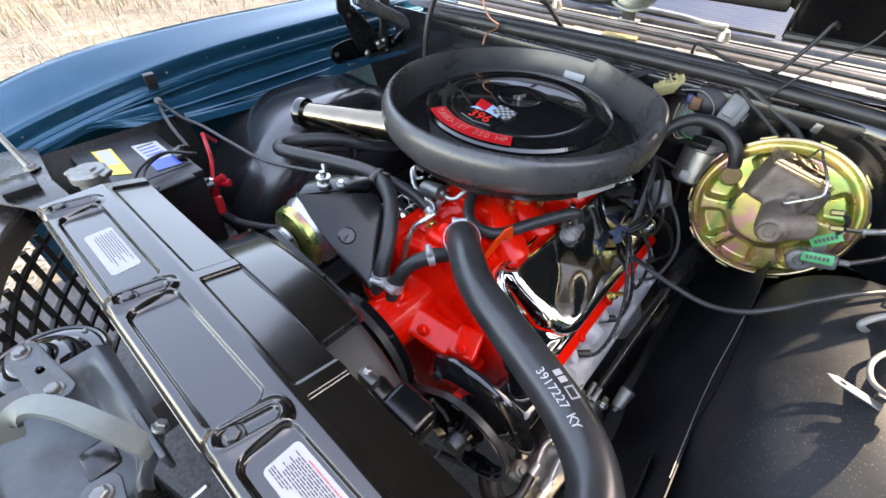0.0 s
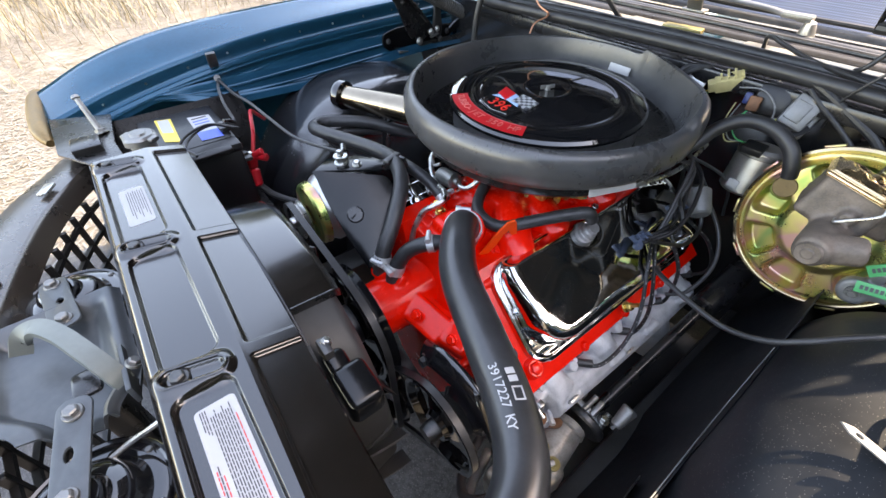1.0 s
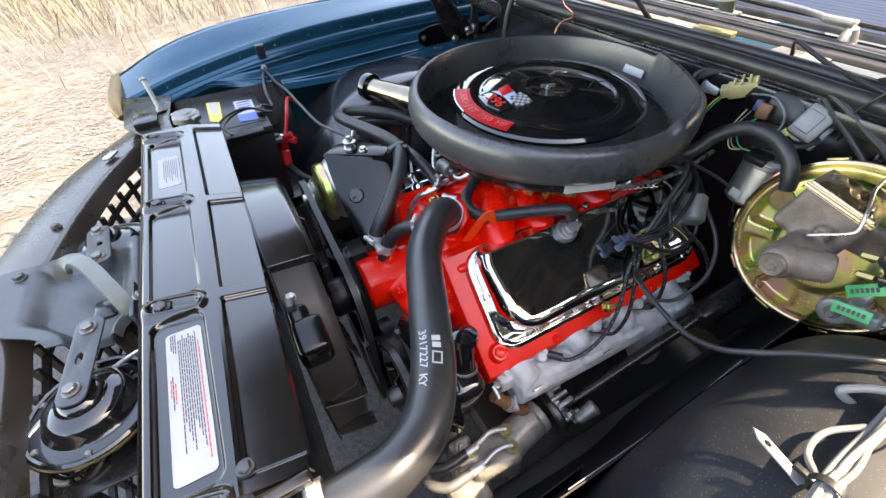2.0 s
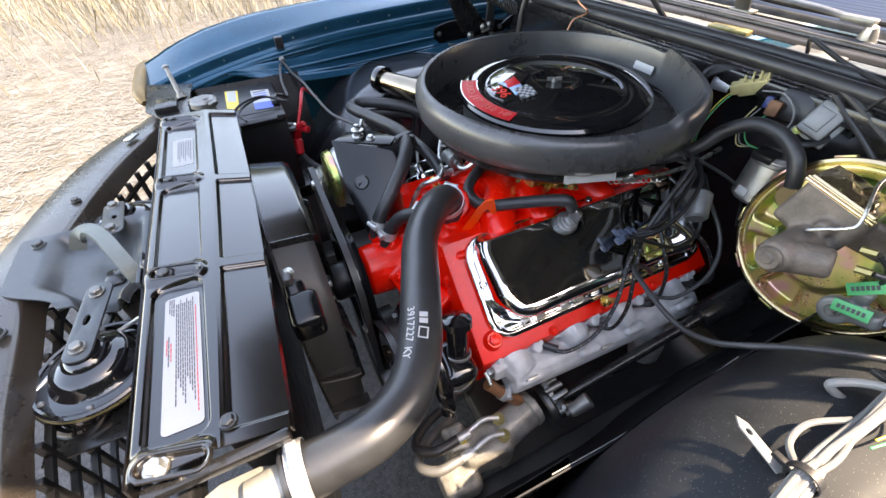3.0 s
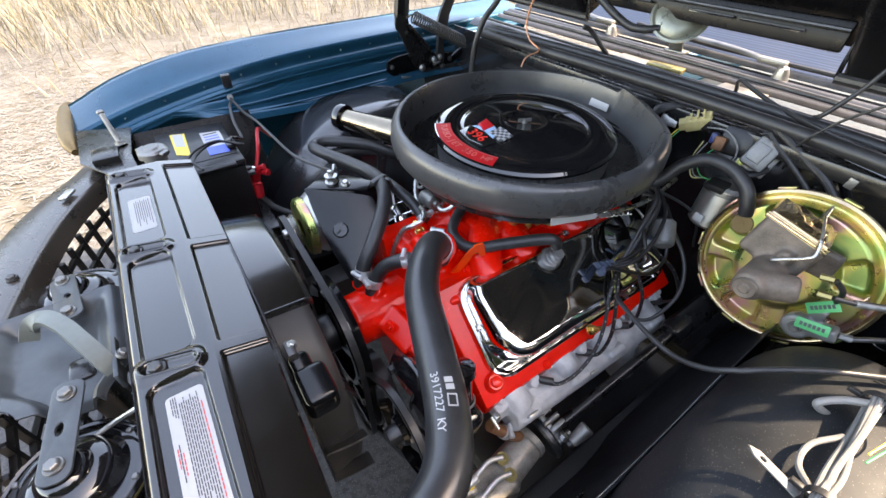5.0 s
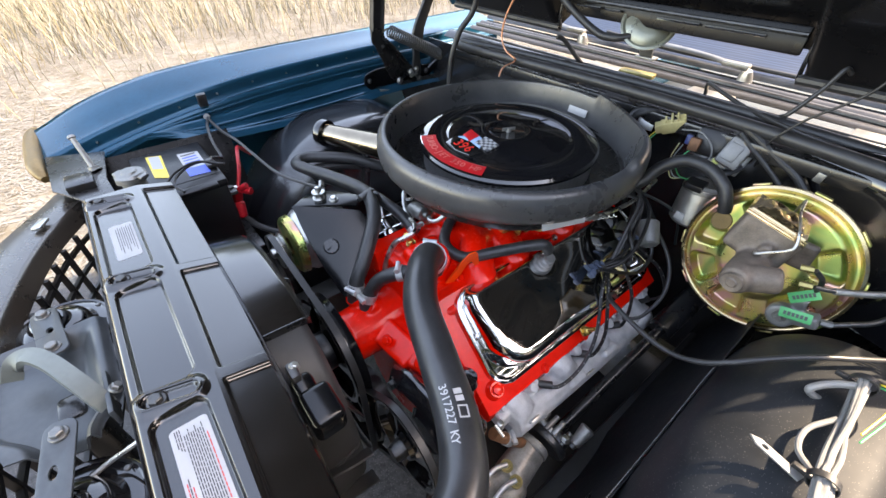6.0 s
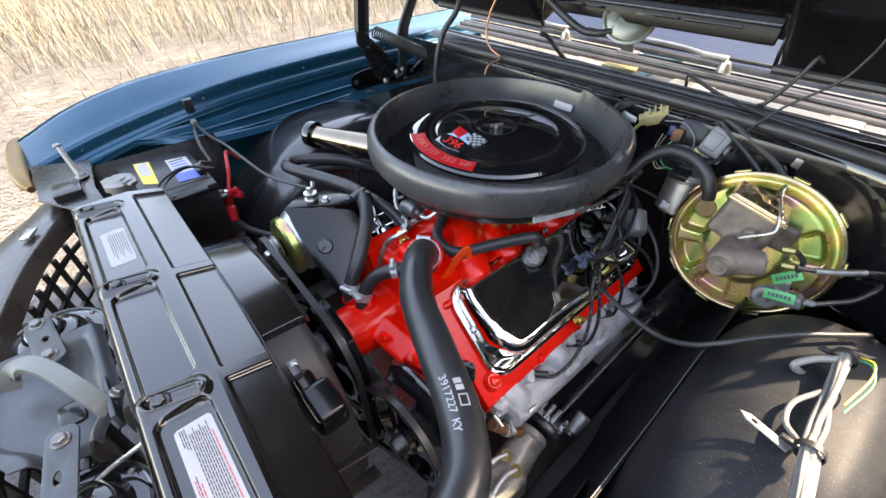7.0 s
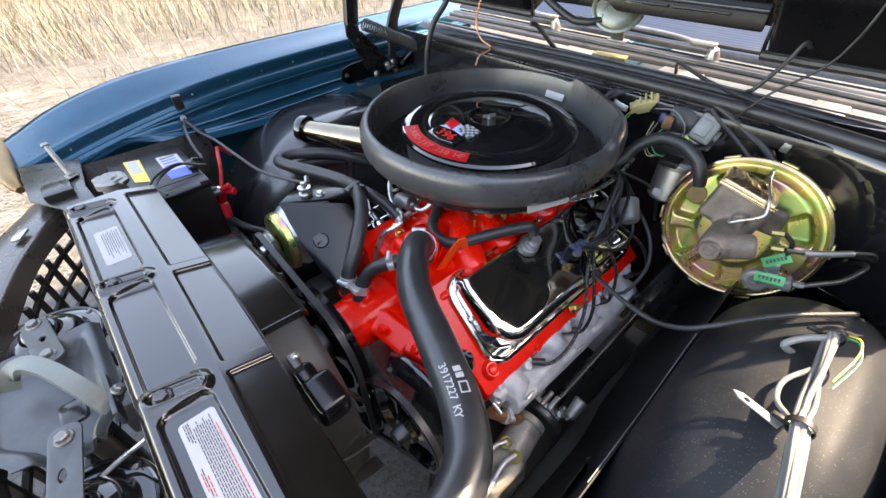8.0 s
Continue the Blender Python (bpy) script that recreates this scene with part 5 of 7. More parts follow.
plug_wire((0.272, 0.480, 0.540), (0.235, 0.680, 0.68), [(0.296, 0.505, 0.538), (0.300, 0.56, 0.555), (0.288, 0.605, 0.60), (0.256, 0.645, 0.66)])
plug_wire((0.272, 0.595, 0.535), (0.235, 0.690, 0.68), [(0.292, 0.615, 0.535), (0.292, 0.635, 0.585), (0.264, 0.658, 0.65)])
plug_wire((0.270, 0.71, 0.532), (0.235, 0.73, 0.69), [(0.288, 0.722, 0.545), (0.285, 0.722, 0.62), (0.258, 0.725, 0.665)])
plug_wire((0.270, 0.83, 0.530), (0.235, 0.80, 0.68), [(0.305, 0.84, 0.57), (0.285, 0.82, 0.64)])
for a, b in (((0.235, 0.68, 0.68), (0.16, 0.80, 0.80)), ((0.235, 0.69, 0.68), (0.17, 0.80, 0.78)), ((0.235, 0.80, 0.68), (0.12, 0.83, 0.77))):
    a, b = Vector(a), Vector(b)
    solo("ignition_lead", tube([a, a.lerp(b, 0.3) + V(0.01, 0.02, 0.03), a.lerp(b, 0.7) + V(0.02, 0.03, 0.03), b], 0.0036, 10), "rubber", "black ignition lead running to the distributor", "wire", "ignition leads")
for k in range(4):
    o = V(0.006 * math.cos(2.1 * k), 0.008 * math.sin(1.7 * k), 0.005 * math.sin(2.9 * k))
    pts = [V(0.228, 0.650 + 0.006 * k, 0.698) + o * 0.4, V(0.244, 0.700 + 0.01 * k, 0.712) + o * 1.4, V(0.236 - 0.008 * k, 0.762, 0.742) + o * 1.6, V(0.205 - 0.012 * k, 0.815 + 0.006 * k, 0.775) + o, V(0.10 + 0.01 * k, 0.86, 0.79)]
    solo("ignition_lead", tube(pts, 0.0036, 10), "plastic", "black ignition lead running to the distributor", "wire", "ignition leads")
solo("ignition_lead", tube([(0.236, 0.655, 0.705), (0.255, 0.690, 0.690), (0.268, 0.745, 0.668), (0.262, 0.80, 0.680), (0.225, 0.82, 0.745)], 0.0034, 10), "plastic", "black ignition lead looped over the valve cover", "wire", "ignition leads")
link = thing("throttle_linkage", "bright steel throttle rod beside the carburettor", "linkage", (0.18, 0.75, 0.76))
part("rod", tube([(0.150, 0.660, 0.772), (0.171, 0.687, 0.775), (0.188, 0.750, 0.775), (0.189, 0.822, 0.775), (0.18, 0.90, 0.78)], 0.0042, 10), "steel", link)
part("clevis", join(box((0.171, 0.688, 0.775), (0.014, 0.026, 0.010), 0.003, (0, 0, -30)), bolt((0.171, 0.688, 0.780), (0, 0, 1), 0.006, 0.005)), "steel", link)
part("spring", tube([V(0.150, 0.66, 0.764) + V(0.0010 * k, 0.0022 * k, 0) + V(0.0042 * math.cos(k * 1.6), 0, 0.0042 * math.sin(k * 1.6)) for k in range(40)], 0.0011, 6, 3), "steel", link, "bright return spring")
for y, z in ((0.655, 0.695), (0.76, 0.71)):
    s = thing("wire_separator", "blue-grey plastic wire separator clip", "wire clip", (0.222, y, z - 0.01), "wire separators")
    part("comb", box((0.222, y, z), (0.014, 0.040, 0.013), 0.003, (10, 35, 25)), "blueclip", s)
    for k in range(4):
        part("finger", box((0.216 + 0.004 * k, y - 0.015 + 0.010 * k, z + 0.008), (0.015, 0.0035, 0.009), 0.001, (10, 35, 25)), "blueclip", s)

# distributor and coil at the rear
dist = thing("distributor", "black distributor with its cap at the rear of the engine", "distributor", (0.09, 0.86, 0.66))
part("body", rod((0.06, 0.86, 0.62), (0.06, 0.86, 0.72), 0.035, 0.045, 28, 0.004), "alloy", dist)
part("cap", lathe([(0, 0.06), (0.03, 0.06), (0.042, 0.05), (0.05, 0), (0.05, -0.01)], (0.06, 0.86, 0.73), (0, 0, 1), 30), "plastic", dist)
for k in range(8):
    a = k * math.pi / 4
    part("tower", rod((0.06 + 0.034 * math.cos(a), 0.86 + 0.034 * math.sin(a), 0.77), (0.06 + 0.036 * math.cos(a), 0.86 + 0.036 * math.sin(a), 0.80), 0.008, 0.006), "plastic", dist)
coil = thing("ignition_coil", "grey metal ignition coil with a black cap", "coil", (0.245, 0.80, 0.70))
part("can", rod((0.225, 0.815, 0.735), (0.256, 0.785, 0.708), 0.023, 0.019, 28, 0.004), "dullgrey", coil)
part("tower", rod((0.225, 0.815, 0.735), (0.20, 0.84, 0.755), 0.017, 0.009, 20, 0.003), "plastic", coil)

# breather cap and hose on the near cover
pcv = thing("breather_grommet", "bright stepped breather fitting in the valve cover", "breather", on_cover(0.045, 0.578, 0.03))
part("fitting", lathe([(0.022, -0.004), (0.022, 0.002), (0.017, 0.004), (0.016, 0.010), (0.014, 0.011), (0.013, 0.018), (0.010, 0.02), (0.010, 0.028), (0, 0.028)], on_cover(0.034, 0.582, 0.034), (0.5, 0, 0.85), 28), "dullgrey", pcv)
solo("breather_hose", tube([(0.163, 0.580, 0.742), (0.160, 0.568, 0.760), (0.142, 0.545, 0.758), (0.108, 0.500, 0.746), (0.078, 0.460, 0.734), (0.048, 0.448, 0.732), (0.014, 0.456, 0.734), (-0.008, 0.482, 0.744), (-0.018, 0.515, 0.760), (-0.02, 0.56, 0.775)], 0.0105, 14), "rubber", "black rubber breather hose to the carburettor", "hose")

# carburettor
carb = thing("carburettor", "dull metal carburettor under the air cleaner", "carburettor", (-0.02, 0.63, 0.74))
part("body", join(box((-0.03, 0.64, 0.775), (0.15, 0.20, 0.05), 0.01), box((0.01, 0.56, 0.765), (0.05, 0.05, 0.03), 0.006)), "gearbox", carb)
part("bowl", cast(join(box((0.03, 0.58, 0.748), (0.09, 0.05, 0.035), 0.008), rod((0.02, 0.57, 0.745), (0.036, 0.553, 0.735), 0.014, 0.013, 16, 0.002), box((0.075, 0.62, 0.742), (0.04, 0.05, 0.02), 0.005)), 0.0025, 2), "brass", carb, "yellowish cast carburettor bowl", 180)
for c in ((0.036, 0.560, 0.735), (0.055, 0.575, 0.735), (0.075, 0.60, 0.735), (0.10, 0.635, 0.742)):
    part("fitting", rod(c, Vector(c) + V(0.010, -0.018, 0.0), 0.0075, 0.006, 12, 0.001), "brass" if c[0] > 0.06 else "steel", carb)
part("spring", tube([V(0.075, 0.60, 0.735) + V(0.0012 * k, 0.0012 * k, 0) + V(0.004 * math.cos(k * 1.6), 0, 0.004 * math.sin(k * 1.6)) for k in range(30)], 0.0012, 6, 3), "green", carb, "green throttle return spring")
part("linkage", tube([(0.06, 0.66, 0.77), (0.10, 0.70, 0.765), (0.14, 0.74, 0.775)], 0.004, 8), "steel", carb)
solo("fuel_line", tube([(-0.131, 0.509, 0.757), (-0.154, 0.485, 0.757), (-0.140, 0.469, 0.738), (-0.102, 0.451, 0.731), (-0.059, 0.437, 0.741), (-0.041, 0.423, 0.739), (-0.046, 0.405, 0.731), (-0.060, 0.389, 0.716), (-0.064, 0.370, 0.681), (-0.062, 0.356, 0.638)], 0.0055, 12), "steel", "bent bright steel fuel line", "fuel line")
ff = thing("fuel_filter", "bright metal canister in the fuel line", "fuel filter", (-0.11, 0.488, 0.715))
part("can", lathe([(0, -0.034), (0.006, -0.034), (0.007, -0.026), (0.015, -0.023), (0.016, -0.018), (0.016, 0.018), (0.015, 0.023), (0.007, 0.026), (0.006, 0.034), (0, 0.034)], (-0.091, 0.473, 0.740), (0.97, -0.06, 0.2), 24), "dullalloy", ff)
part("outlet", tube([(-0.061, 0.473, 0.743), (-0.047, 0.471, 0.742), (-0.034, 0.477, 0.747), (-0.024, 0.496, 0.764), (-0.019, 0.525, 0.774)], 0.0045, 10), "steel", ff)
part("clip", tube([(-0.127, 0.484, 0.762), (-0.142, 0.475, 0.771), (-0.132, 0.470, 0.752), (-0.118, 0.475, 0.757)], 0.003, 8), "steel", ff)

# ---- air cleaner ----
AC, AN = V(-0.047, 0.674, 0.862), V(0.02, -0.015, 1.0).normalized()
cleaner = thing("air_cleaner", "black open-element air cleaner inside a rubber hood seal", "air cleaner", AC - AN * 0.07)
AX = (V(1, 0, 0) - AN * AN.x).normalized()
AM = Matrix.Translation(AC) @ Matrix((AX, AN.cross(AX), AN)).transposed().to_4x4()


def aclathe(profile, seg=96, **k):
    bm = lathe(profile, (0, 0, 0), (0, 0, 1), seg, **k)
    bm.transform(AM)
    return bm


part("base_pan", aclathe([(0.06, -0.080), (0.18, -0.078), (0.222, -0.070), (0.236, -0.058), (0.240, -0.040), (0.238, -0.030), (0.234, -0.030), (0.233, -0.042), (0.21, -0.050), (0.16, -0.058), (0.06, -0.058)]), "satin", cleaner)
rb = lathe([(0.234, -0.036), (0.244, -0.038), (0.256, -0.032), (0.2645, -0.020), (0.2672, -0.008), (0.2658, 0.003), (0.2615, 0.011), (0.2560, 0.0170), (0.2510, 0.0188), (0.2468, 0.0172), (0.2445, 0.010), (0.2425, 0.000), (0.2395, -0.012), (0.2365, -0.024), (0.234, -0.036)], (0, 0, 0), (0, 0, 1), 240, wob=lambda a: 0.005 * math.sin(3 * a + 1) + 0.003 * math.sin(5 * a))
for v in rb.verts:
    a = math.degrees(math.atan2(v.co.y, v.co.x))
    k = smooth01(4, 9, a) * smooth01(83, 81, a)
    top = smooth01(-0.022, 0.012, v.co.z)
    v.co.z += 0.012 * top + 0.009 * k * top + 0.0015 * math.sin(radians(a * 4)) * top + 0.004 * k * top * math.sin(radians(a * 5))
    v.co.xy *= 1 + 0.012 * k * top + 0.004 * smooth01(79, 81, a) * smooth01(85, 83, a)
rb.transform(AM)
ring = part("hood_seal", rb, "softrubber", cleaner, "wide dull black rubber hood seal ring", 50)
part("filter", aclathe([(0.173, -0.052), (0.173, -0.002)], 360, wob=lambda a: 0.010 * math.sin(90 * a)), "alloy", cleaner, "pleated filter element behind wire mesh", 180)
lid = part("lid", aclathe([(0.178, -0.010), (0.182, -0.006), (0.182, -0.001), (0.178, 0.004), (0.170, 0.006), (0.140, 0.008), (0.135, 0.0058), (0.129, 0.0055), (0.124, 0.0074), (0.120, 0.008), (0.108, 0.010), (0.085, 0.0125), (0.060, 0.0155), (0.045, 0.017), (0.041, 0.0166), (0.037, 0.0135), (0.032, 0.0122), (0, 0.0122)]), "gloss", cleaner, "gloss black domed lid")
# wing nut
part("wing_nut", join(lathe([(0, 0.012), (0.006, 0.012), (0.009, 0.0), (0.009, -0.002)], (0, 0, 0.008), (0, 0, 1), 16), box((0.014, 0, 0.017), (0.018, 0.004, 0.012), 0.0018), box((-0.014, 0, 0.017), (0.018, 0.004, 0.012), 0.0018)), "dullgrey", lid, "small metal wing nut").data.transform(AM @ pose(0, 0, 0.007, 0, 0, 65) @ Matrix.Scale(0.62, 4))


def on_lid(r, ang, z, turn=0.0):
    """A pose on the lid, ang in degrees from world +x; local y points to the lid's middle."""
    a = radians(ang)
    return AM @ pose(r * math.cos(a), r * math.sin(a), z, 0, 0, ang + 90 + turn)


# red strip with its writing, on the outer flat of the lid
S0, S1 = 234, 299
strip = part("red_strip", aclathe([(0.148, 0.0083), (0.148, 0.0092), (0.178, 0.0072), (0.179, 0.005)], 60, arc=(S0, S1)), "redsticker", lid, "red foil strip with white writing")
part("strip_edge", aclathe([(0.1475, 0.0082), (0.1475, 0.0098), (0.149, 0.0098), (0.149, 0.0082)], 60, arc=(S0, S1)), "chrome", strip)
part("strip_edge", aclathe([(0.1785, 0.0050), (0.1785, 0.0078), (0.180, 0.0076), (0.180, 0.0050)], 60, arc=(S0, S1)), "chrome", strip)
word = "TURBO-JET 350 HP"
for k, ch in enumerate(word):
    if ch != " ":
        part("letter", lettering(ch, 0.0185, on_lid(0.1625, S0 + 4 + (S1 - S0 - 8) * k / (len(word) - 1), 0.0088) @ pose(0, 0, 0, 4, 0, 0)), "stripred", strip)
# crossed flags badge on the slope of the dome
BM = on_lid(0.101, 264, 0.0112) @ pose(0, 0, 0, 7, 0, 3) @ Matrix.Scale(0.98, 4)
badge = part("badge", plate([(-0.038, -0.028), (0.0, -0.034), (0.038, -0.028), (0.043, 0.003), (0.0, 0.008), (-0.043, 0.003)], 0.0022, BM), "gloss", lid, "enamel badge with two flags over the number")
part("number", lettering("396", 0.031, BM @ pose(0, -0.012, 0.0026), 0.0006, 1.05), "badgered", badge)
part("number_frame", join(*[plate(o, 0.0006, BM @ pose(0, 0, 0.002), bev=0) for o in ([(-0.034, -0.0255), (0.0, -0.0325), (0.0, -0.0315), (-0.034, -0.0245)], [(0.0, -0.0325), (0.034, -0.0255), (0.034, -0.0245), (0.0, -0.0315)])]), "white", badge)
part("flag", plate([(-0.004, 0.006), (-0.034, 0.014), (-0.040, 0.040), (-0.006, 0.034)], 0.0028, BM), "redsticker", badge, "red flag")
part("field", plate([(-0.038, 0.0), (0.0, 0.009), (0.030, 0.003), (0.012, 0.030), (-0.014, 0.036)], 0.0024, BM), "sky", badge)
chk = bmesh.new()
chw = bmesh.new()
for i in range(6):
    for j in range(5):
        x, y = 0.006 + i * 0.007, 0.010 + j * 0.006 + 0.0015 * math.sin(i)
        sq = plate([(x, y), (x + 0.007, y), (x + 0.007, y + 0.006), (x, y + 0.006)], 0.003, BM, bev=0)
        if (i + j) % 2:
            chk = join(chk, sq)
        else:
            chw = join(chw, sq)
part("dark_check", chk, "ink", badge)
part("light_check", chw, "white", badge)
part("paper_tag", plate(rounded(0.05, 0.016, 0.001, 2), 0.0006, AM @ pose(0.000, 0.2325, -0.006, 74, 0, 0)), "white", cleaner, "small white paper tag")
part("paper_tag", plate(rounded(0.085, 0.016, 0.003, 3), 0.0006, AM @ pose(0.2405 * math.cos(radians(-21)), 0.2405 * math.sin(radians(-21)), -0.047, 78, 0, 69)), "white", cleaner, "white paper tag under the rim")

# chrome filler tube on the far side
ft = thing("oil_filler", "chrome oil filler tube with a black cap", "oil filler", (-0.45, 0.47, 0.72))
part("tube", rod((-0.50, 0.470, 0.772), (-0.24, 0.58, 0.775), 0.024, 0.034, 32, 0.002), "strawchrome", ft)
part("cap", lathe([(0, 0.004), (0.022, 0.004), (0.026, 0.007), (0.034, 0.006), (0.036, 0), (0.034, -0.012), (0, -0.012)], (-0.505, 0.468, 0.772), (-0.92, -0.38, 0.05), 32), "gloss", ft)
part("bracket", rod((-0.40, 0.51, 0.60), (-0.38, 0.52, 0.755), 0.012), "satin", ft)

# ---- cooling hoses ----
HOSE = [(0.034, 0.407, 0.712), (0.048, 0.392, 0.752), (0.086, 0.350, 0.769), (0.147, 0.303, 0.771), (0.237, 0.264, 0.771), (0.317, 0.229, 0.770), (0.368, 0.193, 0.770), (0.392, 0.150, 0.771), (0.397, 0.105, 0.770), (0.397, 0.062, 0.768)]
HR = 0.0265
uh = thing("radiator_hose", "thick black rubber radiator hose with white lettering", "radiator hose", (0.3, 0.24, 0.745))
part("hose", tube(HOSE, lambda u: HR + 0.002 * smooth01(0.06, 0.0, u) + 0.002 * smooth01(0.94, 1.0, u), 32, 12), "hoserubber", uh, angle=180)
part("clamp", clamp_band((0.043, 0.397, 0.741), (0.32, -0.35, 0.88), HR + 0.0035), "clampzinc", uh, "bright hose clamp")
part("clamp", clamp_band((0.397, 0.075, 0.769), (0, -1, 0), HR + 0.003, 0.016), "clampzinc", uh, "bright hose clamp")
samples = curve(HOSE, 40)


def on_hose(s, turn):
    """A pose on the hose's skin: s metres along from its top end, turn in degrees round it; local x runs along."""
    acc = 0.0
    for a, b in zip(samples, samples[1:]):
        L = (b - a).length
        if acc + L >= s:
            p, d = a.lerp(b, (s - acc) / L), (b - a).normalized()
            break
        acc += L
    n0 = V(0.30, -0.30, 0.90)
    n0 = (n0 - d * n0.dot(d)).normalized()
    n = (Matrix.Rotation(radians(turn), 3, d) @ n0).normalized()
    y = n.cross(d)
    m = Matrix((d, y, n)).transposed().to_4x4()
    return Matrix.Translation(p + n * (HR + 0.0001)) @ m


s0, step = 0.334, 0.0074
for k, ch in enumerate("3917227 KY"):
    if ch != " ":
        part("letter", lettering(ch, 0.0138, on_hose(s0 + step * k, 14), 0.0003), "white", uh, "white stamped character")
for k in range(2):
    part("mark", plate([(-0.0035, -0.005), (0.0035, -0.005), (0.0035, 0.005), (-0.0035, 0.005)], 0.0003, on_hose(0.344 + 0.009 * k, -20), bev=0), "white", uh, "white printed mark")
part("mark", join(*[plate(o, 0.0003, on_hose(0.369, -20) @ Matrix.Scale(0.85, 4), bev=0) for o in ([(-0.009, -0.007), (0.009, -0.007), (0.009, -0.005), (-0.009, -0.005)], [(-0.009, 0.005), (0.009, 0.005), (0.009, 0.007), (-0.009, 0.007)], [(-0.009, -0.005), (-0.007, -0.005), (-0.007, 0.005), (-0.009, 0.005)], [(0.007, -0.005), (0.009, -0.005), (0.009, 0.005), (0.007, 0.005)])]), "white", uh, "white printed square")

hh = thing("heater_hose", "black rubber heater hose with a bright clamp", "heater hose", (-0.05, 0.28, 0.63), "heater hoses")
part("hose", tube([(-0.046, 0.279, 0.640), (-0.048, 0.290, 0.676), (-0.066, 0.330, 0.722), (-0.105, 0.375, 0.758), (-0.165, 0.402, 0.766), (-0.225, 0.408, 0.760), (-0.31, 0.392, 0.752), (-0.40, 0.362, 0.748), (-0.448, 0.362, 0.742), (-0.455, 0.40, 0.742), (-0.40, 0.48, 0.735), (-0.33, 0.60, 0.70), (-0.33, 0.85, 0.70)], 0.0140, 16), "rubber", hh)
part("clamp", clamp_band((-0.0475, 0.288, 0.667), (-0.1, 0.35, 0.9), 0.0145, 0.017), "clampzinc", hh)
bh = thing("bypass_hose", "short black bypass hose held by two clamps", "hose", (0.0, 0.31, 0.64), "heater hoses")
part("hose", tube([(-0.022, 0.290, 0.630), (-0.024, 0.298, 0.652), (-0.015, 0.322, 0.690), (0.012, 0.350, 0.712), (0.03, 0.375, 0.712)], 0.0135, 16), "rubber", bh)
part("clamp", clamp_band((-0.0240, 0.299, 0.655), (-0.0, 0.4, 0.9), 0.0155, 0.017), "clampzinc", bh)
part("clamp", clamp_band((0.014, 0.352, 0.712), (0.6, 0.7, 0.2), 0.0142), "clampzinc", bh)
h3 = thing("heater_hose", "black rubber heater hose into the intake manifold", "heater hose", (-0.06, 0.43, 0.70), "heater hoses")
part("hose", tube([(-0.065, 0.445, 0.712), (-0.105, 0.440, 0.735), (-0.16, 0.430, 0.748), (-0.225, 0.430, 0.738), (-0.31, 0.412, 0.728), (-0.39, 0.386, 0.722), (-0.435, 0.395, 0.716), (-0.425, 0.46, 0.712), (-0.36, 0.62, 0.69), (-0.36, 0.85, 0.69)], 0.0115, 16), "rubber", h3)
part("clamp", clamp_band((-0.072, 0.445, 0.718), (-0.7, 0, 0.5), 0.0122), "clampzinc", h3)
part("bracket", join(box((-0.168, 0.398, 0.775), (0.014, 0.040, 0.010), 0.003, (0, 0, 20)), box((-0.160, 0.420, 0.758), (0.014, 0.006, 0.042), 0.002, (20, 0, 20)), box((-0.185, 0.375, 0.762), (0.030, 0.018, 0.005), 0.002, (0, 0, 20))), "darksteel", h3, "dark steel hose bracket")
part("bolt", bolt((-0.193, 0.370, 0.765), (0, -0.3, 1), 0.009, 0.008), "darksteel", h3)
part("bracket_leg", tube([(-0.175, 0.43, 0.745), (-0.15, 0.42, 0.71), (-0.155, 0.425, 0.70)], 0.003, 8), "steel", h3)

# ---- alternator, belts and pulleys ----
alt = thing("alternator", "zinc-plated alternator behind a black sheet bracket", "alternator", (-0.23, 0.3, 0.61))
part("body", lathe([(0, -0.11), (0.05, -0.11), (0.066, -0.10), (0.068, -0.02), (0.055, 0), (0, 0)], (-0.226, 0.25, 0.685), (0, -1, 0), 36), "alloy", alt)
part("fan", lathe([(0.02, 0.0), (0.058, 0.0), (0.062, -0.004), (0.064, -0.016), (0.060, -0.016), (0.02, -0.006)], (-0.226, 0.236, 0.683), (0, -1, 0), 40), "gold", alt, "yellow zinc fan disc")
part("pulley", lathe([(0, 0.016), (0.010, 0.016), (0.012, 0.006), (0.034, 0.006), (0.038, 0.004), (0.032, -0.003), (0.038, -0.010), (0.034, -0.014), (0, -0.014)], (-0.226, 0.214, 0.681), (0, -1, 0), 32), "steel", alt)
part("nut", bolt((-0.226, 0.206, 0.681), (0, -1, 0), 0.011, 0.010), "steel", alt)
TL, TR, BT = V(-0.221, 0.262, 0.775), V(-0.138, 0.370, 0.763), V(-0.056, 0.268, 0.648)
ex = (TR - TL).normalized()
nz = ex.cross((BT - TL)).normalized()
if nz.z < 0:
    nz = -nz
ey = nz.cross(ex)
BMX = Matrix.Translation(TL) @ Matrix((ex, ey, nz)).transposed().to_4x4()
inv = BMX.inverted()
o2 = [inv @ q for q in (TL, TL.lerp(BT, 0.25) + V(-0.006, -0.004, -0.004), TL.lerp(BT, 0.6) + V(-0.010, -0.004, -0.008), TL.lerp(BT, 0.92) + V(-0.010, 0, -0.008), BT, BT + V(0.010, 0.018, 0.012), TR.lerp(BT, 0.55) + V(0.012, 0.004, 0.004), TR.lerp(BT, 0.2) + V(0.022, 0.004, 0.004), TR + V(0.010, -0.006, 0.002), TR.lerp(TL, 0.2))]
o2c = curve([V(q.x, q.y, 0) for q in o2] + [V(o2[0].x, o2[0].y, 0)], 5)[:-1]
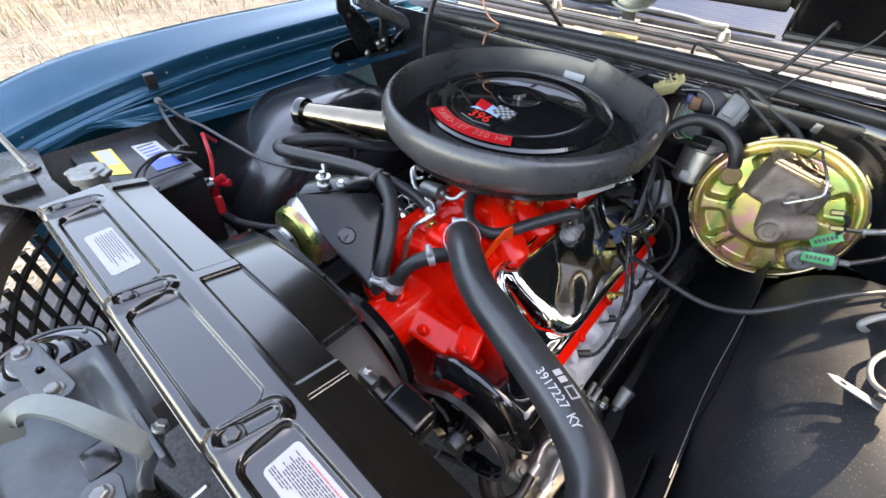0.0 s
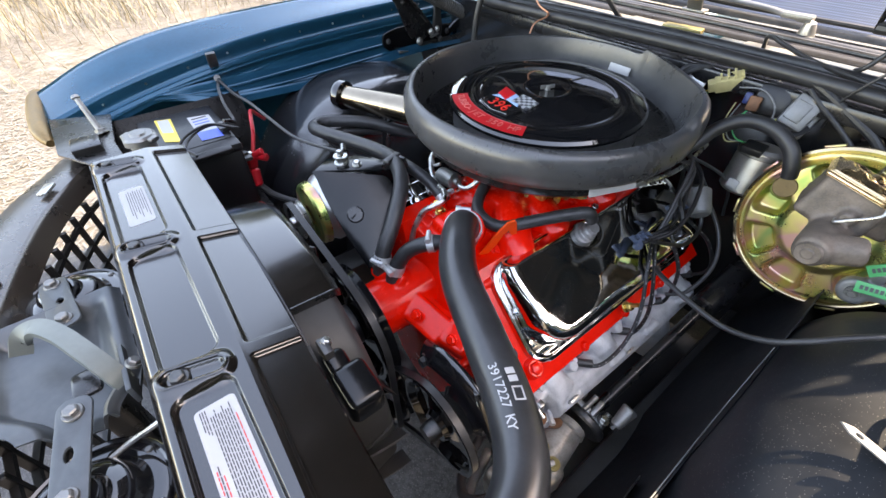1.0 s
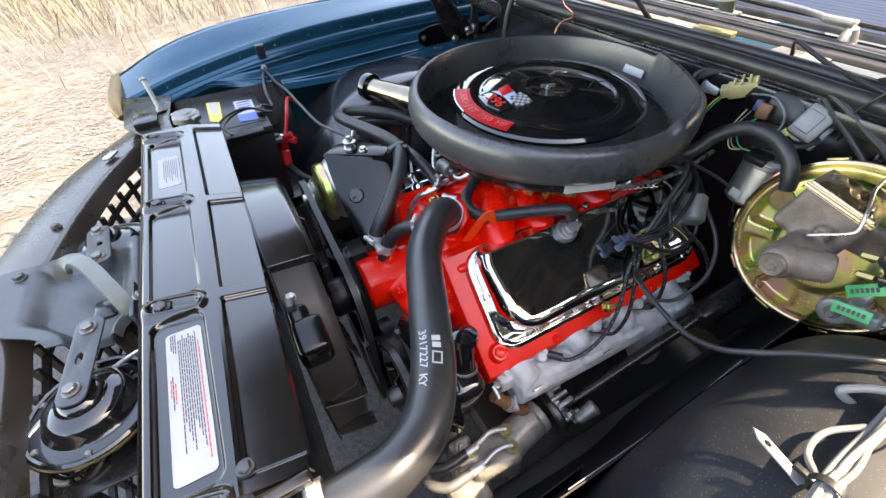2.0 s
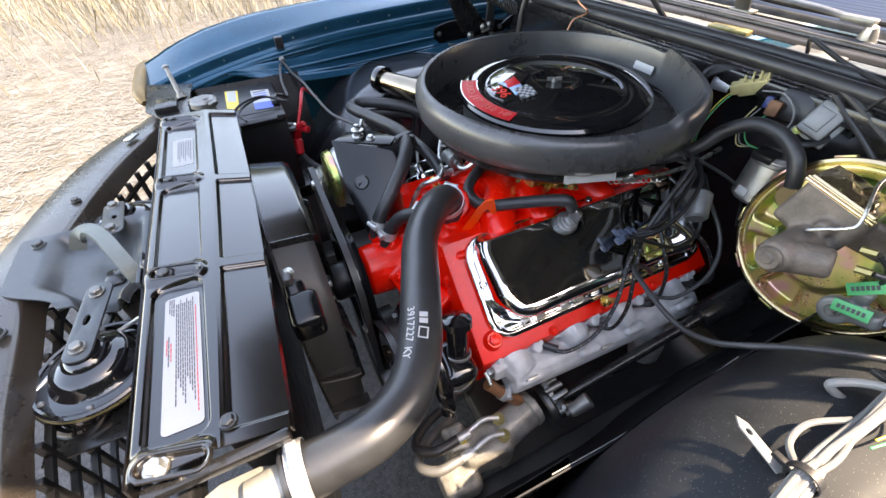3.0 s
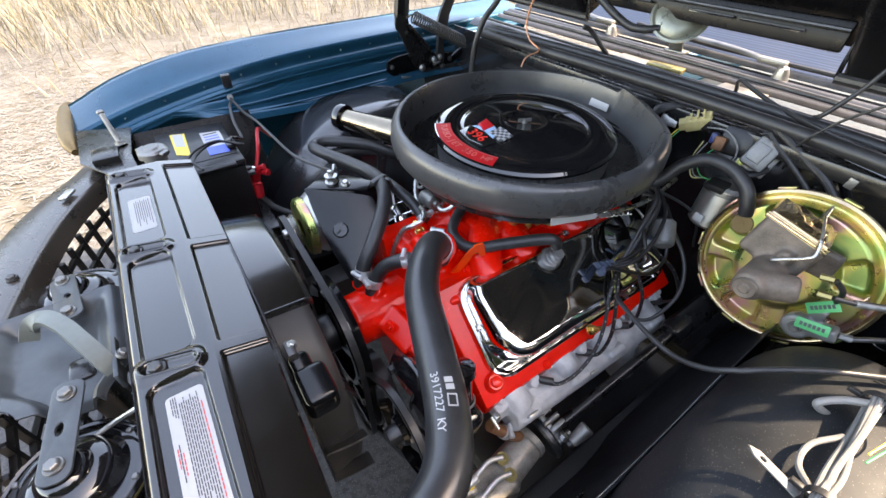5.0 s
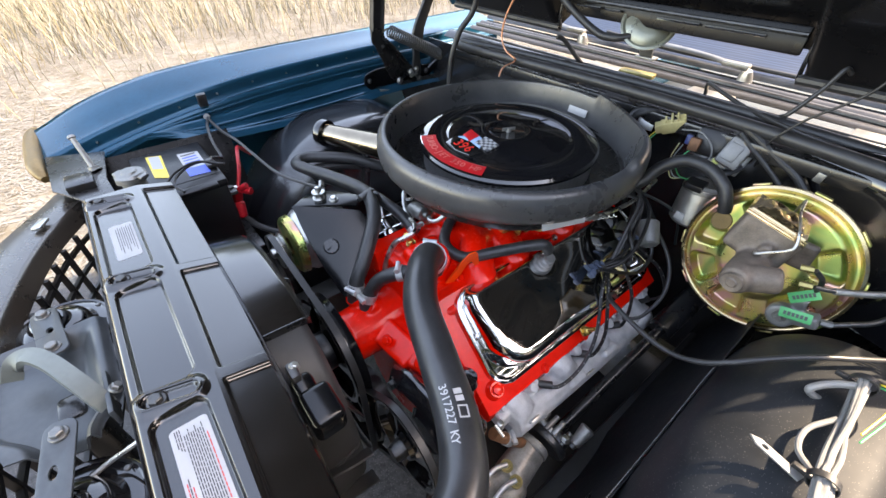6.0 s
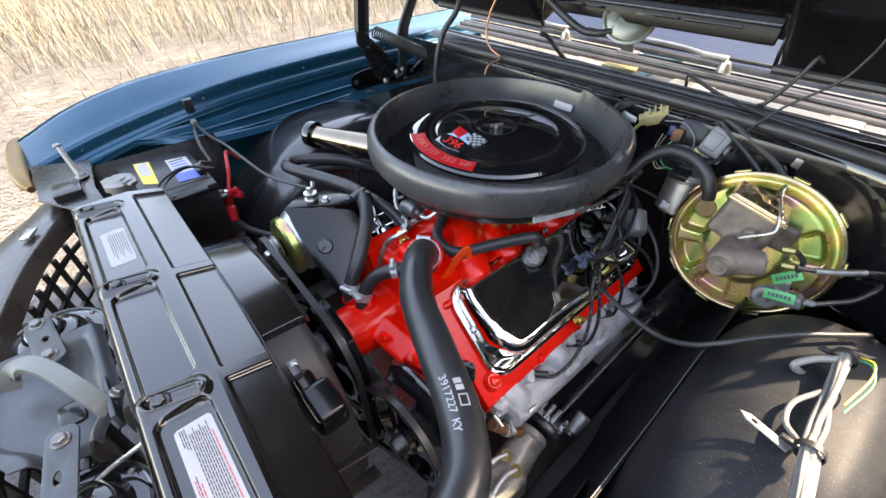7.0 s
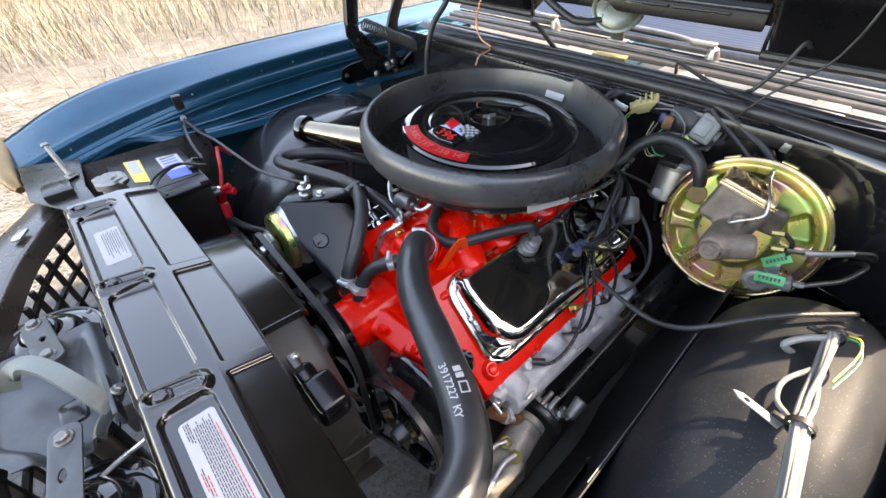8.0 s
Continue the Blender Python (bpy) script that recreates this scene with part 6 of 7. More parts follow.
part("bracket", plate([(q.x, q.y) for q in o2c], 0.004, BMX, bev=0.002), "bracket", alt, "gloss black sheet steel bracket")
top3 = [V(-0.221, 0.262, 0.771), V(-0.148, 0.362, 0.768), V(-0.175, 0.385, 0.768), V(-0.225, 0.350, 0.771), V(-0.245, 0.300, 0.771)]
part("bracket_top", plate([(q.x, q.y) for q in top3], 0.004, pose(0, 0, 0.7705), bev=0.0015), "bracket", alt)
part("bracket_side", sheet(lambda u, v: TL.lerp(BT, u * 0.9) + V(-0.035 * v, 0.02 * v, -0.02 * v), 10, 4, 0.003), "bracket", alt)
part("bolt", join(bolt((-0.215, 0.315, 0.776), (0, 0, 1), 0.011, 0.010), rod((-0.215, 0.315, 0.78), (-0.215, 0.315, 0.80), 0.0045)), "steel", alt)
cs = V(-0.138, 0.294, 0.705) + nz * ((TL - V(-0.138, 0.294, 0.705)).dot(nz) + 0.0045)
part("screw", join(lathe([(0, 0.0025), (0.013, 0.0022), (0.0155, 0.0), (0, 0)], cs, nz, 28), box(cs + nz * 0.0026, (0.0026, 0.026, 0.0008), 0, (0, 0, 20))), "satin", alt, "dark slotted screw head")
for q in ((-0.236, 0.262, 0.735), (-0.19, 0.335, 0.776)):
    part("bolt", bolt(q, (-0.3, -0.9, 0.2) if q[2] < 0.75 else (0, 0, 1), 0.008, 0.007), "steel", alt)


def pulley(name, c, r, label, parent, grooves=1):
    c = Vector(c)
    prof = [(0, 0.010), (r * 0.28, 0.010), (r * 0.34, 0.002), (r * 0.55, -0.004), (r * 0.86, -0.004), (r * 0.93, 0.008)]
    h = 0.008
    for _ in range(grooves):
        prof += [(r, h), (r * 0.90, h - 0.007), (r, h - 0.014)]
        h -= 0.016
    prof += [(r * 0.9, h), (0, h)]
    return part(name, lathe(prof, c, (0, -1, 0), 48), "gloss", parent, label)


def belt(name, discs, y, label):
    """A V-belt round discs (x, z, r), as the taut hull about them."""
    pts = []
    for x, z, r in discs:
        for k in range(48):
            a = 2 * math.pi * k / 48
            pts.append((x + r * math.cos(a), z + r * math.sin(a)))
    pts = sorted(set(pts))
    def half(seq):
        out = []
        for p in seq:
            while len(out) > 1 and (out[-1][0] - out[-2][0]) * (p[1] - out[-2][1]) - (out[-1][1] - out[-2][1]) * (p[0] - out[-2][0]) <= 0:
                out.pop()
            out.append(p)
        return out[:-1]
    hull = half(pts) + half(pts[::-1])
    bm = bmesh.new()
    rows = []
    n = len(hull)
    for i, p in enumerate(hull):
        a, b = Vector(hull[i - 1]), Vector(hull[(i + 1) % n])
        t = (b - a).normalized()
        nn = Vector((t.y, -t.x))
        rows.append([bm.verts.new((p[0] + nn.x * o, y + w, p[1] + nn.y * o)) for o, w in ((0.003, -0.006), (0.003, 0.006), (-0.006, 0.0035), (-0.006, -0.0035))])
    for i in range(n):
        a, b = rows[i], rows[(i + 1) % n]
        for k in range(4):
            bm.faces.new((a[k], a[(k + 1) % 4], b[(k + 1) % 4], b[k]))
    solo(name, bm, "rubber", label, "belt", "drive belts")


pump = thing("pump_pulley", "gloss black water pump pulley on the fan hub", "pulley", (-0.02, 0.2, 0.5))
pulley("pulley", (-0.02, 0.205, 0.575), 0.110, "", pump, 2)
part("fan_hub", lathe([(0, 0.05), (0.022, 0.05), (0.026, 0.045), (0.026, 0.03), (0.034, 0.028), (0.038, 0.022), (0.038, -0.005), (0, -0.005)], (-0.02, 0.195, 0.58), (0, -1, 0), 36), "plastic", pump)
for k in range(4):
    a = math.pi / 4 + k * math.pi / 2
    part("bolt", bolt((-0.02 + 0.027 * math.cos(a), 0.166, 0.58 + 0.027 * math.sin(a)), (0, -1, 0), 0.006, 0.006), "steel", pump)
for k in range(5):
    a = 2 * math.pi * k / 5 + 0.5
    part("fan_blade", box((-0.02 + 0.12 * math.cos(a), 0.150, 0.58 + 0.12 * math.sin(a)), (0.16, 0.003, 0.09), 0.001, (28, -math.degrees(a), 0)), "satin", pump)
crank = thing("crank_pulley", "gloss black crankshaft pulley", "pulley", (0, 0.21, 0.25))
pulley("pulley", (0.0, 0.222, 0.36), 0.09, "", crank, 2)
part("damper", lathe([(0, 0), (0.08, 0), (0.08, -0.03), (0, -0.03)], (0, 0.25, 0.36), (0, -1, 0), 40), "darksteel", crank)
belt("fan_belt", [(-0.226, 0.681, 0.037), (-0.02, 0.575, 0.109), (0.0, 0.36, 0.089)], 0.206, "black rubber belt round the alternator and fan pulleys")
ps = thing("power_steering_pump", "gloss black power steering pump with its pulley", "pump", (0.24, 0.28, 0.42))
pulley("pulley", (0.203, 0.222, 0.535), 0.086, "", ps)
part("shaft_nut", lathe([(0, 0.03), (0.014, 0.03), (0.017, 0.02), (0.017, 0), (0, 0)], (0.203, 0.222, 0.535), (0, -1, 0), 24), "darksteel", ps)
part("reservoir", join(box((0.236, 0.308, 0.532), (0.084, 0.066, 0.112), 0.022, (0, 8, 0), 4), rod((0.213, 0.25, 0.545), (0.213, 0.30, 0.545), 0.046, 0.046, 28, 0.01)), "gloss", ps, "gloss black oil reservoir")
part("filler_neck", rod((0.245, 0.315, 0.55), (0.222, 0.325, 0.64), 0.019, 0.018, 24, 0.003), "gloss", ps)
part("filler_cap", lathe([(0, 0.010), (0.012, 0.010), (0.018, 0.006), (0.024, 0.004), (0.025, -0.008), (0, -0.008)], (0.220, 0.326, 0.645), (-0.22, 0.1, 0.9), 28), "gloss", ps)
part("bracket", tube([(0.110, 0.262, 0.590), (0.150, 0.262, 0.612), (0.205, 0.266, 0.612), (0.255, 0.270, 0.585), (0.285, 0.272, 0.54), (0.290, 0.272, 0.50)], lambda u: 0.020 - 0.006 * u, 14, flat=0.35), "gloss", ps, "gloss black bracket arm")
part("neck_ring", lathe([(0.0205, 0.0), (0.0225, 0.001), (0.0225, 0.006), (0.0205, 0.007)], (0.238, 0.318, 0.578), (-0.22, 0.1, 0.9), 28), "dullalloy", ps, "bright seam ring at the filler neck")
part("clip", join(box((0.288, 0.352, 0.566), (0.012, 0.012, 0.02), 0.003), rod((0.284, 0.345, 0.570), (0.304, 0.345, 0.562), 0.003)), "steel", ps)
part("bolt", bolt((0.125, 0.255, 0.588), (0, -1, 0), 0.011, 0.012), "darksteel", ps)
belt("steering_belt", [(0.203, 0.535, 0.082), (0.0, 0.36, 0.089)], 0.222, "black rubber belt to the power steering pulley")

# ---- steering gear and shaft ----
sg = thing("steering_gear", "oily bare iron steering gear box with hose fittings", "steering gear", (0.36, 0.28, 0.35))
g = join(box((0.365, 0.30, 0.42), (0.09, 0.13, 0.10), 0.02, (0, 0, -8), 3), rod((0.36, 0.34, 0.44), (0.345, 0.44, 0.455), 0.046, 0.043, 28, 0.006), rod((0.34, 0.24, 0.40), (0.33, 0.20, 0.40), 0.05, 0.045, 28, 0.006), box((0.40, 0.21, 0.40), (0.09, 0.10, 0.06), 0.02), box((0.33, 0.235, 0.455), (0.07, 0.06, 0.04), 0.012))
part("housing", cast(g, 0.004, 3), "gearbox", sg, angle=180)
part("end_cover", rod((0.345, 0.435, 0.455), (0.342, 0.455, 0.458), 0.047, 0.045, 28, 0.003), "gearbox", sg)
for c in ((0.345, 0.345, 0.487), (0.385, 0.335, 0.49), (0.325, 0.232, 0.48)):
    part("fitting", join(bolt(c, (0.1, 0, 1), 0.011, 0.010), lathe([(0, 0.004), (0.016, 0.004), (0.016, 0), (0, 0)], c, (0.1, 0, 1), 20)), "mutedgold" if c[1] > 0.3 else "dullalloy", sg)
part("adjuster", lathe([(0, 0.006), (0.011, 0.006), (0.012, 0), (0, 0)], (0.345, 0.245, 0.478), (0, 0, 1), 20), "yellow", sg, "yellow inspection paint dab")
SGM = Matrix.Translation((0.326, 0.358, 0.440)) @ Matrix.Scale(0.74, 4) @ Matrix.Translation((-0.365, -0.340, -0.490))
for c in sg.children:
    c.data.transform(SGM)
for pts, rr in (([(0.345, 0.345, 0.497), (0.335, 0.31, 0.502), (0.34, 0.27, 0.495), (0.345, 0.24, 0.49)], 0.0046), ([(0.385, 0.335, 0.500), (0.378, 0.30, 0.502), (0.385, 0.25, 0.49), (0.385, 0.23, 0.485)], 0.0046)):
    pts = [SGM @ V(*q) for q in pts]
    ln = thing("steering_line", "grey steel line from the steering gear", "pipe", pts[0], "steering lines")
    part("pipe", tube(pts, rr, 12), "clampzinc", ln)
    part("ferrule", rod(Vector(pts[-1]) + V(0, 0.02, 0.003), Vector(pts[-1]) - V(0, 0.012, 0), 0.0078, 0.0078, 16, 0.002), "clampzinc", ln)
    e = Vector(pts[-1])
    part("hose", tube([e - V(0, 0.005, 0), e - V(0.0, 0.05, 0.004), e + V(-0.03, -0.075, -0.02), e + V(-0.07, -0.04, -0.05), e + V(-0.10, 0.03, -0.07)], 0.0088, 14), "rubber" if pts[0].x < 0.33 else "dullgrey", ln)
shaft = thing("steering_shaft", "black steering shaft with a bright coupling", "steering shaft", (0.33, 0.62, 0.42))
part("shaft", rod((0.325, 0.50, 0.425), (0.345, 0.93, 0.55), 0.011, 0.011, 18), "satin", shaft)
part("coupling", join(lathe([(0, 0.008), (0.042, 0.008), (0.045, 0.004), (0.045, -0.004), (0.042, -0.008), (0, -0.008)], (0.338, 0.475, 0.455), (0.0, 1, 0.25), 28), box((0.338, 0.492, 0.462), (0.07, 0.02, 0.035), 0.004, (14, 0, 0))), "darksteel", shaft)
for k in (-1, 1):
    part("pinch_bolt", join(bolt((0.338 + k * 0.028, 0.492, 0.482), (0, 0.2, 1), 0.009, 0.008), rod((0.338 + k * 0.028, 0.47, 0.47), (0.338 + k * 0.028, 0.51, 0.48), 0.006)), "steel", shaft)
for c in shaft.children:
    if c.name.startswith(("coupling", "pinch")):
        c.data.transform(Matrix.Translation((-0.018, -0.008, -0.042)))
part("yoke", join(box((0.312, 0.470, 0.452), (0.048, 0.012, 0.014), 0.003, (14, 12, 0)), box((0.296, 0.482, 0.448), (0.010, 0.034, 0.016), 0.003, (14, 0, 0)), box((0.330, 0.482, 0.456), (0.010, 0.034, 0.016), 0.003, (14, 0, 0)), rod((0.318, 0.455, 0.470), (0.318, 0.490, 0.474), 0.005, 0.005, 12)), "dullalloy", shaft, "worn bright coupling yoke")
part("joint", rod((0.338, 0.80, 0.51), (0.35, 0.96, 0.56), 0.026, 0.026, 24, 0.004), "satin", shaft)
mount = thing("bushing_bolt", "grey capped bushing on the inner fender", "bushing", (0.40, 0.47, 0.46))
part("boss", rod((0.372, 0.505, 0.496), (0.370, 0.470, 0.474), 0.014, 0.010, 22, 0.003), "dullalloy", mount)
part("nut", bolt((0.370, 0.469, 0.4735), (-0.05, -0.85, -0.5), 0.007, 0.006), "darksteel", mount)
pipe = thing("exhaust_pipe", "rust brown steel pipe below the manifold", "pipe", (0.29, 0.4, 0.42))
part("pipe", tube([(0.27, 0.36, 0.50), (0.285, 0.385, 0.47), (0.30, 0.42, 0.43), (0.30, 0.45, 0.36)], 0.011, 14), "rust", pipe)
part("clamp", clamp_band((0.285, 0.385, 0.47), (0.3, 0.5, -0.6), 0.0115), "clampzinc", pipe)
part("splash_panel", sheet(lambda u, v: (0.44 + 0.02 * v + 0.015 * u * (1 - u), 0.10 + 0.30 * u, 0.54 - 0.22 * v), 14, 10, 0.002), "satin", body, "black splash panel", 60)

# ---- brake booster and master cylinder ----
BC, BN = V(0.420, 0.871, 0.734), V(0.0, -0.9786, 0.2057)
BX = V(1, 0, 0)
BY = BN.cross(BX)
BOO = Matrix.Translation(BC) @ Matrix((BX, BY, BN)).transposed().to_4x4()
boo = thing("brake_booster", "round yellow-zinc brake booster on the firewall", "brake booster", BC - V(0, 0, 0.13))
LOBES = ((108, 22, 0.019), (28, 17, 0.019), (-36, 19, 0.019), (-98, 18, 0.019), (-144, 18, 0.019), (171, 16, 0.019))


def booster_fn(u, v):
    a, r = 2 * math.pi * u, 0.126 * (1 - v)
    h = 0.002 + 0.021 * smooth01(0.121, 0.112, r) + 0.008 * smooth01(0.07, 0.055, r)
    deg = math.degrees(a)
    for c, w, dep in LOBES:
        da = radians(abs((deg - c + 180) % 360 - 180))
        qa, qr = da * r - radians(w) * r + 0.013, abs(r - 0.0905) - 0.0235 + 0.013
        inside = 0.013 - math.hypot(max(qa, 0), max(qr, 0)) - min(max(qa, qr), 0)
        h -= dep * smooth01(-0.001, 0.009, inside)
    return BOO @ V(r * math.cos(a), r * math.sin(a), h)


part("front_shell", sheet(booster_fn, 240, 60, 0.0015), "gold", boo, "yellow zinc pressed shell", 60)
rim = lathe([(0.124, 0.000), (0.127, 0.004), (0.131, 0.006), (0.1355, 0.004), (0.1365, -0.002), (0.135, -0.010), (0.128, -0.014), (0.126, -0.05), (0.11, -0.075), (0.06, -0.085), (0, -0.085)], (0, 0, 0), (0, 0, 1), 96)
rim.transform(BOO)
part("rear_shell", rim, "pinkgold", boo, "rose-gold rolled rim and rear shell")
for k in range(10):
    a = radians(36 * k + 10)
    part("crimp", box((0, 0, 0), (0.004, 0.026, 0.012), 0.0015), "gold", boo).data.transform(BOO @ pose(0.1375 * math.cos(a), 0.1375 * math.sin(a), -0.002, 0, 0, 36 * k + 10))
part("hose_boss", lathe([(0.024, 0.0), (0.024, 0.006), (0.021, 0.008), (0, 0.008)], (0.334, 0.872, 0.778), BN, 28), "gold", boo)
part("check_valve", join(lathe([(0.0165, 0), (0.0175, 0.002), (0.0175, 0.008), (0.0165, 0.0095), (0, 0.0095)], V(0.334, 0.872, 0.778) + BN * 0.008, BN, 28), lathe([(0.003, 0), (0.003, 0.001), (0, 0.001)], V(0.334, 0.872, 0.778) + BN * 0.0175, BN, 12)), "valvebrown", boo, "brown check valve disc")
for k in range(2):
    part("stamped_mark", join(*[box((0.010 * q, -0.013 * k, 0), (0.006, 0.008, 0.0008), 0) for q in range(5 + 2 * k)]), "brass", boo, "row of raised stamped marks").data.transform(BOO @ pose(0.062, 0.018, 0.0305 - 0.008, 0, 0, -8))
mc = thing("master_cylinder", "brown-grey cast iron brake master cylinder on the booster", "master cylinder", (0.425, 0.76, 0.80))
mcb = join(box((0.411, 0.790, 0.826), (0.084, 0.095, 0.066), 0.008, (-12, 14, 4), 3, taper=1.0), rod((0.420, 0.86, 0.795), (0.422, 0.685, 0.803), 0.027, 0.024, 28, 0.005), rod((0.422, 0.690, 0.803), (0.468, 0.708, 0.815), 0.022, 0.019, 24, 0.004), rod((0.422, 0.695, 0.803), (0.421, 0.668, 0.805), 0.024, 0.021, 24, 0.004), box((0.420, 0.748, 0.818), (0.03, 0.012, 0.03), 0.004), box((0.42, 0.842, 0.79), (0.12, 0.016, 0.05), 0.006), rod((0.428, 0.745, 0.830), (0.428, 0.734, 0.830), 0.012, 0.009))
part("body", cast(mcb, 0.0028, 3), "mciron", mc, angle=180)
part("plug", lathe([(0, 0.003), (0.006, 0.003), (0.008, 0.0015), (0.014, 0.0015), (0.016, -0.002), (0.012, -0.004), (0, -0.004)], (0.4205, 0.664, 0.8055), (-0.05, -0.98, 0.1), 28), "mciron", mc)
CVM = pose(0.416, 0.795, 0.860, -12, 14, 4)
def cover_press(u, v):
    x, y = -0.043 + 0.086 * u, -0.050 + 0.10 * v
    d = min(u, v, 1 - u, 1 - v)
    return CVM @ V(x, y, 0.004 + 0.009 * smooth01(0.08, 0.2, d) * (0.6 + 0.4 * math.sin(x * 140) * math.sin(y * 110)) - 0.010 * smooth01(0.03, 0.0, d))
part("cover", sheet(cover_press, 30, 32, 0.002), "pinkgold", mc, "rose-gold zinc reservoir cover", 50)
part("cover_bead", join(box((0, -0.051, -0.003), (0.086, 0.003, 0.004), 0.001), box((0, -0.051, 0.001), (0.086, 0.003, 0.0025), 0.001)), "pinkgold", mc).data.transform(CVM)
part("bail", tube([(0.418, 0.732, 0.828), (0.420, 0.722, 0.829), (0.432, 0.724, 0.838), (0.450, 0.730, 0.850), (0.455, 0.735, 0.858), (0.448, 0.75, 0.874), (0.434, 0.785, 0.884), (0.428, 0.83, 0.882), (0.423, 0.85, 0.86), (0.42, 0.85, 0.83)], 0.0020, 10), "steel", mc, "bright wire bail")
for q in ((0.484, 0.715, 0.820), (0.474, 0.725, 0.838)):
    part("line_nut", rod(q, Vector(q) + V(0.014, 0.003, 0.003), 0.0046, 0.0046, 6), "mutedgold", mc)
db = thing("brake_valve", "grey cast brake distribution valve with line fittings", "brake valve", (0.49, 0.75, 0.72))
part("body", cast(join(rod((0.489, 0.740, 0.744), (0.489, 0.760, 0.740), 0.020, 0.020, 24, 0.003), box((0.512, 0.752, 0.752), (0.045, 0.024, 0.022), 0.005, (0, -20, 0)), box((0.500, 0.760, 0.768), (0.018, 0.018, 0.032), 0.004)), 0.0028, 2), "dullgrey", db, angle=180)
part("pivot", join(bolt((0.489, 0.739, 0.744), (0, -1, 0.1), 0.008, 0.006), rod((0.489, 0.731, 0.745), (0.489, 0.740, 0.744), 0.004)), "dullalloy", db)
part("line_nut", rod((0.532, 0.753, 0.760), (0.546, 0.760, 0.760), 0.0055, 0.0055, 6), "dullalloy", db)
LINE_A = [(0.500, 0.718, 0.823), (0.52, 0.735, 0.820), (0.545, 0.765, 0.815), (0.57, 0.80, 0.810), (0.595, 0.845, 0.795), (0.605, 0.885, 0.765), (0.59, 0.93, 0.735), (0.57, 0.96, 0.70)]
for pts, rr in ((LINE_A, 0.0034), ([(0.546, 0.778, 0.740), (0.56, 0.79, 0.745), (0.584, 0.815, 0.752), (0.60, 0.85, 0.765), (0.60, 0.90, 0.745), (0.59, 0.95, 0.71)], 0.0040), ([(0.490, 0.728, 0.841), (0.503, 0.742, 0.822), (0.505, 0.765, 0.785), (0.501, 0.776, 0.762)], 0.0036)):
    line = solo("brake_line", tube(pts, rr, 12), "darksteel", "grey steel brake line from the master cylinder", "brake line", "brake lines")
    if pts is LINE_A:
        part("spring_guard", tube(curve(LINE_A[1:4], 30), lambda u: 0.0044 + 0.0007 * math.sin(u * 190), 12, 2), "dullalloy", line, "ribbed spring guard", 180)
for c in db.children:
    c.data.transform(Matrix.Translation((0.0, 0.018, -0.020)))
for k, (c, r) in enumerate((((0.498, 0.757, 0.778), (70, -48, 0)), ((0.504, 0.748, 0.747), (70, -16, 0)))):
    tg = thing("paper_tag", "green tape tag round a brake line", "tag", c, "green tags")
    t = part("tape", box((0, 0, 0), (0.040, 0.016, 0.0012), 0.0004), "green", tg)
    t.data.transform(pose(*c, *r))
    t2 = part("print_bar", join(*[box((-0.013 + 0.0052 * q, 0, 0.0009), (0.0035, 0.006, 0.0004), 0) for q in range(6)]), "ink", tg)
    t2.data.transform(pose(*c, *r))
solo("booster_hose", tube([(0.330, 0.862, 0.797), (0.326, 0.861, 0.812), (0.313, 0.864, 0.836), (0.290, 0.868, 0.852), (0.262, 0.871, 0.859), (0.228, 0.868, 0.856), (0.198, 0.853, 0.834), (0.180, 0.83, 0.802), (0.15, 0.80, 0.775), (0.09, 0.76, 0.75)], 0.0118, 18), "rubber", "thick black rubber vacuum hose to the booster", "hose")

# ---- battery ----
bat = thing("battery", "dark grey car battery with yellow and blue labels", "battery", (-0.572, 0.122, 0.56))
part("case", box((-0.572, 0.122, 0.645), (0.225, 0.155, 0.19), 0.006), "plastic", bat)
part("handle", box((-0.448, 0.130, 0.752), (0.020, 0.10, 0.012), 0.004, (0, 12, 0)), "plastic", bat)
part("top", join(box((-0.572, 0.121, 0.748), (0.245, 0.160, 0.020), 0.006), box((-0.585, 0.121, 0.7575), (0.20, 0.14, 0.004), 0.0015)), "plastic", bat)
part("label", plate([(-0.668, 0.076), (-0.545, 0.074), (-0.525, 0.101), (-0.656, 0.108)], 0.0008, pose(0, 0, 0.7602), bev=0), "yellow", bat, "yellow and white printed label")
part("label_field", plate([(-0.662, 0.081), (-0.590, 0.079), (-0.578, 0.099), (-0.654, 0.103)], 0.0008, pose(0, 0, 0.7607), bev=0), "white", bat)
part("label", plate([(-0.637, 0.139), (-0.500, 0.137), (-0.495, 0.181), (-0.626, 0.184)], 0.0008, pose(0, 0, 0.7602), bev=0), "white", bat, "white and blue printed label")
part("label_field", plate([(-0.545, 0.1378), (-0.500, 0.137), (-0.495, 0.181), (-0.540, 0.182)], 0.0008, pose(0, 0, 0.7607), bev=0), "bluelabel", bat)
for q in range(4):
    part("print_bar", box((-0.648 + 0.015 * q, 0.091, 0.7613), (0.005, 0.015, 0.0003), 0), "bluelabel", bat)
    part("print_bar", box((-0.620 + 0.016 * q, 0.160, 0.7613), (0.006, 0.032, 0.0003), 0), "ink" if q == 0 else "bluelabel", bat)
for c in ((-0.53, 0.19, 0.76), (-0.488, 0.205, 0.70)):
    part("terminal", join(rod(c, Vector(c) + V(0, 0, 0.016), 0.010, 0.008, 18, 0.002), box(Vector(c) + V(0.004, 0, 0.006), (0.034, 0.022, 0.010), 0.003)), "darksteel", bat)
part("vent_slots", join(*[box((-0.473, 0.07 + 0.018 * k, 0.71 - 0.01 * (k % 2)), (0.004, 0.010, 0.04), 0.001) for k in range(5)]), "satin", bat)
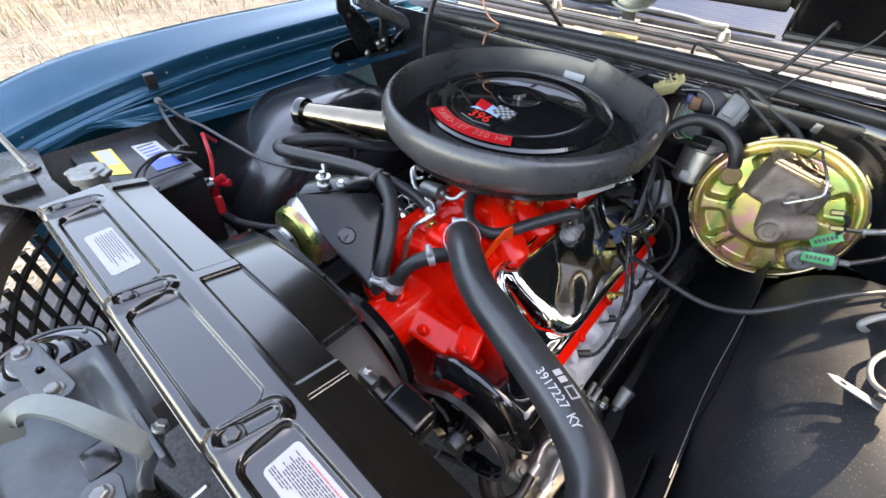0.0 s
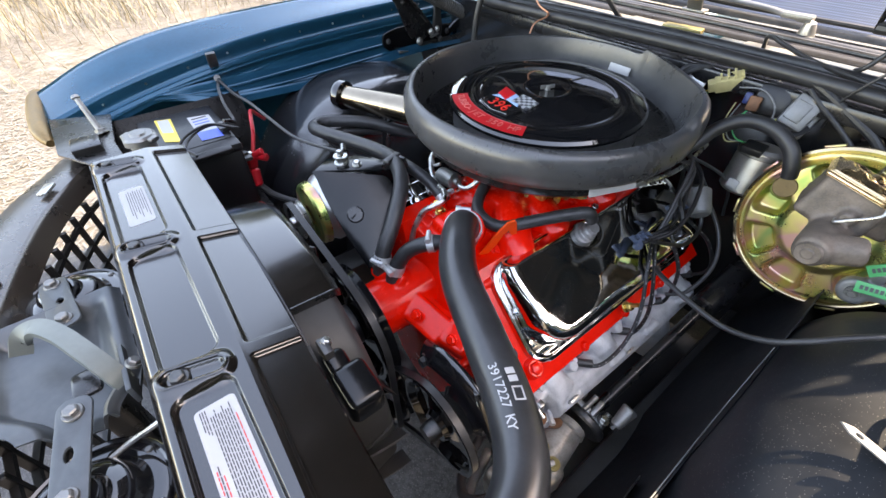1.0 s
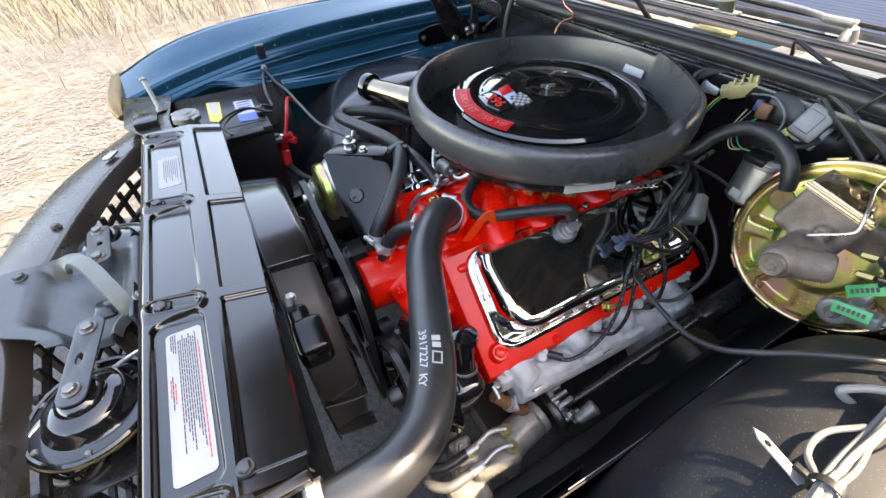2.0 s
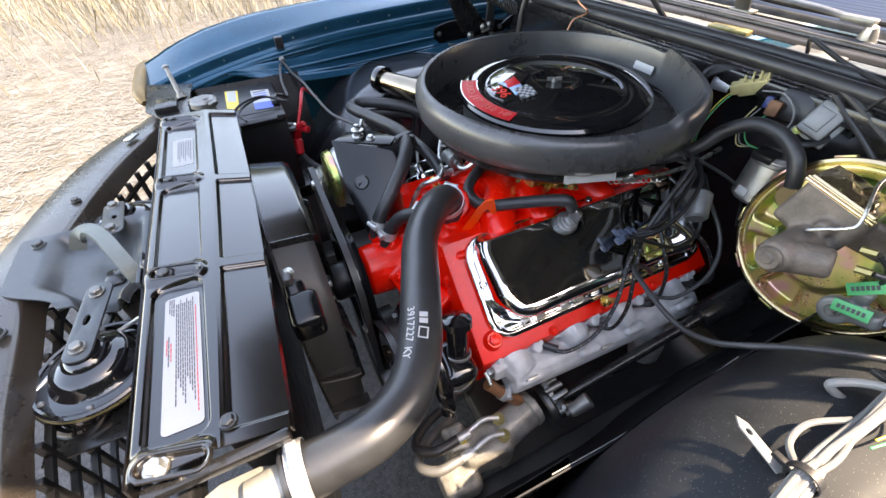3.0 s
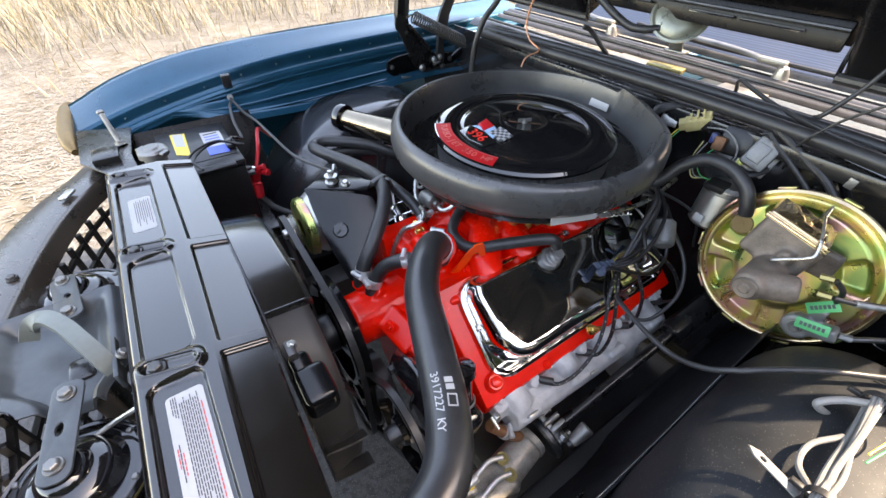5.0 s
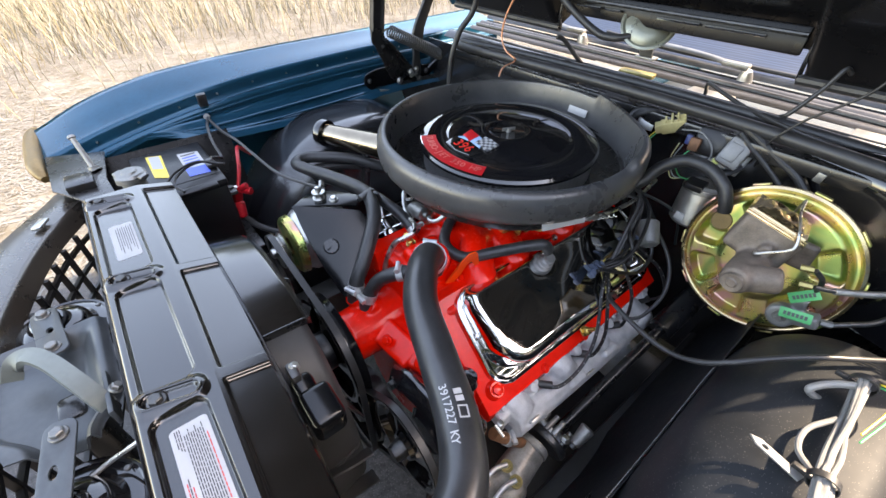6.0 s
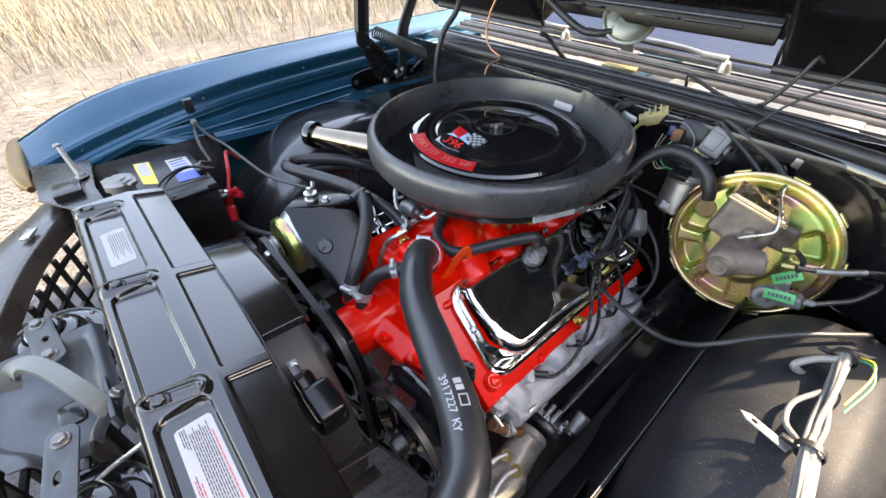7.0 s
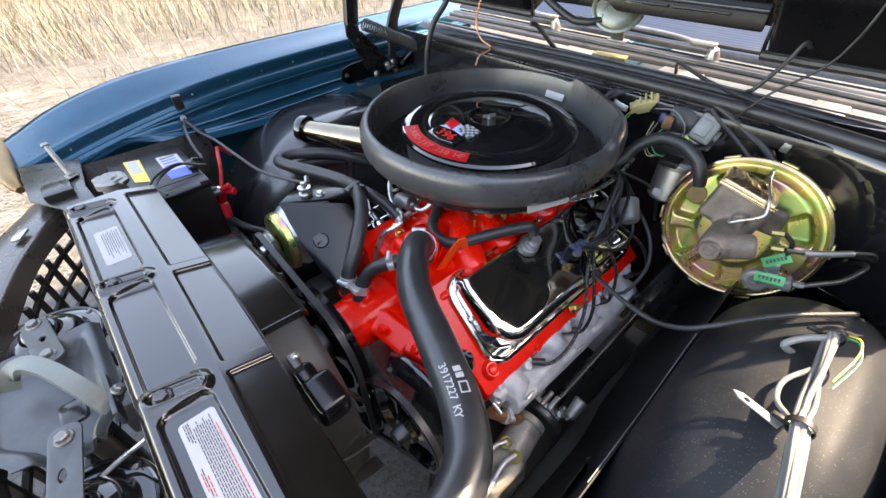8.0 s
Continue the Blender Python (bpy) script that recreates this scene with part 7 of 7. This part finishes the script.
tray = part("battery_tray", plate([(-0.69, 0.02), (-0.45, 0.02), (-0.45, 0.23), (-0.69, 0.23)], 0.006, pose(0, 0, 0.544)), "satin", supp)
cl = thing("battery_clamp", "red plastic side terminal clamp with its handle", "battery clamp", (-0.484, 0.207, 0.64))
part("boot", rod((-0.478, 0.208, 0.63), (-0.492, 0.212, 0.668), 0.012, 0.014, 16, 0.004), "redplastic", cl)
part("body", box((-0.495, 0.215, 0.685), (0.02, 0.022, 0.04), 0.005, (0, 20, 20)), "redplastic", cl)
part("handle", join(rod((-0.498, 0.22, 0.695), (-0.468, 0.245, 0.697), 0.006, 0.009, 14, 0.002), rod((-0.49, 0.22, 0.70), (-0.475, 0.24, 0.712), 0.006, 0.008, 14, 0.002)), "redplastic", cl)
part("stud", rod((-0.49, 0.213, 0.70), (-0.486, 0.217, 0.712), 0.004), "steel", cl)
for nm, pts, r, mt, lab in (("red_cable", [(-0.498, 0.222, 0.695), (-0.53, 0.245, 0.73), (-0.585, 0.265, 0.752), (-0.63, 0.28, 0.74), (-0.66, 0.31, 0.70)], 0.0045, "redplastic", "red battery cable behind the terminal"),
                            ("black_cable", [(-0.484, 0.210, 0.63), (-0.46, 0.235, 0.60), (-0.40, 0.28, 0.59), (-0.33, 0.31, 0.62), (-0.28, 0.31, 0.64)], 0.0075, "rubber", "thick black battery cable"),
                            ("ground_strap", [(-0.735, 0.250, 0.795), (-0.71, 0.252, 0.79), (-0.67, 0.262, 0.775), (-0.60, 0.275, 0.772), (-0.50, 0.285, 0.765), (-0.40, 0.30, 0.755), (-0.30, 0.325, 0.765), (-0.235, 0.335, 0.78), (-0.215, 0.318, 0.79)], 0.0035, "rubber", "thin black ground wire to the bracket"),
                            ("ground_lead", [(-0.732, 0.248, 0.79), (-0.69, 0.235, 0.79), (-0.63, 0.225, 0.775), (-0.58, 0.225, 0.75), (-0.54, 0.21, 0.77), (-0.53, 0.195, 0.778)], 0.0035, "rubber", "thin black ground wire from the fender"),
                            ("sense_wire", [(-0.505, 0.215, 0.765), (-0.505, 0.17, 0.785), (-0.49, 0.13, 0.785), (-0.45, 0.10, 0.78), (-0.42, 0.11, 0.77)], 0.0028, "rubber", "thin black wire looped over the battery"),
                            ("sense_wire", [(-0.500, 0.205, 0.77), (-0.50, 0.16, 0.79), (-0.475, 0.11, 0.79), (-0.45, 0.075, 0.77)], 0.0028, "rubber", "thin black wire looped over the battery")):
    solo(nm, tube(pts, r, 10), mt, lab, "cable")
eye = thing("ring_terminal", "bright ring terminal screwed to the fender", "terminal", (-0.74, 0.25, 0.79))
part("screw", bolt((-0.744, 0.250, 0.795), (1, -0.2, 0.5), 0.007, 0.005), "dullgrey", eye)
lug = thing("ring_terminal", "bright ring terminal on the alternator bracket", "terminal", (-0.215, 0.316, 0.786))
part("lug", join(lathe([(0.006, 0), (0.013, 0), (0.013, 0.003), (0.006, 0.003)], (-0.215, 0.316, 0.787), (0, 0, 1), 20), rod((-0.225, 0.328, 0.79), (-0.238, 0.335, 0.795), 0.005)), "steel", lug)

# ---- wiper motor and wiring on the firewall ----
wm = thing("wiper_motor", "silver wiper motor with a black cover and wiring", "wiper motor", (0.26, 0.95, 0.72))
part("can", rod((0.264, 0.918, 0.712), (0.264, 0.932, 0.800), 0.038, 0.038, 32, 0.006), "alloy", wm)
part("collar", lathe([(0.0385, 0), (0.040, 0.002), (0.040, 0.008), (0.0385, 0.010)], (0.264, 0.930, 0.782), (0, 0.17, 1), 32), "dullalloy", wm)
part("tag", plate(rounded(0.020, 0.016, 0.001, 2), 0.001, pose(0.257, 0.8815, 0.738, 82, 0, -8)), "white", wm)
part("gear_cover", join(box((0.276, 0.972, 0.856), (0.044, 0.030, 0.056), 0.006, (-28, 16, 8)), box((0.276, 0.981, 0.852), (0.056, 0.008, 0.070), 0.003, (-28, 16, 8))), "dullgrey", wm, "dull grey gear cover")
part("cover_recess", box((0.275, 0.957, 0.864), (0.026, 0.004, 0.034), 0.0015, (-28, 16, 8)), "dullgrey", wm)
part("bolt", bolt((0.255, 0.958, 0.836), (0, -0.9, 0.4), 0.006, 0.005), "gold", wm)
part("black_cover", box((0.228, 0.985, 0.858), (0.062, 0.05, 0.055), 0.012, (-20, 0, 8)), "plastic", wm)
part("connector", box((0.208, 0.952, 0.857), (0.020, 0.022, 0.026), 0.003, (-15, 0, 12)), "rust", wm, "brown connector")
part("connector", box((0.194, 0.955, 0.862), (0.012, 0.02, 0.020), 0.003, (-15, 0, 12)), "navy", wm, "dark blue connector")
part("terminal_block", box((0.255, 0.905, 0.802), (0.036, 0.030, 0.014), 0.003, (8, 0, 0)), "plastic", wm)
part("mount_arm", tube([(0.24, 0.97, 0.835), (0.262, 0.955, 0.822), (0.285, 0.95, 0.826), (0.30, 0.965, 0.84)], 0.008, 10, flat=0.5), "plastic", wm)
for k, (mt, dx) in enumerate((("green", 0.004), ("wirewhite", -0.006), ("ivory", -0.010))):
    solo("signal_wire", tube([(0.238 + dx, 0.905, 0.806), (0.218 + dx, 0.89, 0.815 - 0.005 * k), (0.198 + dx, 0.91, 0.83), (0.20 + dx * 2, 0.95, 0.85)], 0.0012, 8), mt, "thin coloured wire at the wiper motor", "wire", "signal wires")
for k, (mt, dx) in enumerate((("green", 0.0), ("yellow", -0.005))):
    solo("signal_wire", tube([(0.130 + dx, 0.975, 0.862), (0.118 + dx, 0.95, 0.835), (0.116 + dx, 0.92, 0.79), (0.13 + dx, 0.90, 0.74)], 0.0012, 8), mt, "thin coloured wire at the firewall", "wire", "signal wires")
solo("firewall_wire", tube([(0.17, 0.965, 0.872), (0.21, 0.955, 0.882), (0.24, 0.945, 0.868), (0.248, 0.94, 0.845), (0.236, 0.935, 0.83)], 0.0016, 8), "wirewhite", "thin pale wire looped at the wiper motor", "wire")
cn = thing("wiring_connector", "ivory plastic wiring connector on the firewall", "connector", (0.138, 0.99, 0.85))
part("shell", box((0.145, 0.978, 0.872), (0.048, 0.030, 0.026), 0.004, (15, -22, 25)), "ivory", cn)
for k in range(4):
    part("rib", box((0.130 + 0.010 * k, 0.970 + 0.004 * k, 0.881 + 0.004 * k), (0.004, 0.028, 0.007), 0.001, (15, -22, 25)), "ivory", cn)
part("socket", box((0.124, 0.962, 0.862), (0.014, 0.02, 0.018), 0.002, (15, -22, 25)), "ivory", cn)
for k in range(3):
    solo("harness", tube([(0.11, 0.985, 0.873 + 0.004 * k), (0.08 + 0.005 * k, 0.975, 0.885), (0.06, 0.955, 0.872 - 0.006 * k), (0.075, 0.935, 0.82), (0.11, 0.92, 0.76), (0.13, 0.91, 0.68)], 0.006, 10), "rubber", "black wrapped wiring harness on the firewall", "harness", "harnesses")
part("bracket", box((0.089, 0.972, 0.858), (0.036, 0.006, 0.028), 0.002, (-20, 0, 10)), "alloy", firewall)
part("clip", box((0.414, 0.967, 0.866), (0.013, 0.004, 0.018), 0.001, (0, 10, 0)), "dullalloy", firewall, "bright spring clip")
for pts, r in (([(0.16, 0.80, 0.80), (0.23, 0.84, 0.72), (0.285, 0.84, 0.66), (0.315, 0.80, 0.615), (0.31, 0.745, 0.575), (0.285, 0.715, 0.565)], 0.0038), ([(0.165, 0.80, 0.80), (0.24, 0.90, 0.73), (0.26, 0.93, 0.64)], 0.003),
               ([(0.26, 0.985, 0.908), (0.30, 0.98, 0.893), (0.345, 0.975, 0.872), (0.39, 0.972, 0.848), (0.43, 0.965, 0.81)], 0.0070), ([(0.27, 0.978, 0.895), (0.30, 0.972, 0.876), (0.335, 0.968, 0.855), (0.37, 0.965, 0.83), (0.40, 0.96, 0.80)], 0.0045)):
    solo("harness", tube(pts, r, 10), "rubber", "black cable hanging by the firewall", "cable", "harnesses")
solo("fender_cable", tube([(0.250, 0.735, 0.588), (0.260, 0.685, 0.638), (0.280, 0.630, 0.676), (0.345, 0.602, 0.683), (0.403, 0.590, 0.688), (0.447, 0.584, 0.712), (0.478, 0.592, 0.738), (0.503, 0.610, 0.756), (0.528, 0.632, 0.768), (0.551, 0.653, 0.775), (0.579, 0.682, 0.776), (0.61, 0.72, 0.772)], 0.0042, 12), "rubber", "black cable laid across the wheelhouse", "cable")
for pts, r, mt, nm, lab in (([(0.300, 1.05, 0.918), (0.313, 1.045, 0.930), (0.338, 1.06, 0.978), (0.351, 1.07, 1.012), hood_point(0.36, 0.045, -0.012)], 0.0042, "rubber", "prop_wire", "black stiff wire up to the hood edge"),
                            ([(0.13, 1.13, 0.90), (0.14, 1.10, 0.93), (0.18, 1.08, 0.925), (0.24, 1.05, 0.918), (0.34, 1.0, 0.918), (0.45, 0.99, 0.91)], 0.0042, "rubber", "washer_hose", "thin black washer hose along the cowl"),
                            ([(-0.31, 0.965, 0.905), (-0.30, 0.955, 0.915), (-0.33, 0.95, 0.93), (-0.355, 0.955, 0.96), (-0.35, 0.96, 1.01), (-0.33, 0.97, 1.06), hood_point(-0.30, 0.20, -0.01)], 0.0024, "copper", "copper_wire", "bare copper wire hanging from the hood"),
                            ([(-0.31, 0.965, 0.903), (-0.325, 0.94, 0.89), (-0.325, 0.925, 0.868)], 0.0022, "copper", "copper_wire", "bare copper wire end on the cowl"),
                            ([(-0.515, 0.905, 0.80), (-0.51, 0.91, 0.88), (-0.50, 0.93, 0.95), (-0.47, 0.96, 1.02), hood_point(-0.44, 0.25, -0.01)], 0.008, "rubber", "drain_tube", "grey-black rubber tube up to the hood"),
                            ([(0.312, 1.000, 0.835), (0.315, 0.99, 0.868), (0.322, 0.97, 0.900), (0.353, 0.97, 0.949), (0.405, 0.97, 1.004), (0.423, 0.97, 1.043), (0.431, 0.97, 1.077), hood_point(0.436, 0.20, -0.012)], 0.0022, "rubber", "lamp_wire", "thin black wire rising to the hood")):
    solo(nm, tube(pts, r, 10), mt, lab, "hose" if "hose" in nm or "tube" in nm else "wire")

# ---- white wires on the near inner fender ----
loom = thing("wire_loom", "bundle of white wires tied along the inner fender", "wire loom", (0.6, 0.5, 0.76))
rng = random.Random(4)
LOOM = [(0.592, 0.624, 0.792), (0.595, 0.562, 0.786), (0.598, 0.508, 0.782), (0.601, 0.464, 0.780), (0.61, 0.40, 0.776), (0.625, 0.30, 0.77), (0.64, 0.2, 0.76)]
for k in range(8):
    dx, dz = 0.0075 * math.cos(k * 2.4) * (0.5 + 0.3 * (k % 3)), 0.006 * math.sin(k * 2.4)
    w = [(x + dx + rng.uniform(-0.003, 0.003) * (1.6 if i in (1, 2) else 0.4), y, z + dz + rng.uniform(-0.002, 0.003)) for i, (x, y, z) in enumerate(LOOM)]
    part("wire", tube(w, 0.0028, 8), "wirewhite" if k < 7 else "rubber", loom)
part("wire", tube([(0.592, 0.615, 0.797), (0.570, 0.605, 0.785), (0.556, 0.588, 0.775), (0.568, 0.598, 0.760), (0.590, 0.612, 0.752), (0.597, 0.60, 0.775)], 0.0045, 10), "wirewhite", loom)
part("wire", tube([(0.588, 0.56, 0.782), (0.572, 0.53, 0.772), (0.575, 0.50, 0.768), (0.592, 0.475, 0.778)], 0.0032, 8), "wirewhite", loom)
part("wire", tube([(0.604, 0.63, 0.795), (0.616, 0.622, 0.800), (0.622, 0.595, 0.795), (0.610, 0.54, 0.788)], 0.0012, 8), "green", loom)
part("wire", tube([(0.602, 0.635, 0.795), (0.615, 0.625, 0.803), (0.618, 0.60, 0.798), (0.608, 0.55, 0.79)], 0.0012, 8), "yellow", loom)
for p in (LOOM[0], (0.600, 0.470, 0.780)):
    part("tie", lathe([(0.0125, -0.004), (0.0140, -0.004), (0.0140, 0.004), (0.0125, 0.004)], p, (0.05, -1, 0), 20), "rubber", loom)
    part("tie_tail", box(Vector(p) + V(-0.016, 0, -0.002), (0.02, 0.006, 0.006), 0.001), "rubber", loom)
solo("plastic_strip", plate([(-0.034, 0.0), (-0.022, -0.0065), (0.030, -0.0065), (0.032, 0.0065), (-0.022, 0.0065)], 0.0022, pose(0.563, 0.477, 0.762, 0, 4, -8) @ Matrix.Scale(0.85, 4), ((-0.014, 0, 0.004, 0.0028),)), "wirewhite", "white plastic tie strip beside the wires", "plastic strip")
